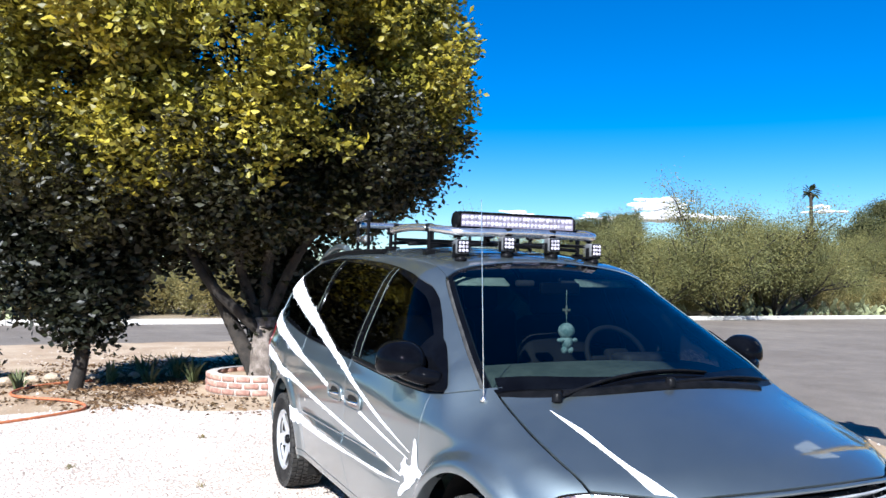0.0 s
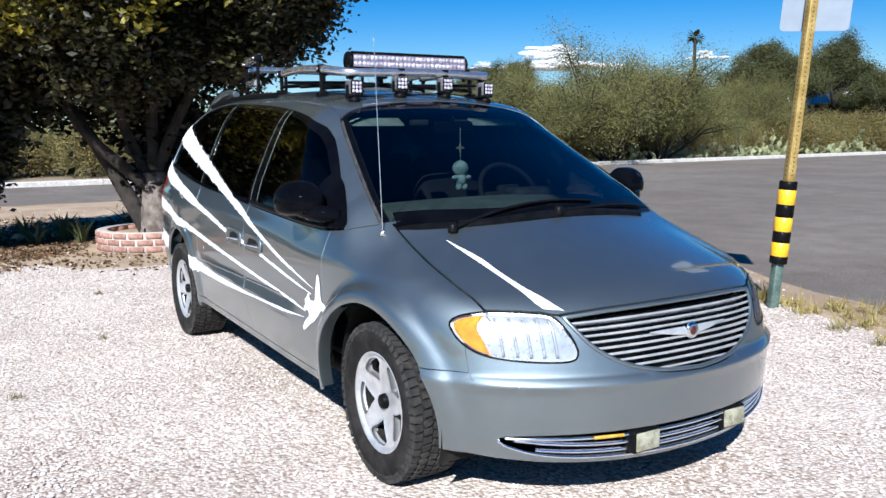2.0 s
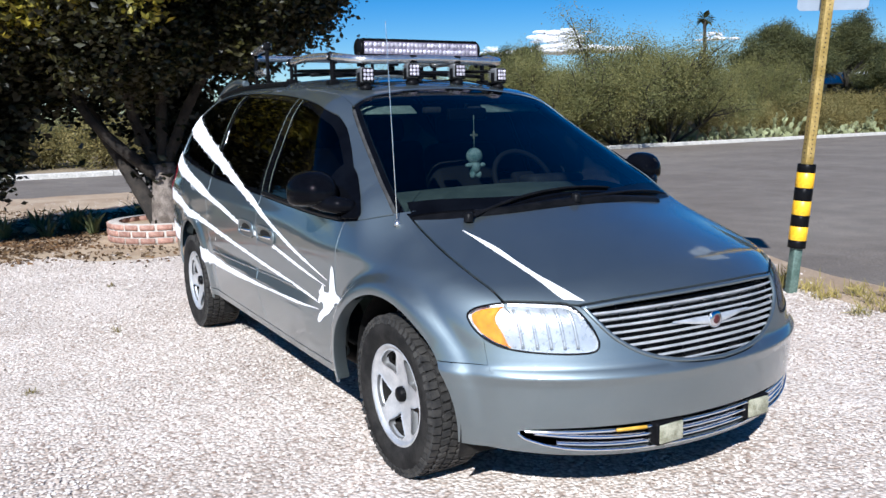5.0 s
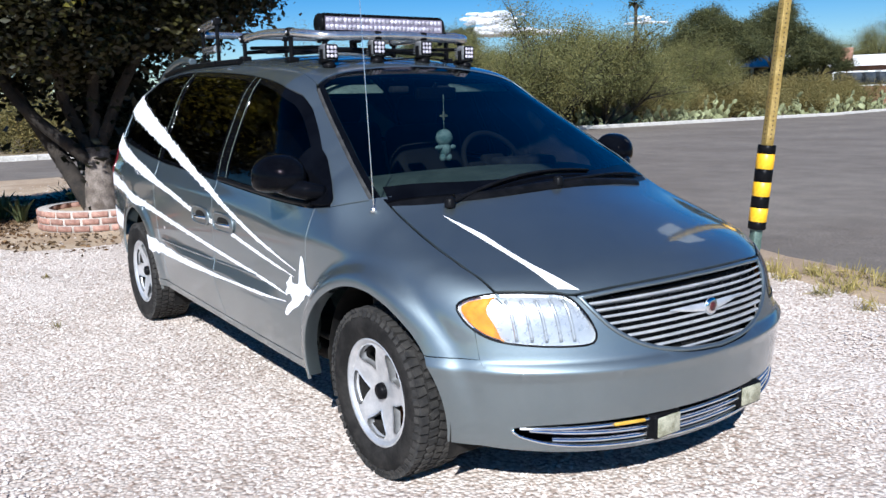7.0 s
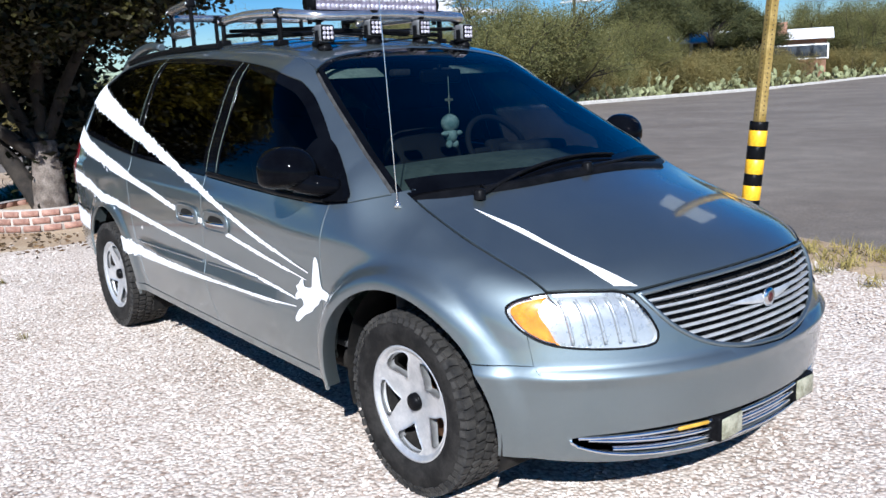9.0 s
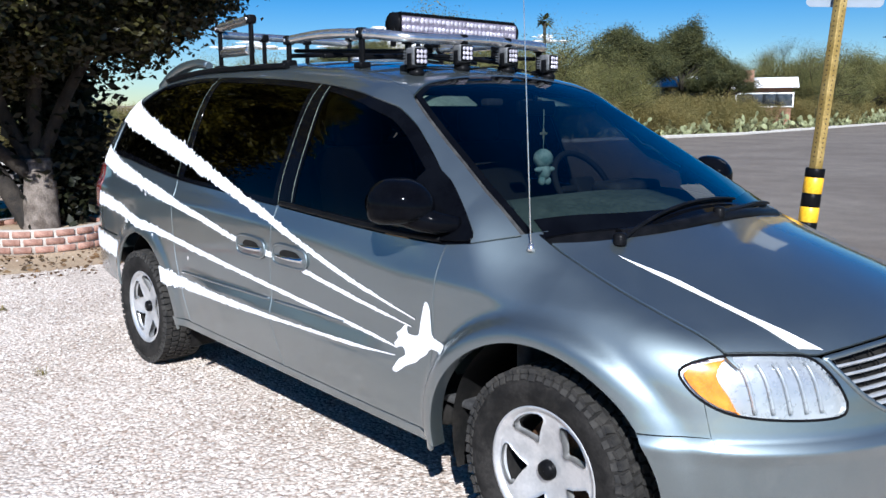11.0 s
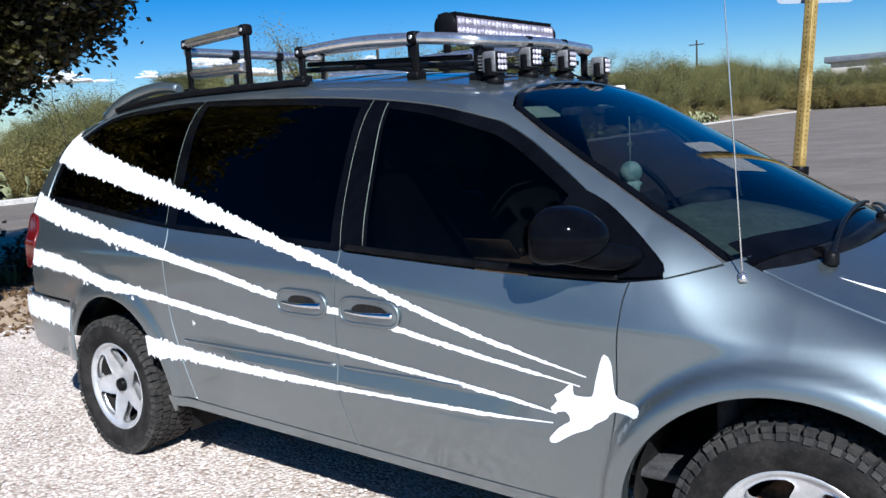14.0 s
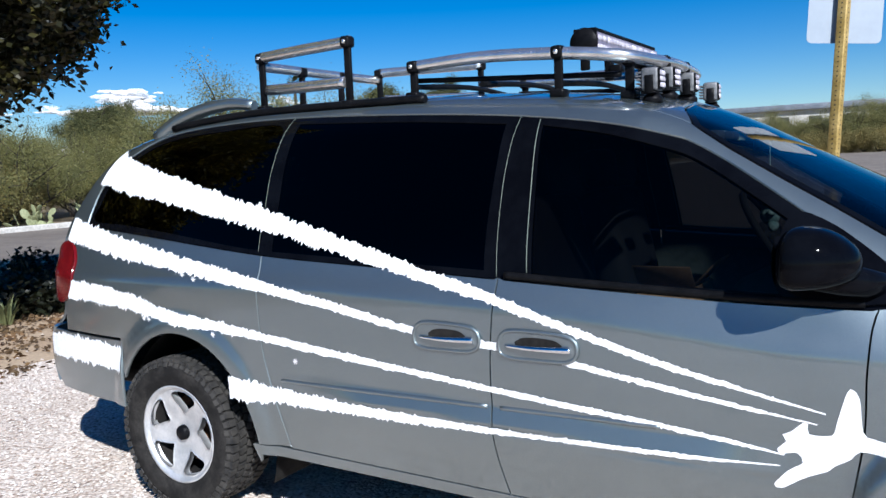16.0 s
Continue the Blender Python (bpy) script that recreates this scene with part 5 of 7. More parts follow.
for y in np.linspace(-0.355, 0.355, 28):
    for z in (-0.017, 0.017):
        d = lathe([(0.0135, 0.0), (0.0125, 0.003), (0.008, 0.005), (0.001, 0.006)], 10)
        bmesh.ops.transform(d, matrix=Matrix.Translation((0.0365, y, z)) @ Matrix.Rotation(-math.pi / 2, 4, "Z"), verts=d.verts)
        part("led_cup", d, LED, bar)
part("led_plate", box_bm((0.003, 0.74, 0.068), (0.0372, 0, 0)), surface("led_plate_grey", (0.20, 0.17, 0.22), (0.30, 0.26, 0.33), 30, 0.3, 0.3), bar, "bright reflector plate")
for y in (-0.20, 0.24):
    part("bracket", merge(box_bm((0.030, 0.035, 0.10), (0.02, y, -0.075), 0.006, 2), box_bm((0.05, 0.05, 0.03), (0.05, y, -0.085), 0.008, 2)), TRIM, bar, "black mounting bracket")

# four square pod lights on the roof edge
PODGREY = surface("grey_cast_housing", (0.10, 0.105, 0.11), (0.18, 0.18, 0.185), 30, 0.5, 0.4)
y_pod = (-0.445, -0.155, 0.135, 0.39)
pod = thing("pod_light", "small square work light with nine lenses", "work light", (-1.135, y_pod[0], roof_z(-1.135, 0.445)), 0, "work lights on the roof")
part("housing", box_bm((0.060, 0.076, 0.076), (0, 0, 0.072), 0.010, 3), PODGREY, pod, "grey cast housing")
for z in (0.048, 0.060, 0.072, 0.084, 0.096):
    part("fin", box_bm((0.022, 0.066, 0.005), (-0.036, 0, z)), PODGREY, pod)
part("bezel", box_bm((0.010, 0.070, 0.070), (0.029, 0, 0.072), 0.006, 2), TRIM, pod)
for dy in (-0.020, 0.0, 0.020):
    for dz in (-0.020, 0.0, 0.020):
        d = lathe([(0.0092, 0.0), (0.0085, 0.002), (0.005, 0.0035), (0.001, 0.004)], 10)
        bmesh.ops.transform(d, matrix=Matrix.Translation((0.0345, dy, 0.072 + dz)) @ Matrix.Rotation(-math.pi / 2, 4, "Z"), verts=d.verts)
        part("led_cup", d, LED, pod)
part("bracket", merge(box_bm((0.045, 0.085, 0.006), (0, 0, 0.028), 0.002, 1), box_bm((0.030, 0.005, 0.060), (0, 0.041, 0.055), 0.002, 1), box_bm((0.030, 0.005, 0.060), (0, -0.041, 0.055), 0.002, 1)), TRIM, pod, "black bracket")
part("magnet_foot", lathe([(0.001, -0.006), (0.032, -0.006), (0.034, 0.010), (0.024, 0.022), (0.012, 0.028), (0.001, 0.028)], 20, "z"), TRIM, pod, "round black magnet foot")
for y in y_pod[1:]:
    x = -1.13 - (0.03 if abs(y) < 0.3 else 0)
    copy_thing(pod, pose(x, y, roof_z(x, y), 0, 0, y * 18))
cable = thing("cable", "thin black cable on the roof", "cable")
part("wire", tube([(-1.19, y, roof_z(-1.19, y) + 0.008 + 0.01 * math.sin(9 * y)) for y in np.linspace(-0.44, 0.5, 20)], 0.004, 6), TRIM, cable)

# ---- the place ----
LEVEL = 0.030  # height of the gravel under the tyres


def ground_z(x, y):
    """Level round the van, with a low bank at the sign post and land that rises gently far off."""
    x, y = np.asarray(x, float), np.asarray(y, float)
    bank = 0.10 * np.exp(-((x + 0.9) / 3.5) ** 2 - ((y - 3.1) / 0.9) ** 2)
    far = 0.016 * np.maximum(y - 45, 0) * (1 / (1 + np.maximum(y - 45, 0) / 400)) + 0.010 * np.maximum(-x - 30, 0) * (1 / (1 + np.maximum(-x - 30, 0) / 300))
    rise = 2.0 * (1 - np.exp(-np.maximum(-x - 27.5, 0) / 9)) * np.clip((y - 18) / 25, 0, 1)
    return LEVEL + bank + far + rise


def sheet(name, poly, h, lift, mat, label, holes=(), rough=0.0):
    v2, f = fill(poly, holes, h)
    z = ground_z(v2[:, 0], v2[:, 1]) + lift
    if rough:
        z = z + np.array([rough * noise.noise((a * 1.7, b * 1.7, 3.1)) for a, b in v2])
    q = np.cross(np.column_stack((v2[f[:, 1]] - v2[f[:, 0]], np.zeros(len(f)))), np.column_stack((v2[f[:, 2]] - v2[f[:, 0]], np.zeros(len(f)))))
    f[q[:, 2] < 0] = f[q[:, 2] < 0][:, ::-1]
    ob = part(name, mesh_of(name, np.column_stack((v2, z)), f), mat, None)
    return tagged(ob, label, "ground", kind="structure")


def gravel_material():
    m, nt, b = material("pale_gravel", 0.95)
    tc = nt.nodes.new("ShaderNodeTexCoord")
    vo = nt.nodes.new("ShaderNodeTexVoronoi")
    vo.inputs["Scale"].default_value = 55
    nt.links.new(tc.outputs["Object"], vo.inputs["Vector"])
    stone = ramp(nt, vo.outputs["Color"], ((0.0, (0.340, 0.259, 0.205)), (0.22, (0.555, 0.475, 0.412)), (0.5, (0.653, 0.588, 0.531)), (1.0, (0.751, 0.700, 0.650)))).outputs[0]
    # darker towards each stone's edge: shade between stones put into the colour
    gap = ramp(nt, vo.outputs["Distance"], ((0.40, (1, 1, 1)), (0.95, (0.50, 0.44, 0.40)))).outputs[0]
    c = mix(nt, 1.0, stone, gap, "MULTIPLY")
    big = ramp(nt, noise_node(nt, 0.8).outputs[0], ((0.35, (0.84, 0.80, 0.76)), (0.65, (1.08, 1.06, 1.04)))).outputs[0]
    nt.links.new(mix(nt, 1.0, c, big, "MULTIPLY"), b.inputs["Base Color"])
    inv = nt.nodes.new("ShaderNodeMath")
    inv.operation, inv.inputs[0].default_value = "SUBTRACT", 1.0
    nt.links.new(vo.outputs["Distance"], inv.inputs[1])
    bump(nt, b, inv.outputs[0], 0.7, 0.012)
    return m


def asphalt_material():
    m, nt, b = material("worn_asphalt", 0.85)
    n1, n2, n3 = noise_node(nt, 0.35), noise_node(nt, 60.0, 3.0), noise_node(nt, 2.2)
    c = ramp(nt, n1.outputs[0], ((0.38, (0.138, 0.113, 0.090)), (0.62, (0.185, 0.157, 0.128)))).outputs[0]
    c = mix(nt, 1.0, c, ramp(nt, n2.outputs[0], ((0.35, (0.65, 0.65, 0.65)), (0.68, (1.4, 1.4, 1.38)))).outputs[0], "MULTIPLY")
    c = mix(nt, 1.0, c, ramp(nt, n3.outputs[0], ((0.35, (0.86, 0.86, 0.86)), (0.65, (1.1, 1.1, 1.1)))).outputs[0], "MULTIPLY")
    nt.links.new(c, b.inputs["Base Color"])
    bump(nt, b, n2.outputs[0], 0.5, 0.006)
    return m


GRAVEL, ASPHALT = gravel_material(), asphalt_material()
DIRT = surface("sandy_dirt", (0.345, 0.243, 0.153), (0.447, 0.341, 0.232), 1.3, 0.95, fine=30, relief=0.5, depth=0.02)
DESERT = surface("desert_floor", (0.196, 0.149, 0.090), (0.290, 0.228, 0.149), 0.5, 0.95, fine=25, relief=0.5, depth=0.03)
CONCRETE = surface("kerb_concrete", (0.432, 0.408, 0.369), (0.534, 0.510, 0.471), 2.0, 0.85)

# the ground: one sheet to the horizon
u = np.linspace(-1, 1, 130)
g = np.sinh(u * 6.2) / math.sinh(6.2) * 2600
gx, gy = np.meshgrid(g - 8, g + 6)
gz = ground_z(gx, gy) - 0.035
n = len(g)
tagged(part("ground", mesh_of("ground", np.column_stack((gx.ravel(), gy.ravel(), gz.ravel())), [(j * n + i, j * n + i + 1, (j + 1) * n + i + 1, (j + 1) * n + i) for j in range(n - 1) for i in range(n - 1)]), DESERT, None),
       "dry tan desert ground", "ground", kind="structure")

KERB_X = -23.2
yard_edge = smooth_line([(14, -1.2), (6, 1.4), (2.5, 2.75), (-0.9, 3.80), (-2.5, 4.6), (-6.0, 6.6), (-10.5, 8.2), (-14.2, 7.2), (-16.0, 4.2), (-16.6, 0.0), (-16.3, -8), (-15.8, -20)], 0.4)
road_poly = join(yard_edge, straight((-15.8, -20), (-15.8, -70), 2.0), straight((-15.8, -70), (KERB_X, -70), 2.0), straight((KERB_X, -70), (KERB_X - 2.1, 112), 1.0),
                 straight((KERB_X - 2.1, 112), (60, 112), 4.0), straight((60, 112), (60, -12), 4.0), straight((60, -12), (14, -1.2), 2.0))
sheet("road", road_poly, 1.6, -0.012, ASPHALT, "grey worn asphalt street", rough=0.0)
DIRT_X = smooth_line([(-6.8, -9), (-6.95, -3.0), (-7.3, -1.6), (-6.5, -0.95), (-6.4, 0.5), (-5.6, 2.2), (-3.2, 3.5), (-1.2, 3.05), (0.6, 2.62), (3.0, 2.05)], 0.12)
gravel_poly = join(DIRT_X, straight((3.0, 2.05), (9, 0.3), 0.3), straight((9, 0.3), (9, -9), 0.4), straight((9, -9), (-6.8, -9), 0.4))
sheet("gravel_drive", gravel_poly, 0.22, 0.004, GRAVEL, "pale pinkish crushed gravel", rough=0.012)
inner = yard_edge[(yard_edge[:, 0] < 3.2) & (yard_edge[:, 1] > -9.2)]
dirt_poly = join(inner, straight((-16.3, -9), (-6.7, -9), 0.3), straight((-6.7, -9), (-6.7, -3), 0.3), DIRT_X[DIRT_X[:, 1] > -3.0] + (0.25, -0.2))
sheet("dirt_yard", dirt_poly, 0.3, -0.004, DIRT, "sandy brown dirt strip", rough=0.02)

# kerb on the far side of the street, in cast lengths
kerb_ys = np.arange(-40, 110, 3.0)
kerb = thing("kerb", "pale concrete kerb along the street", "kerb", kind="structure")
kerb_prof = [(0.0, -0.05), (0.0, 0.12), (-0.02, 0.15), (-0.22, 0.15), (-0.24, -0.05)]
for y in kerb_ys:
    x = KERB_X - 1.5 * max(0, (y + 70) / 130)
    bm = bmesh.new()
    a = [bm.verts.new((p, 0.0, q)) for p, q in kerb_prof]
    b = [bm.verts.new((p, 2.985, q)) for p, q in kerb_prof]
    for i in range(5):
        bm.faces.new((a[i], a[(i + 1) % 5], b[(i + 1) % 5], b[i]))
    bm.faces.new(a[::-1])
    bm.faces.new(b)
    bmesh.ops.recalc_face_normals(bm, faces=bm.faces)
    o = part("kerb_stone", bm, CONCRETE, kerb)
    o.matrix_basis = Matrix.Translation((x, y, float(ground_z(x, y)))) @ Matrix.Rotation(0.0115, 4, "Z")

# loose gravel
rng = np.random.default_rng(11)


def stones(name, pts, size, mat, label, flat=0.6, lift=0.0):
    n = len(pts)
    s = size * rng.uniform(0.5, 1.5, (n, 1))
    octa = np.array([(1, 0, 0), (0, 1, 0), (-1, 0, 0), (0, -1, 0), (0, 0, 1), (0, 0, -1)], float)
    v = octa[None] * s[:, None] * rng.uniform(0.6, 1.25, (n, 6, 1))
    a = rng.uniform(0, 6.28, n)
    tilt = rng.normal(0, 0.5, (n, 1))
    x, y, z = v[..., 0] * np.cos(a)[:, None] - v[..., 1] * np.sin(a)[:, None], v[..., 0] * np.sin(a)[:, None] + v[..., 1] * np.cos(a)[:, None], v[..., 2] * flat
    z = z + tilt * x * 0.4
    base = np.column_stack((pts, ground_z(pts[:, 0], pts[:, 1]) + lift))
    v = (np.stack((x, y, z), 2) + base[:, None]).reshape(-1, 3)
    tri = np.array([(0, 1, 4), (1, 2, 4), (2, 3, 4), (3, 0, 4), (1, 0, 5), (2, 1, 5), (3, 2, 5), (0, 3, 5)])[:4]
    t = (np.arange(n)[:, None, None] * 6 + tri[None]).reshape(-1)
    me = bpy.data.meshes.new(name)
    me.vertices.add(len(v))
    me.vertices.foreach_set("co", v.ravel())
    me.loops.add(len(t))
    me.loops.foreach_set("vertex_index", t)
    me.polygons.add(len(t) // 3)
    me.polygons.foreach_set("loop_start", np.arange(len(t) // 3) * 3)
    me.update()
    me.validate()
    return tagged(part(name, me, mat, None), label, "gravel", kind="stuff")


def stone_material():
    m, nt, b = material("gravel_stone", 0.9)
    g = nt.nodes.new("ShaderNodeNewGeometry")
    c = ramp(nt, g.outputs["Random Per Island"], ((0.0, (0.224, 0.158, 0.120)), (0.10, (0.449, 0.367, 0.310)), (0.25, (0.596, 0.500, 0.437)), (0.6, (0.673, 0.599, 0.540)), (1.0, (0.751, 0.708, 0.660)))).outputs[0]
    nt.links.new(mix(nt, 1.0, c, ramp(nt, noise_node(nt, 40.0).outputs[0], ((0.3, (0.85,) * 3), (0.7, (1.1,) * 3))).outputs[0], "MULTIPLY"), b.inputs["Base Color"])
    return m


STONE = stone_material()
pts = np.column_stack((rng.uniform(-7.3, 3.5, 150000), rng.uniform(-6.5, 3.2, 150000)))
pts = pts[inside(gravel_poly, pts)]
stones("loose_gravel", pts, 0.0085, STONE, "loose pale crushed stones", lift=0.006)
pts = np.column_stack((rng.uniform(-15, 3, 5000), rng.uniform(-9, 7, 5000)))
pts = pts[inside(dirt_poly, pts)]
stones("dirt_stones", pts, 0.014, STONE, "small stones lying on the dirt", lift=0.0)

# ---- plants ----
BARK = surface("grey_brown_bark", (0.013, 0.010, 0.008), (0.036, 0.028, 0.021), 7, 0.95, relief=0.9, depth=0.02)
PALE_BARK = surface("pale_peeling_bark", (0.10, 0.078, 0.062), (0.24, 0.20, 0.17), 9, 0.95, relief=0.9, depth=0.02)
LEAF_TREE = leaf_material("olive_tree_leaves", (0.080, 0.078, 0.013), (0.40, 0.335, 0.034))
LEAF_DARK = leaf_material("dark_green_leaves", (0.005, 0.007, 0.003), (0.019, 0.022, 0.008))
# darker copy of the tree's leaf colour: shade put into the lower crown
LEAF_SHADED = leaf_material("shaded_tree_leaves", (0.007, 0.008, 0.002), (0.047, 0.043, 0.007))
LEAF_MESQ = leaf_material("grey_green_mesquite", (0.095, 0.102, 0.036), (0.205, 0.196, 0.070), 0.7)
LEAF_BRUSH = leaf_material("yellow_green_brush", (0.118, 0.102, 0.031), (0.259, 0.212, 0.079), 0.7)
LEAF_PINE = leaf_material("pine_needles", (0.034, 0.045, 0.016), (0.125, 0.128, 0.045), 0.7)
PAD = surface("pale_cactus_pad", (0.133, 0.157, 0.071), (0.290, 0.298, 0.157), 6, 0.7, per_object=0.25)
AGAVE = leaf_material("grey_green_agave", (0.079, 0.094, 0.039), (0.235, 0.259, 0.126), 0.6)


def limb(parent, mat, start, end, r0, r1, bend, rnd, name="branch"):
    a, b = np.array(start, float), np.array(end, float)
    mids = [a + (b - a) * t + rnd.normal(0, bend, 3) * (1, 1, 0.4) for t in (0.33, 0.66)]
    return tube([a, *mids, b], (r0, r1), 10, step=0.12)


def crown_points(rnd, blobs, per, shell=0.55):
    """Clump centres near the skins of overlapping blobs (x, y, z, rx, ry, rz)."""
    out = []
    for x, y, z, rx, ry, rz in blobs:
        d = rnd.normal(0, 1, (per, 3))
        d /= np.linalg.norm(d, axis=1)[:, None]
        r = shell + (1 - shell) * rnd.random((per, 1)) ** 0.5
        lump = np.array([[1 + 0.22 * noise.noise((q[0] * 2.2 + x, q[1] * 2.2 + y, q[2] * 2.2 + z))] for q in d])
        out.append(d * r * lump * (rx, ry, rz) + (x, y, z))
    return np.concatenate(out)


rnd = np.random.default_rng(3)
TREE = (-8.2, 0.05)
tree = thing("yard_tree", "large bushy olive-green tree in a round brick planter", "tree", (*TREE, LEVEL))
part("trunk", tube([(0.1, -0.05, 0.0), (0.07, -0.03, 0.35), (0.02, 0.0, 0.75), (0, 0, 0.95)], (0.21, 0.15), 14, step=0.06), PALE_BARK, tree, "pale peeling trunk")
limbs = [limb(None, None, (0, 0, 0.70 + 0.05 * i), e, 0.085, 0.03, 0.10, rnd) for i, e in enumerate(((-0.4, -1.6, 2.9), (0.4, -0.9, 3.3), (-0.2, 0.3, 3.8), (0.4, 0.9, 3.2), (-0.9, 0.4, 3.0), (0.5, 0.1, 3.0)))]
limbs.append(limb(None, None, (0.05, -0.12, 0.20), (-0.30, -1.05, 2.1), 0.12, 0.055, 0.05, rnd))
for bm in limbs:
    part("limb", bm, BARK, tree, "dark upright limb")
blobs = []
for k in range(34):
    d = rnd.normal(0, 1, 3)
    d /= np.linalg.norm(d)
    blobs.append((0.1 + d[0] * 1.55, -0.55 + d[1] * 2.2, 4.35 + d[2] * 1.75, *(rnd.uniform(0.62, 0.95, 3) * (1, 1, 0.85))))
for k in range(120):
    d = rnd.normal(0, 1, 3)
    d /= np.linalg.norm(d)
    if d[0] > -0.35:
        blobs.append((0.15 + d[0] * 2.15, -0.55 + d[1] * 2.75, 4.35 + d[2] * 2.2, *(rnd.uniform(0.30, 0.48, 3) * (1, 1, 1.35))))
blobs += [(0.5, y, z, 0.75, 0.75, 0.6) for y, z in ((-2.9, 2.9), (-2.1, 2.5), (-1.2, 2.6), (-0.2, 2.7), (0.7, 2.6), (1.35, 2.95), (1.7, 3.4), (1.75, 4.0))]
blobs += [(0.2, y, z, 0.75, 0.70, 0.62) for y, z in ((1.9, 3.6), (2.15, 4.2), (2.2, 4.9), (1.9, 5.5), (1.6, 3.2), (2.1, 3.4), (1.75, 2.95), (1.2, 2.65), (0.7, 2.5), (2.2, 3.8))]
# clumps below this line take the leaf colour darkened as shade
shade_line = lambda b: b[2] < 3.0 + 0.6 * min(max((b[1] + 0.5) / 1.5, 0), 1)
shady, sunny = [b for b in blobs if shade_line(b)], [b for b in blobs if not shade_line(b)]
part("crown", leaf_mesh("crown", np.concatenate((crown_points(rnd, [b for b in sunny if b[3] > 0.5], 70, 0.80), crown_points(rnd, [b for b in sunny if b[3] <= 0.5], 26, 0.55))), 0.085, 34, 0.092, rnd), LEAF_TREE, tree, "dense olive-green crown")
part("lower_crown", leaf_mesh("lower_crown", crown_points(rnd, shady, 70, 0.70), 0.10, 32, 0.080, rnd), LEAF_SHADED, tree, "lower foliage in a darker leaf colour that stands for shade")
# near-black leaves in the core put the crown's inner shade into colour
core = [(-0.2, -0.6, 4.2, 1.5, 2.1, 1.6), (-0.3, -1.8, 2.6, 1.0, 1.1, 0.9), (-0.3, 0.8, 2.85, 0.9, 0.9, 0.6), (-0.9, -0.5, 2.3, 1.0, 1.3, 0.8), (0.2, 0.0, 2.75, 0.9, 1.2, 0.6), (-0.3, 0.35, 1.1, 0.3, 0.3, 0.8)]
part("inner_crown", leaf_mesh("inner_crown", crown_points(rnd, core, 340, 0.2), 0.20, 22, 0.12, rnd), LEAF_DARK, tree, "inner foliage darkened to hold the crown's shade")

side_tree = thing("shade_tree", "dark drooping leafy bush beside the brick planter", "tree", (-8.9, -2.25, LEVEL))
part("trunk", merge(tube([(0, 0, -0.05), (0.05, 0.1, 0.7), (0, 0.05, 1.6)], (0.10, 0.06), 12), *[limb(None, None, (0, 0, 0.8), e, 0.05, 0.02, 0.1, rnd) for e in ((0.3, -0.6, 2.4), (0.2, 0.6, 2.4), (-0.4, 0.2, 2.9))]), BARK, side_tree)
blobs2 = [(0.1, 0.0, 2.4, 0.8, 1.0, 0.9), (0.1, -0.5, 1.7, 0.6, 0.6, 0.7), (0.2, 0.3, 1.6, 0.55, 0.55, 0.6), (0.2, 0.1, 1.05, 0.35, 0.4, 0.45), (-0.1, -1.0, 2.6, 0.8, 0.8, 0.8), (-0.4, 0.3, 2.9, 0.9, 1.0, 0.8)]
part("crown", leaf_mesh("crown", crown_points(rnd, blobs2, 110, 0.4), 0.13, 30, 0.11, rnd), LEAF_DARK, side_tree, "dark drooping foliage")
low_bush = thing("low_bush", "dark low leafy shrub on the dirt", "bush", (-10.2, -4.6, LEVEL))
part("trunk", tube([(0, 0, -0.05), (0.05, 0.05, 0.5)], (0.05, 0.03), 8), BARK, low_bush)
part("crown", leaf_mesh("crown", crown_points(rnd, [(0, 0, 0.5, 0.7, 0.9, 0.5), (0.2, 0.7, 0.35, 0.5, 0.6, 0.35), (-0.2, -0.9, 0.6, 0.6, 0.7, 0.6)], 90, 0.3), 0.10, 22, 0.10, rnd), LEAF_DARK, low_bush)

# brick planter round the tree: two courses of bricks with a lip
planter = thing("brick_planter", "round planter of pinkish bricks with pale mortar", "planter", (*TREE, LEVEL))
BRICK = surface("pink_brick", (0.290, 0.149, 0.110), (0.400, 0.235, 0.181), 10, 0.9, per_object=0.22)
MORTAR = surface("pale_mortar", (0.393, 0.345, 0.298), (0.487, 0.440, 0.393), 12, 0.95)
R = 0.68
part("mortar_ring", lathe([(R - 0.07, -0.05), (R + 0.055, -0.05), (R + 0.055, 0.245), (R - 0.07, 0.245)], 64, "z"), MORTAR, planter, "pale mortar ring")
brick_bm = box_bm((0.14, 0.178, 0.064), (0, 0, 0), 0.006, 1)
bme = bpy.data.meshes.new("brick")
brick_bm.to_mesh(bme)
brick_bm.free()
bme.materials.append(BRICK)
for course in range(3):
    n = 22
    for i in range(n):
        a = 2 * math.pi * (i + 0.5 * (course % 2)) / n
        o = new("brick", bme)
        o.parent = planter
        o.matrix_basis = Matrix.Rotation(a, 4, "Z") @ Matrix.Translation((R, 0, 0.045 + course * 0.082)) @ Matrix.Rotation(random.uniform(-0.02, 0.02), 4, "Z")
part("soil", lathe([(0.001, 0.20), (R - 0.05, 0.18)], 40, "z"), DIRT, planter, "dry soil")


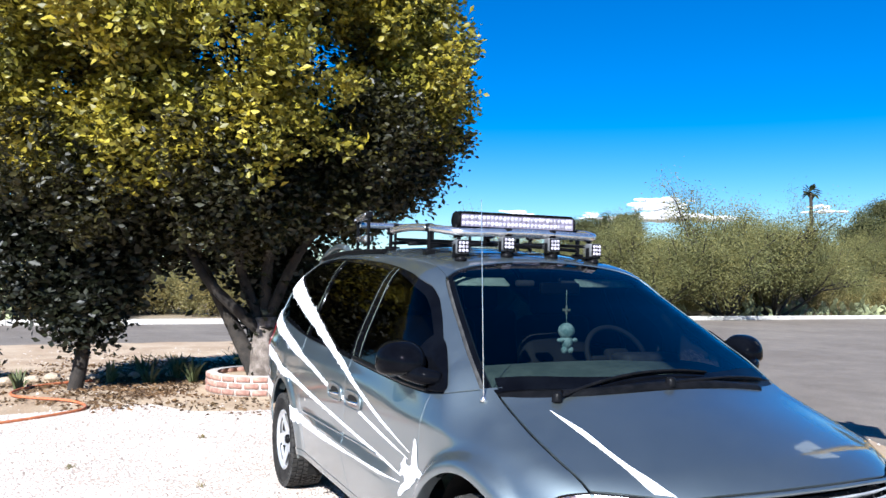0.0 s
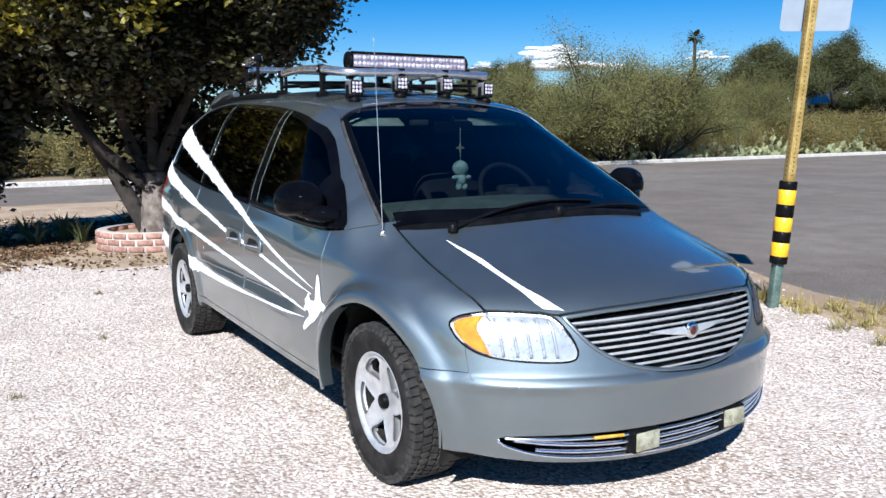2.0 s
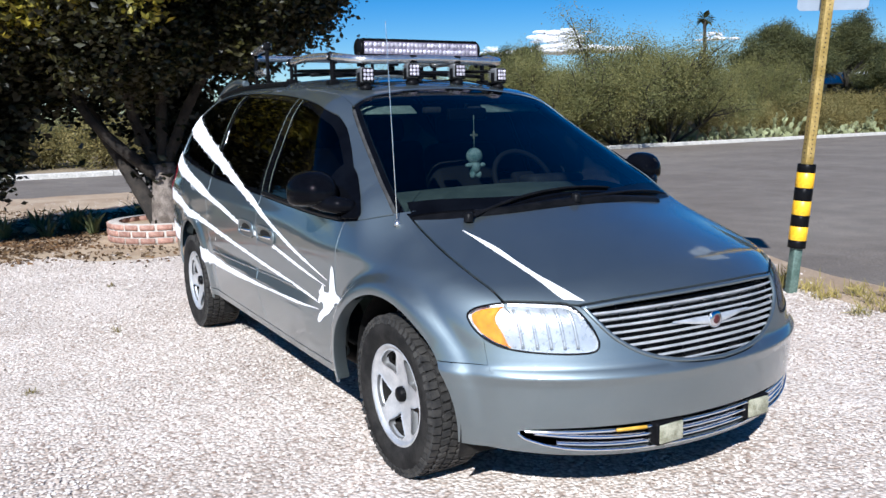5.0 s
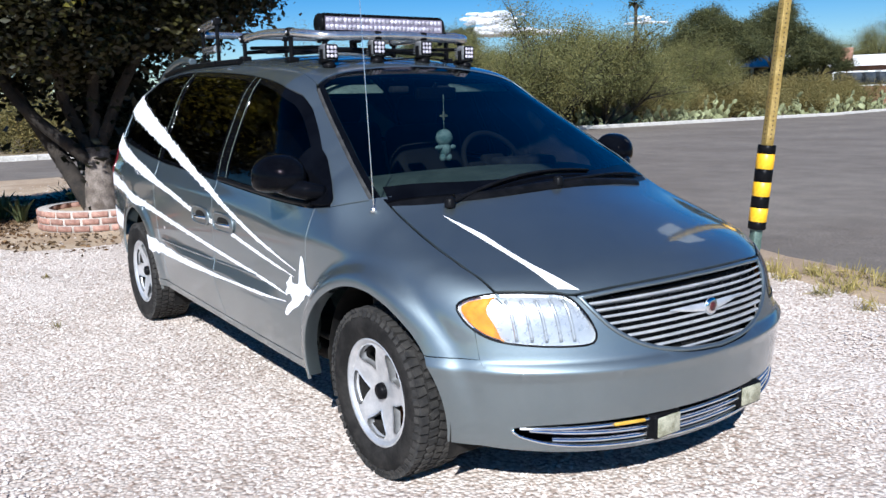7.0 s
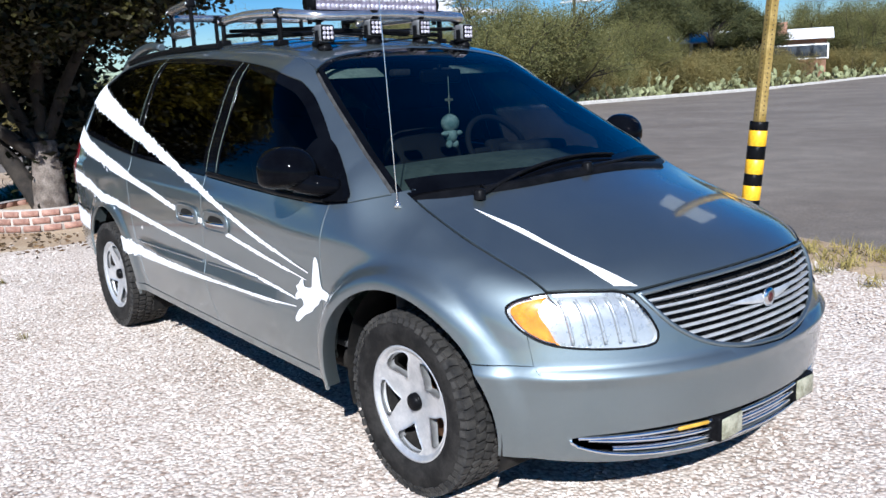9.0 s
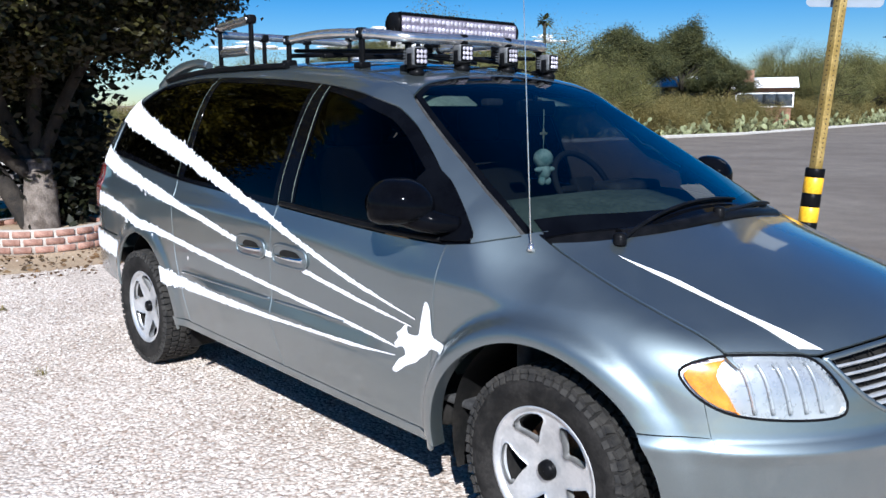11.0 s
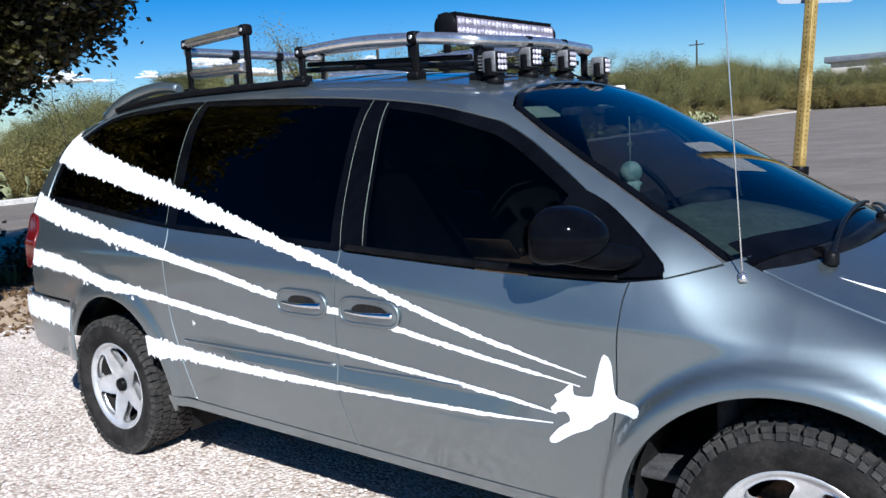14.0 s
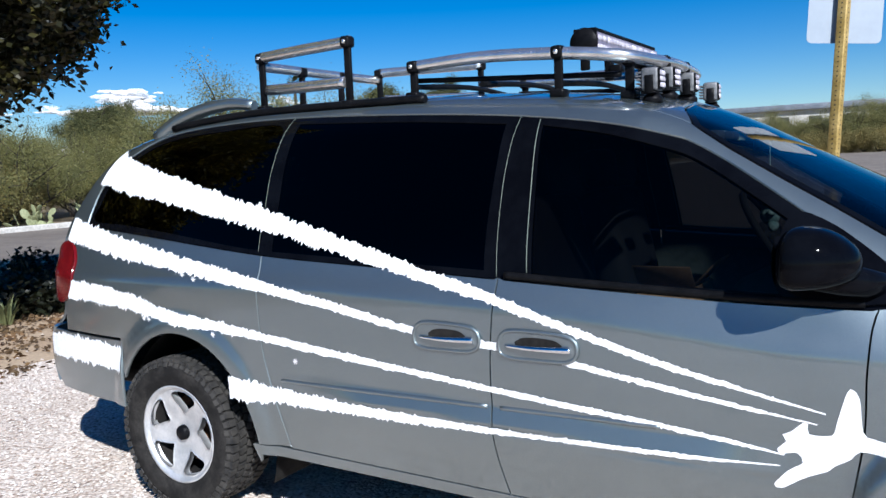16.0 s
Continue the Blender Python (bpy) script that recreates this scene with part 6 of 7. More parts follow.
def agave_first(n, size, seed):
    r = np.random.default_rng(seed)
    ob = thing("agave_clump", "clump of narrow grey-green agave blades on the dirt", "plant", (0, 0, -50), 0, "agave clumps by the tree")
    for _ in range(n):
        a, reach, L = r.uniform(0, 6.28), r.uniform(0.15, 0.9), size * r.uniform(0.6, 1.2)
        d, q = Vector((math.cos(a), math.sin(a), 0)), Vector((-math.sin(a), math.cos(a), 0))
        base, rows, bm = d * r.uniform(0, size * 0.25), [], bmesh.new()
        for t, w in ((0, 0.028), (0.4, 0.034), (0.75, 0.022), (1, 0.002)):
            c = base + d * (L * reach * t * (0.6 + 0.4 * t)) + Vector((0, 0, L * t * (1.1 - 0.3 * reach * t)))
            rows.append([bm.verts.new(c + q * w * size * 2.2), bm.verts.new(c - d * w * size * 0.9), bm.verts.new(c - q * w * size * 2.2)])
        for e, f in zip(rows, rows[1:]):
            bm.faces.new((e[0], e[1], f[1], f[0]))
            bm.faces.new((e[1], e[2], f[2], f[1]))
        part("blade", bm, AGAVE, ob)
    return ob


for at, seed in (((-8.9, 2.0), 61), ((-10.4, 3.1), 62), ((-9.6, 3.4), 63)):
    shrub = thing("low_bush", "dark low leafy shrub on the dirt", "bush", (*at, float(ground_z(*at))))
    rs = np.random.default_rng(seed)
    part("trunk", tube([(0, 0, -0.05), (0.03, 0.04, 0.3)], (0.04, 0.02), 8), BARK, shrub)
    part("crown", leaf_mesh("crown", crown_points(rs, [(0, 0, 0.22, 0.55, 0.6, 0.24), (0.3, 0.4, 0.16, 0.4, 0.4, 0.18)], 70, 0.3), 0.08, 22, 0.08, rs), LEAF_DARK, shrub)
first = [agave_first(22, 0.40, 40), agave_first(18, 0.34, 41)]
for i, (x, y) in enumerate(((-9.2, -1.3), (-9.5, -1.8), (-9.7, -0.9), (-9.0, -2.9), (-9.2, -0.75), (-10.2, -1.3), (-9.9, 0.9), (-8.9, 1.4), (-10.5, 0.2), (-10.9, -3.3), (-11.5, 1.4), (-9.6, 2.2), (-8.4, 1.6), (-9.3, 2.7), (-10.0, 2.6), (-8.7, 2.6))):
    copy_thing(first[i % 2], pose(x, y, float(ground_z(x, y)), 0, 0, i * 67)).scale = (0.72 + 0.10 * (i % 3),) * 3

# far bushes: a few shapes, repeated at different sizes and turns
def bush(name, label, category, leaf, wood, blobs, per, spread, each, size, seed, group, stems=5, height=1.5):
    r = np.random.default_rng(seed)
    ob = thing(name, label, category, (0, 0, -50), 0, group)
    ends = [(b[0] * 0.9, b[1] * 0.9, b[2] + 0.3 * b[5]) for b in blobs][:stems]
    part("trunk", merge(*[limb(None, None, (r.normal(0, 0.06), r.normal(0, 0.06), -0.1), e, 0.09 * height / 2, 0.02, 0.10 * height / 2, r) for e in ends]), wood, ob)
    part("crown", leaf_mesh("crown", crown_points(r, blobs, per, 0.35), spread, each, size, r), leaf, ob)
    return ob


def branching(name, label, category, leaf, wood, group, seed, height, stems, tilt, levels=2, kids=4, clump=0.20, per=46, size=0.062, trunk=0.0, squash=1.0):
    """A tree grown from forking branches, with leaf clumps round the twig ends and gaps between them."""
    r = np.random.default_rng(seed)
    ob = thing(name, label, category, (0, 0, -50), 0, group)
    wood_parts, tips = [], []

    def grow(a, d, length, rad, level):
        b = a + d * length
        mid = (a + b) / 2 + r.normal(0, 0.07 * length, 3)
        wood_parts.append(tube([a, mid, b], (rad, rad * 0.55), 6 if level else 4, step=0.35 * max(length, 0.4)))
        if level == 0:
            tips.extend(a + (b - a) * t + r.normal(0, clump * 0.5, 3) for t in (0.35, 0.7, 1.0))
            return
        if level == 1:
            tips.append(b + r.normal(0, clump * 0.5, 3))
        for k in range(kids):
            t = r.uniform(0.45, 1.0) if k else 1.0
            turn = d + r.normal(0, 0.55, 3) * (1, 1, 0.7) + np.array((0, 0, 0.12))
            turn /= np.linalg.norm(turn)
            grow(a + (b - a) * t, turn * (1, 1, squash), length * r.uniform(0.5, 0.75), rad * 0.5, level - 1)

    base = np.zeros(3)
    if trunk:
        wood_parts.append(tube([(0, 0, -0.2), (0.08, 0.05, trunk * 0.5), (0, 0, trunk)], (0.055 * height * 0.45, 0.03 * height * 0.45), 8, step=0.5))
        base = np.array((0, 0, trunk))
    for k in range(stems):
        a, lean = 6.283 * (k + r.uniform(-0.3, 0.3)) / stems, r.uniform(*tilt)
        d = np.array((math.cos(a) * math.sin(lean), math.sin(a) * math.sin(lean), math.cos(lean)))
        start = base * (1, 1, r.uniform(0.5, 1.0)) if trunk else r.normal(0, 0.10, 3) * (1, 1, 0) + np.array((0, 0, -0.1))
        grow(start, d, (height - trunk) * r.uniform(0.42, 0.55), 0.016 * height, levels)
    part("trunk", wood_parts.pop(0), wood, ob)
    part("branch_work", merge(*wood_parts), wood, ob, kind="stuff")
    part("crown", leaf_mesh("crown", np.array(tips), clump, per, size, r), leaf, ob)
    return ob


mesq = [branching("mesquite", "sprawling grey-green mesquite beyond the street", "tree", LEAF_MESQ, BARK, "mesquite trees beyond the street", 21 + k, 3.7, 9, (0.2, 1.05), 2, 4, 0.23, 140, 0.045) for k in range(3)]
brush = [bush("brush", "low dry yellow-green desert bush", "bush", LEAF_BRUSH, BARK, [(0, 0, 0.8, 1.1, 1.1, 0.8), (0.8, 0.3, 0.6, 0.8, 0.8, 0.6), (-0.6, -0.5, 0.7, 0.8, 0.8, 0.7)], 110, 0.12, 28, 0.060, 31 + k, "desert bushes", 3, 0.8) for k in range(2)]
pine = branching("pine_tree", "tall dark pine with a rounded open crown", "tree", LEAF_PINE, BARK, "pines beyond the street", 57, 8.0, 12, (0.2, 1.05), 2, 4, 0.27, 120, 0.10, 3.8, 0.75)


def plant(ob, x, y, scale, turn):
    o = copy_thing(ob, pose(x, y, float(ground_z(x, y)), 0, 0, turn))
    o.scale = (scale, scale, scale * random.uniform(0.85, 1.1))
    return o


def drop(ob):
    for o in (*ob.children_recursive, ob):
        bpy.data.objects.remove(o)


rnd = random.Random(5)


def view_gap(x, y):
    """The low stretch of brush in front of the far houses."""
    way, far = math.degrees(math.atan2(1 - x, y + 2.8)), math.hypot(1 - x, y + 2.8)
    return 24.0 < way < 35.5 and far < 88


for k in range(56):
    y = -18 + k * 2.3 + rnd.uniform(-0.9, 0.9)
    near = 0.60 if y < 13 else 0.90 if y < 20 else 1.25 if y < 50 else 1.45
    x = KERB_X - 4.8 - rnd.uniform(0, 3.5) - 1.5 * (y + 70) / 130
    if view_gap(x, y):
        continue
    plant(mesq[k % 3], x, y, near * rnd.uniform(0.8, 1.15), rnd.uniform(0, 360))
for k in range(36):
    x, y = KERB_X - 14 - rnd.uniform(0, 22), -20 + k * 4.0 + rnd.uniform(-2, 2)
    if view_gap(x, y):
        continue
    plant(mesq[k % 3], x, y, rnd.uniform(0.9, 1.3) * (0.62 if y < 27 else 1), rnd.uniform(0, 360))
for k in range(190):
    y = rnd.uniform(-24, 110)
    plant(brush[k % 2], KERB_X - 3.0 - abs(rnd.gauss(0, 1)) * 8 - 1.5 * (y + 70) / 130, y, rnd.uniform(0.6, 1.5), rnd.uniform(0, 360))
for k in range(46):
    a = radians(21.5 + 15 * rnd.random())
    d = 26.0 / math.sin(a) + rnd.uniform(5, 13)
    plant(brush[k % 2], 1 - d * math.sin(a), -2.8 + d * math.cos(a), rnd.uniform(0.9, 1.25), rnd.uniform(0, 360))
for k in range(44):
    plant(mesq[k % 3], -40 + k * 2.0, 118 + rnd.uniform(0, 12), rnd.uniform(1.2, 1.9), rnd.uniform(0, 360))
for k in range(46):
    plant(brush[k % 2], -30 + k * 1.7, 113 + rnd.uniform(0, 4), rnd.uniform(1.5, 2.7), rnd.uniform(0, 360))
for k in range(40):
    a, d = radians(-2 + k * 1.7), rnd.uniform(135, 190)
    plant(mesq[k % 3], 1 - d * math.sin(a), d * math.cos(a), rnd.uniform(1.3, 2.0), rnd.uniform(0, 360))
plant(mesq[0], -25.8, 24.4, 1.70, 40)
plant(mesq[1], -26.6, 21.0, 1.38, 200)
plant(mesq[2], -27.0, 28.4, 1.42, 90)
plant(mesq[1], -34.1, 69.0, 1.5, 70)
for x, y, s in ((-47.5, 32, 0.80), (-34.2, 46.2, 0.98), (-33.2, 47.6, 0.80), (-32.0, 50.6, 0.86), (-29.4, 51.6, 0.74), (-70, 52, 0.85), (-58, 92, 1.0)):
    plant(pine, x, y, s, rnd.uniform(0, 360))
for o in (*mesq, *brush, pine, *first):
    drop(o)
palm = thing("palm_tree", "tall thin fan palm far beyond the street", "palm", (-77, 87, float(ground_z(-77, 87))))
part("trunk", tube([(0, 0, 0), (0.1, 0, 5), (0, 0, 11)], (0.28, 0.2), 8, step=1.0), BARK, palm)
for k in range(22):
    a, e = k * 2.4, -0.6 + 1.9 * (k % 7) / 7
    tip = Vector((math.cos(a) * math.cos(e), math.sin(a) * math.cos(e), math.sin(e))) * 1.5
    q = Vector((-math.sin(a), math.cos(a), 0)) * 0.42
    bm = bmesh.new()
    v = [bm.verts.new(Vector((0, 0, 11)) + c) for c in (tip * 0.1, tip * 0.6 + q, tip + Vector((0, 0, -0.25)), tip * 0.6 - q)]
    bm.faces.new(v)
    part("frond", bm, LEAF_PINE, palm)

# prickly pear along the kerb
pad_bm = bmesh.new()
bmesh.ops.create_icosphere(pad_bm, subdivisions=2, radius=1.0)
for f in pad_bm.faces:
    f.smooth = True
pad_me = bpy.data.meshes.new("pad")
pad_bm.to_mesh(pad_me)
pad_bm.free()
pad_me.materials.append(PAD)


def pear(at, seed, n):
    r = random.Random(seed)
    ob = thing("prickly_pear", "pale green prickly pear cactus beside the kerb", "cactus", (*at, float(ground_z(*at))), r.uniform(0, 360), "prickly pears by the kerb")
    tips = [(Vector((r.uniform(-0.6, 0.6), r.uniform(-0.9, 0.9), 0)), 0) for _ in range(n // 4)]
    for i in range(n):
        base, lvl = tips[i] if i < n // 4 else tips[r.randrange(len(tips))]
        a, up = r.uniform(0, 6.28), r.uniform(0.35, 1.0)
        d = Vector((math.cos(a) * (1 - up * 0.7), math.sin(a) * (1 - up * 0.7), up)).normalized()
        s = r.uniform(0.13, 0.20) * (1.2 if at[1] > 28 else 1.0)
        o = new("pad", pad_me)
        o.parent = ob
        o.matrix_basis = Matrix.Translation(base + d * s * 0.9) @ d.to_track_quat("Z", "Y").to_matrix().to_4x4() @ Matrix.Rotation(r.uniform(0, 3), 4, "Z") @ Matrix.Diagonal((s * 0.72, s * 0.16, s, 1))
        if lvl < 4:
            tips.append((base + d * s * 1.75, lvl + 1))


for k in range(34):
    y = 9 + k * 2.1 + rnd.uniform(-0.8, 0.8)
    pear((KERB_X - 1.5 * (y + 70) / 130 - 1.3 - rnd.uniform(0, 1.3), y), 70 + k, 44 if y > 28 else 26)
pear((-25.3, -4.5), 7, 34)

# brown leaf litter, added to darken and warm the tree's shade
LITTER = leaf_material("brown_leaf_litter", (0.055, 0.031, 0.016), (0.204, 0.126, 0.063), 0.8)
r = np.random.default_rng(17)
pts = np.column_stack((-9.6 + r.normal(0, 1.5, 700), 0.2 + r.normal(0, 1.7, 700)))
pts = pts[inside(dirt_poly, pts) & (np.hypot(pts[:, 0] - TREE[0], pts[:, 1] - TREE[1]) > 0.95)]
litter = leaf_mesh("leaf_litter", np.column_stack((pts, ground_z(*pts.T) + 0.012)), np.array((0.14, 0.14, 0.004)), 26, 0.055, r, flat=0.15)
tagged(part("leaf_litter", litter, LITTER, None), "dry brown leaves under the tree, added to darken its shade", "leaf litter", kind="stuff")


# dry grass tufts
def tufts(name, pts, size, mat, label):
    r = np.random.default_rng(9)
    base = np.column_stack((pts, ground_z(pts[:, 0], pts[:, 1]) + size * 0.3))
    me = leaf_mesh(name, base, np.array((size * 0.4, size * 0.4, size * 0.25)), 60, size, r, flat=3.0, aspect=0.06)
    return tagged(part(name, me, mat, None), label, "grass", kind="stuff")


DRY = leaf_material("dry_grass_blades", (0.19, 0.165, 0.05), (0.42, 0.35, 0.13), 0.8)
r = np.random.default_rng(12)
tufts("dry_grass", np.column_stack((r.uniform(-3.2, 0.6, 60), 3.05 + r.normal(0, 0.25, 60))), 0.10, DRY, "dry yellow grass tufts by the sign post")
tufts("weeds", np.array([(-3.17, -1.46), (-2.0, -2.1), (-4.1, -2.3), (-1.2, -3.0), (-5.0, -1.2), (-2.9, -3.4)]), 0.05, LEAF_BRUSH, "small green weeds in the gravel")

# ---- street things ----
post = thing("sign_post", "leaning square steel sign post with yellow and black bands", "sign post")
post.matrix_basis = pose(-0.978, 2.879, 0.10) @ Matrix.Rotation(radians(4.45), 4, Vector((-0.66, 0.75, 0))) @ Matrix.Rotation(radians(-20), 4, "Z")
GOLD = surface("ochre_painted_steel", (0.314, 0.212, 0.055), (0.455, 0.322, 0.110), 8, 0.5, 0.3)
GREEN = surface("weathered_green_steel", (0.079, 0.133, 0.110), (0.157, 0.220, 0.188), 9, 0.55, 0.4)
YELLOW = surface("yellow_band", (0.80, 0.42, 0.01), (0.90, 0.52, 0.02), 12, 0.4)
HOLE = surface("dark_hole", (0.02, 0.017, 0.012), (0.035, 0.03, 0.02), 20, 0.9)
part("lower_post", box_bm((0.066, 0.066, 0.56), (0, 0, 0.20), 0.006, 2), GREEN, post, "green galvanised lower post")
part("upper_post", box_bm((0.062, 0.062, 2.30), (0, 0, 1.57), 0.005, 2), GOLD, post, "ochre upper post")
for i in range(50):
    part("hole", box_bm((0.0635, 0.012, 0.012), (0.0, 0, 1.02 + i * 0.032), 0.002, 1), HOLE, post)
    part("hole", box_bm((0.012, 0.0635, 0.012), (0, 0.0, 1.02 + i * 0.032), 0.002, 1), HOLE, post)
band_z = 0.365
for i, tall in enumerate((0.056, 0.102, 0.083, 0.104, 0.094, 0.109, 0.062)):
    band = part("band", lathe([(0.060, 0.0), (0.063, 0.003), (0.063, tall - 0.003), (0.060, tall)], 24, "z"), TRIM if i % 2 == 0 else YELLOW, post, "black reflective band" if i % 2 == 0 else "yellow reflective band")
    band.location = (0, 0, band_z)
    band_z += tall
SIGN = surface("aluminium_sign_back", (0.25, 0.29, 0.34), (0.28, 0.32, 0.37), 2, 0.5, 0.0, grain=0.03, relief=0.02)
sign_poly = np.array([(cx + 0.035 * math.cos(a), cz + 0.035 * math.sin(a)) for cx, cz, a0 in ((0.20, 0.525, 0), (-0.20, 0.525, 1), (-0.20, 0.035, 2), (0.20, 0.035, 3)) for a in np.radians(np.linspace(0, 90, 7) + 90 * a0)])
v2, f = fill(sign_poly, (), 0.1)
n = len(v2)
v = [(a, 0, b) for a, b in v2] + [(a, 0.003, b) for a, b in v2]
ff = [tuple(t) for t in f] + [tuple(n + t[::-1]) for t in f] + [(i, (i + 1) % len(sign_poly), n + (i + 1) % len(sign_poly), n + i) for i in range(len(sign_poly))]
plate = part("sign_plate", mesh_of("sign_plate", v, ff, False), SIGN, post, "plain grey back of a street sign")
plate.matrix_basis = Matrix.Translation((0.0, 0.034, 2.045)) @ Matrix.Rotation(radians(40), 4, "Z") @ Matrix.Translation((0, 0.012, 0))

hydrant = thing("fire_hydrant", "yellow fire hydrant beside the kerb", "hydrant", (KERB_X - 2.4, 108, float(ground_z(-25, 108))))
part("barrel", lathe([(0.16, 0.0), (0.16, 0.05), (0.11, 0.07), (0.11, 0.55), (0.14, 0.57), (0.14, 0.62), (0.11, 0.68), (0.05, 0.74), (0.03, 0.80), (0.001, 0.81)], 20, "z"), YELLOW, hydrant)
part("outlet", tube([(0, -0.2, 0.45), (0, 0.2, 0.45)], 0.055, 12, step=0.3), YELLOW, hydrant)
part("outlet", tube([(0, 0, 0.42), (0.2, 0, 0.42)], 0.07, 12, step=0.3), YELLOW, hydrant)

# hose on the ground
hose = thing("garden_hose", "orange-brown hose lying on dirt and gravel", "hose", (0, 0, LEVEL))
HOSE = surface("orange_hose", (0.36, 0.10, 0.04), (0.50, 0.17, 0.07), 20, 0.6)
part("hose_line", tube([(-6.0, -3.6, 0.02), (-6.3, -3.0, 0.02), (-6.7, -2.45, 0.02), (-7.1, -2.15, 0.02), (-7.7, -2.3, 0.02), (-8.3, -2.9, 0.02), (-8.9, -2.9, 0.02), (-9.4, -2.5, 0.02), (-9.6, -2.0, 0.02)], 0.016, 8), HOSE, hose)
ROCK = surface("tan_rock", (0.330, 0.251, 0.173), (0.471, 0.377, 0.283), 5, 0.95, relief=0.6, per_object=0.15)
rr = random.Random(2)
for k in range(24):
    y = -5.5 + k * 0.27
    bm = bmesh.new()
    bmesh.ops.create_icosphere(bm, subdivisions=2, radius=1.0)
    for v in bm.verts:
        v.co *= 1 + 0.25 * noise.noise(v.co * 1.6 + Vector((k * 3.1, 0, 0)))
    rock = tagged(part("border_rock", bm, ROCK, None), "small tan border rock on the dirt", "rock", "border rocks")
    s = rr.uniform(0.05, 0.10)
    rock.matrix_basis = Matrix.Translation((-9.75 + 0.25 * math.sin(y) + rr.uniform(-0.1, 0.1), y, LEVEL + s * 0.35)) @ Matrix.Diagonal((s * rr.uniform(0.8, 1.3), s * rr.uniform(0.8, 1.4), s * 0.7, 1))

# far houses
STUCCO = surface("pale_stucco", (0.518, 0.487, 0.447), (0.612, 0.589, 0.549), 1.5, 0.9)
ROSE = surface("rose_brick_wall", (0.267, 0.133, 0.086), (0.361, 0.196, 0.133), 3, 0.9)
WHITE_ROOF = surface("white_roof_coating", (0.74, 0.74, 0.73), (0.86, 0.86, 0.85), 1.2, 0.7)
DARK_PANE = surface("dark_window", (0.03, 0.035, 0.04), (0.06, 0.065, 0.07), 2, 0.1, relief=0)


def house(at, turn, size, wall, roof, label):
    L, W, H = size
    ob = thing("house", label, "house", (*at, float(ground_z(*at))), turn)
    part("wall", box_bm((L, W, H + 1.5), (0, 0, H / 2 - 1.05)), wall, ob)
    bm = bmesh.new()
    lo = [bm.verts.new((a * (L / 2 + 0.5), b * (W / 2 + 0.5), H - 0.3)) for a, b in ((-1, -1), (1, -1), (1, 1), (-1, 1))]
    hi = [bm.verts.new((a * (L / 2 + 0.45), b * 0.05, H + 0.55)) for a, b in ((-1, -1), (1, -1), (1, 1), (-1, 1))]
    bm.faces.new(lo[::-1])
    bm.faces.new(hi)
    for i in range(4):
        bm.faces.new((lo[i], lo[(i + 1) % 4], hi[(i + 1) % 4], hi[i]))
    part("roof", bm, roof, ob)
    part("chimney", box_bm((1.1, 0.8, 1.5), (-L * 0.36, -W * 0.3, H + 0.3), 0.02), wall, ob)
    for x in np.linspace(-L * 0.36, L * 0.36, 4):
        w = part("window", box_bm((1.4, 0.10, 1.1), (x, -W / 2 - 0.02, 1.5), 0.01), WHITE_ROOF, ob)
        part("pane", box_bm((1.2, 0.12, 0.9), (x, -W / 2 - 0.03, 1.5), 0.01), DARK_PANE, w)
    return ob


house((-30.4, 59.8), 27, (3.8, 4, 2.7), ROSE, WHITE_ROOF, "low rose-brick house with a white roof")
house((-34.6, 54.8), 31, (6.0, 5, 2.3), STUCCO, WHITE_ROOF, "low pale stucco house with a white roof")
house((-78, 55.5), 70, (6, 7, 2.2), STUCCO, WHITE_ROOF, "low pale stucco house with a white roof")
# long low building with a grey roof on the rise beyond the street
hall = thing("far_building", "long low building with a grey metal roof", "building", (-17, 172, float(ground_z(-17, 172))), 4)
GREY_ROOF = surface("grey_metal_roof", (0.16, 0.18, 0.21), (0.22, 0.24, 0.27), 0.5, 0.5, 0.3)
part("wall", box_bm((36, 10, 8.6), (0, 0, 3.3)), STUCCO, hall)
part("roof", box_bm((38, 12, 1.1), (0, 0, 8.1), 0.1), GREY_ROOF, hall, "grey metal roof")
for x in np.linspace(-14, 14, 6):
    part("window", box_bm((2.2, 0.12, 1.5), (x, -5.03, 5.6), 0.01), DARK_PANE, hall)
util = thing("utility_pole", "wooden utility pole with a crossarm", "utility pole", (-42, 116, float(ground_z(-42, 116))))
part("pole", tube([(0, 0, -0.3), (0, 0, 9)], (0.16, 0.11), 10, step=2), BARK, util)
part("crossarm", box_bm((2.2, 0.12, 0.14), (0, 0, 8.4), 0.01), BARK, util)

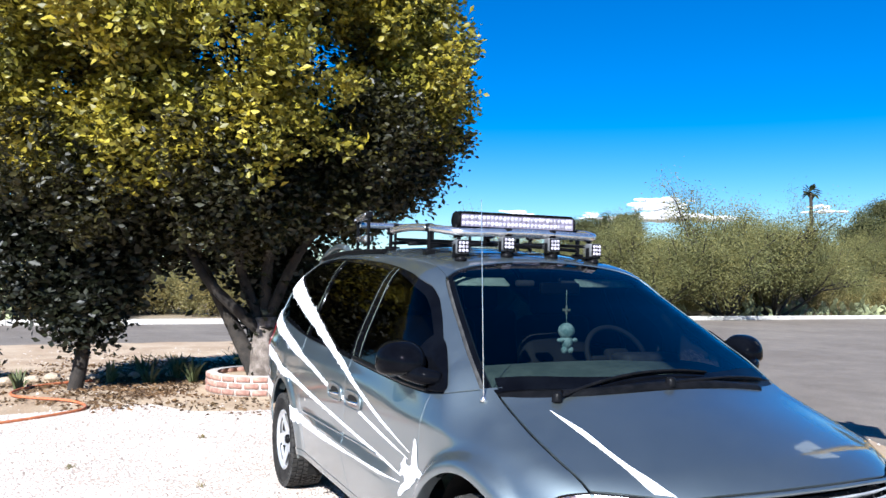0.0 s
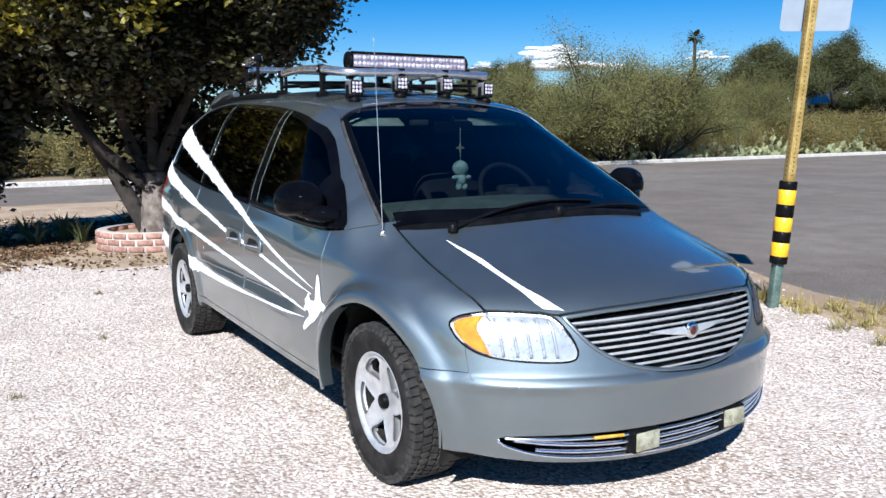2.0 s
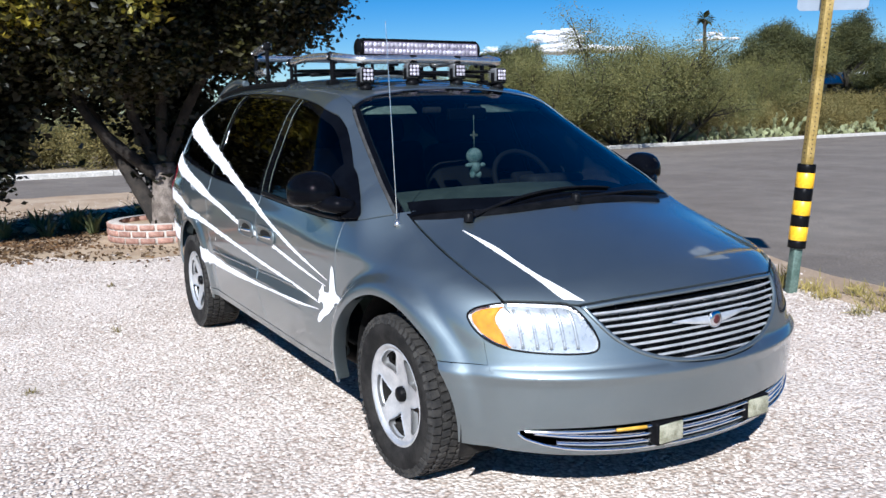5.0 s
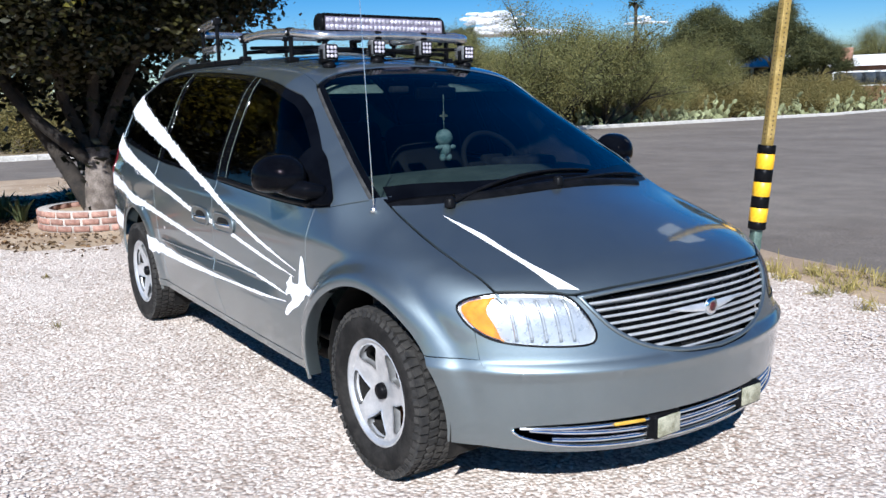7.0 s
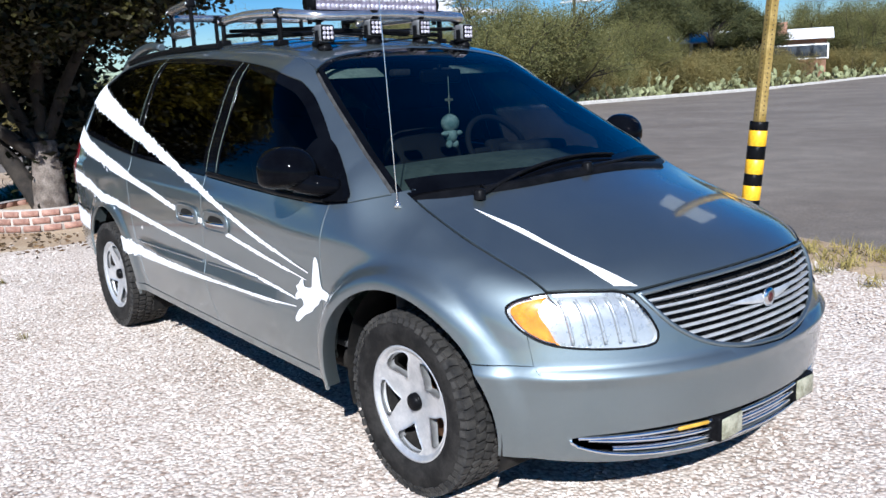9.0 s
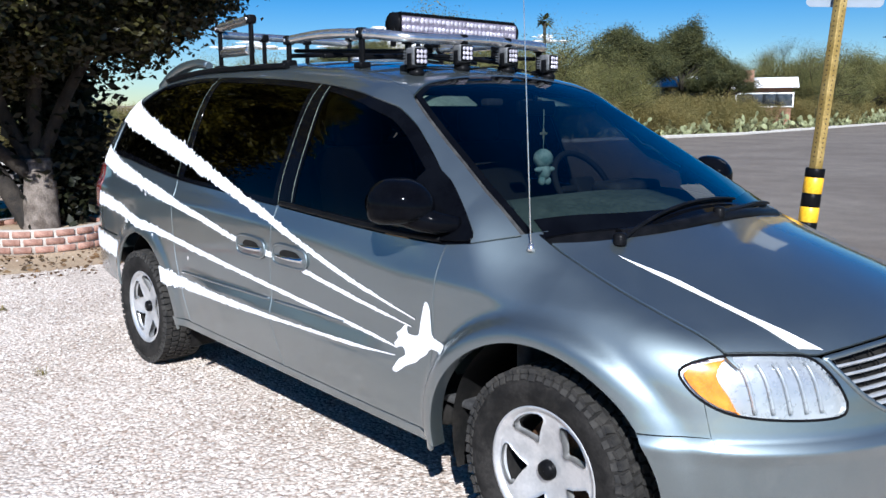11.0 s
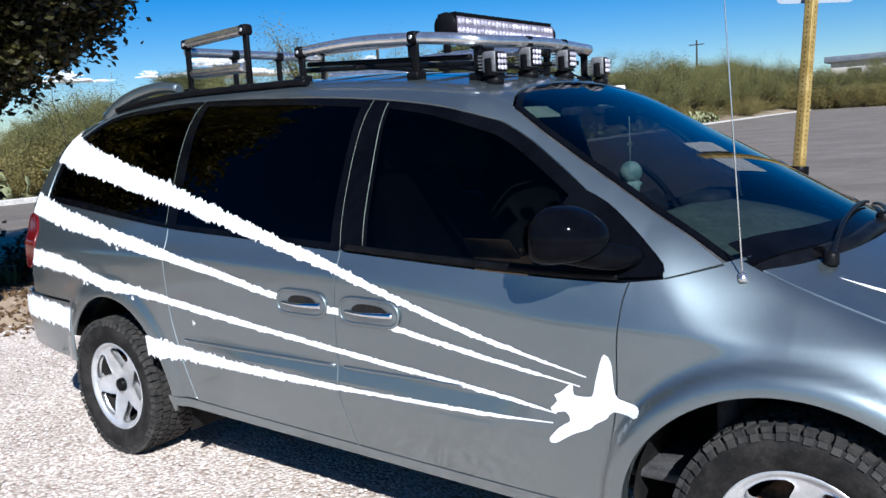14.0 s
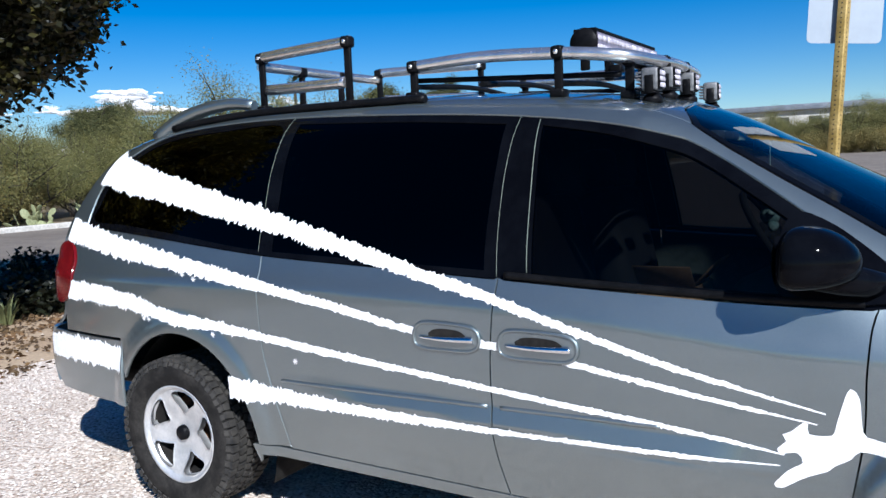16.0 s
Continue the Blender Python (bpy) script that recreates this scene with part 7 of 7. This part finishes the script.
# clouds far off: heaps of soft white lumps
CLOUD, cloud_nt, cloud_b = material("cloud_white", 1.0)
cloud_b.inputs["Base Color"].default_value = (0.93, 0.94, 0.96, 1)
nt_clear, nt_mix = cloud_nt.nodes.new("ShaderNodeBsdfTransparent"), cloud_nt.nodes.new("ShaderNodeMixShader")
cloud_nt.links.new(ramp(cloud_nt, noise_node(cloud_nt, 0.05).outputs[0], ((0.35, (0.25,) * 3), (0.65, (0.8,) * 3))).outputs[0], nt_mix.inputs[0])
cloud_nt.links.new(cloud_b.outputs[0], nt_mix.inputs[1])
cloud_nt.links.new(nt_clear.outputs[0], nt_mix.inputs[2])
cloud_nt.links.new(nt_mix.outputs[0], cloud_nt.nodes["Material Output"].inputs[0])


def cloud(way, far, length, height, seed, n=120):
    r = random.Random(seed)
    d = Vector(way).normalized()
    ob = thing("cloud", "small white fair-weather cloud low in the sky", "cloud", tuple(d * far), math.degrees(math.atan2(d.y, d.x)), kind="structure")
    bm = bmesh.new()
    for _ in range(n):
        if r.random() < 0.62:
            t, h = r.gauss(0, 0.40), r.random() * 0.30
            h *= max(0.2, 1.2 - abs(t) * 1.4)
        else:
            t, h = r.gauss(0.12, 0.20), r.uniform(0.45, 0.95)
        s = height * r.uniform(0.04, 0.10) * (1.3 - 0.7 * h)
        m = Matrix.Translation((r.gauss(0, length * 0.1), t * length, h * height * 0.68)) @ Matrix.Diagonal((s * 2, s * 4.2, s * 0.85, 1))
        bmesh.ops.create_icosphere(bm, subdivisions=2, radius=1.0, matrix=m)
    for v in bm.verts:
        v.co += Vector(noise.noise_vector(v.co * (7 / height))) * height * 0.03
    for f in bm.faces:
        f.smooth = True
    part("cloud_mass", bm, CLOUD, ob)


def az(degrees, el):
    return (-math.sin(radians(degrees)), math.cos(radians(degrees)), math.tan(radians(el)))


cloud(az(50.7, 4.35), 2500, 150, 92, 3, 230)
cloud(az(60.5, 4.3), 2600, 100, 45, 4, 110)
cloud(az(41.0, 4.7), 2700, 70, 34, 5, 50)
cloud(az(55.5, 4.4), 2900, 60, 34, 6, 40)
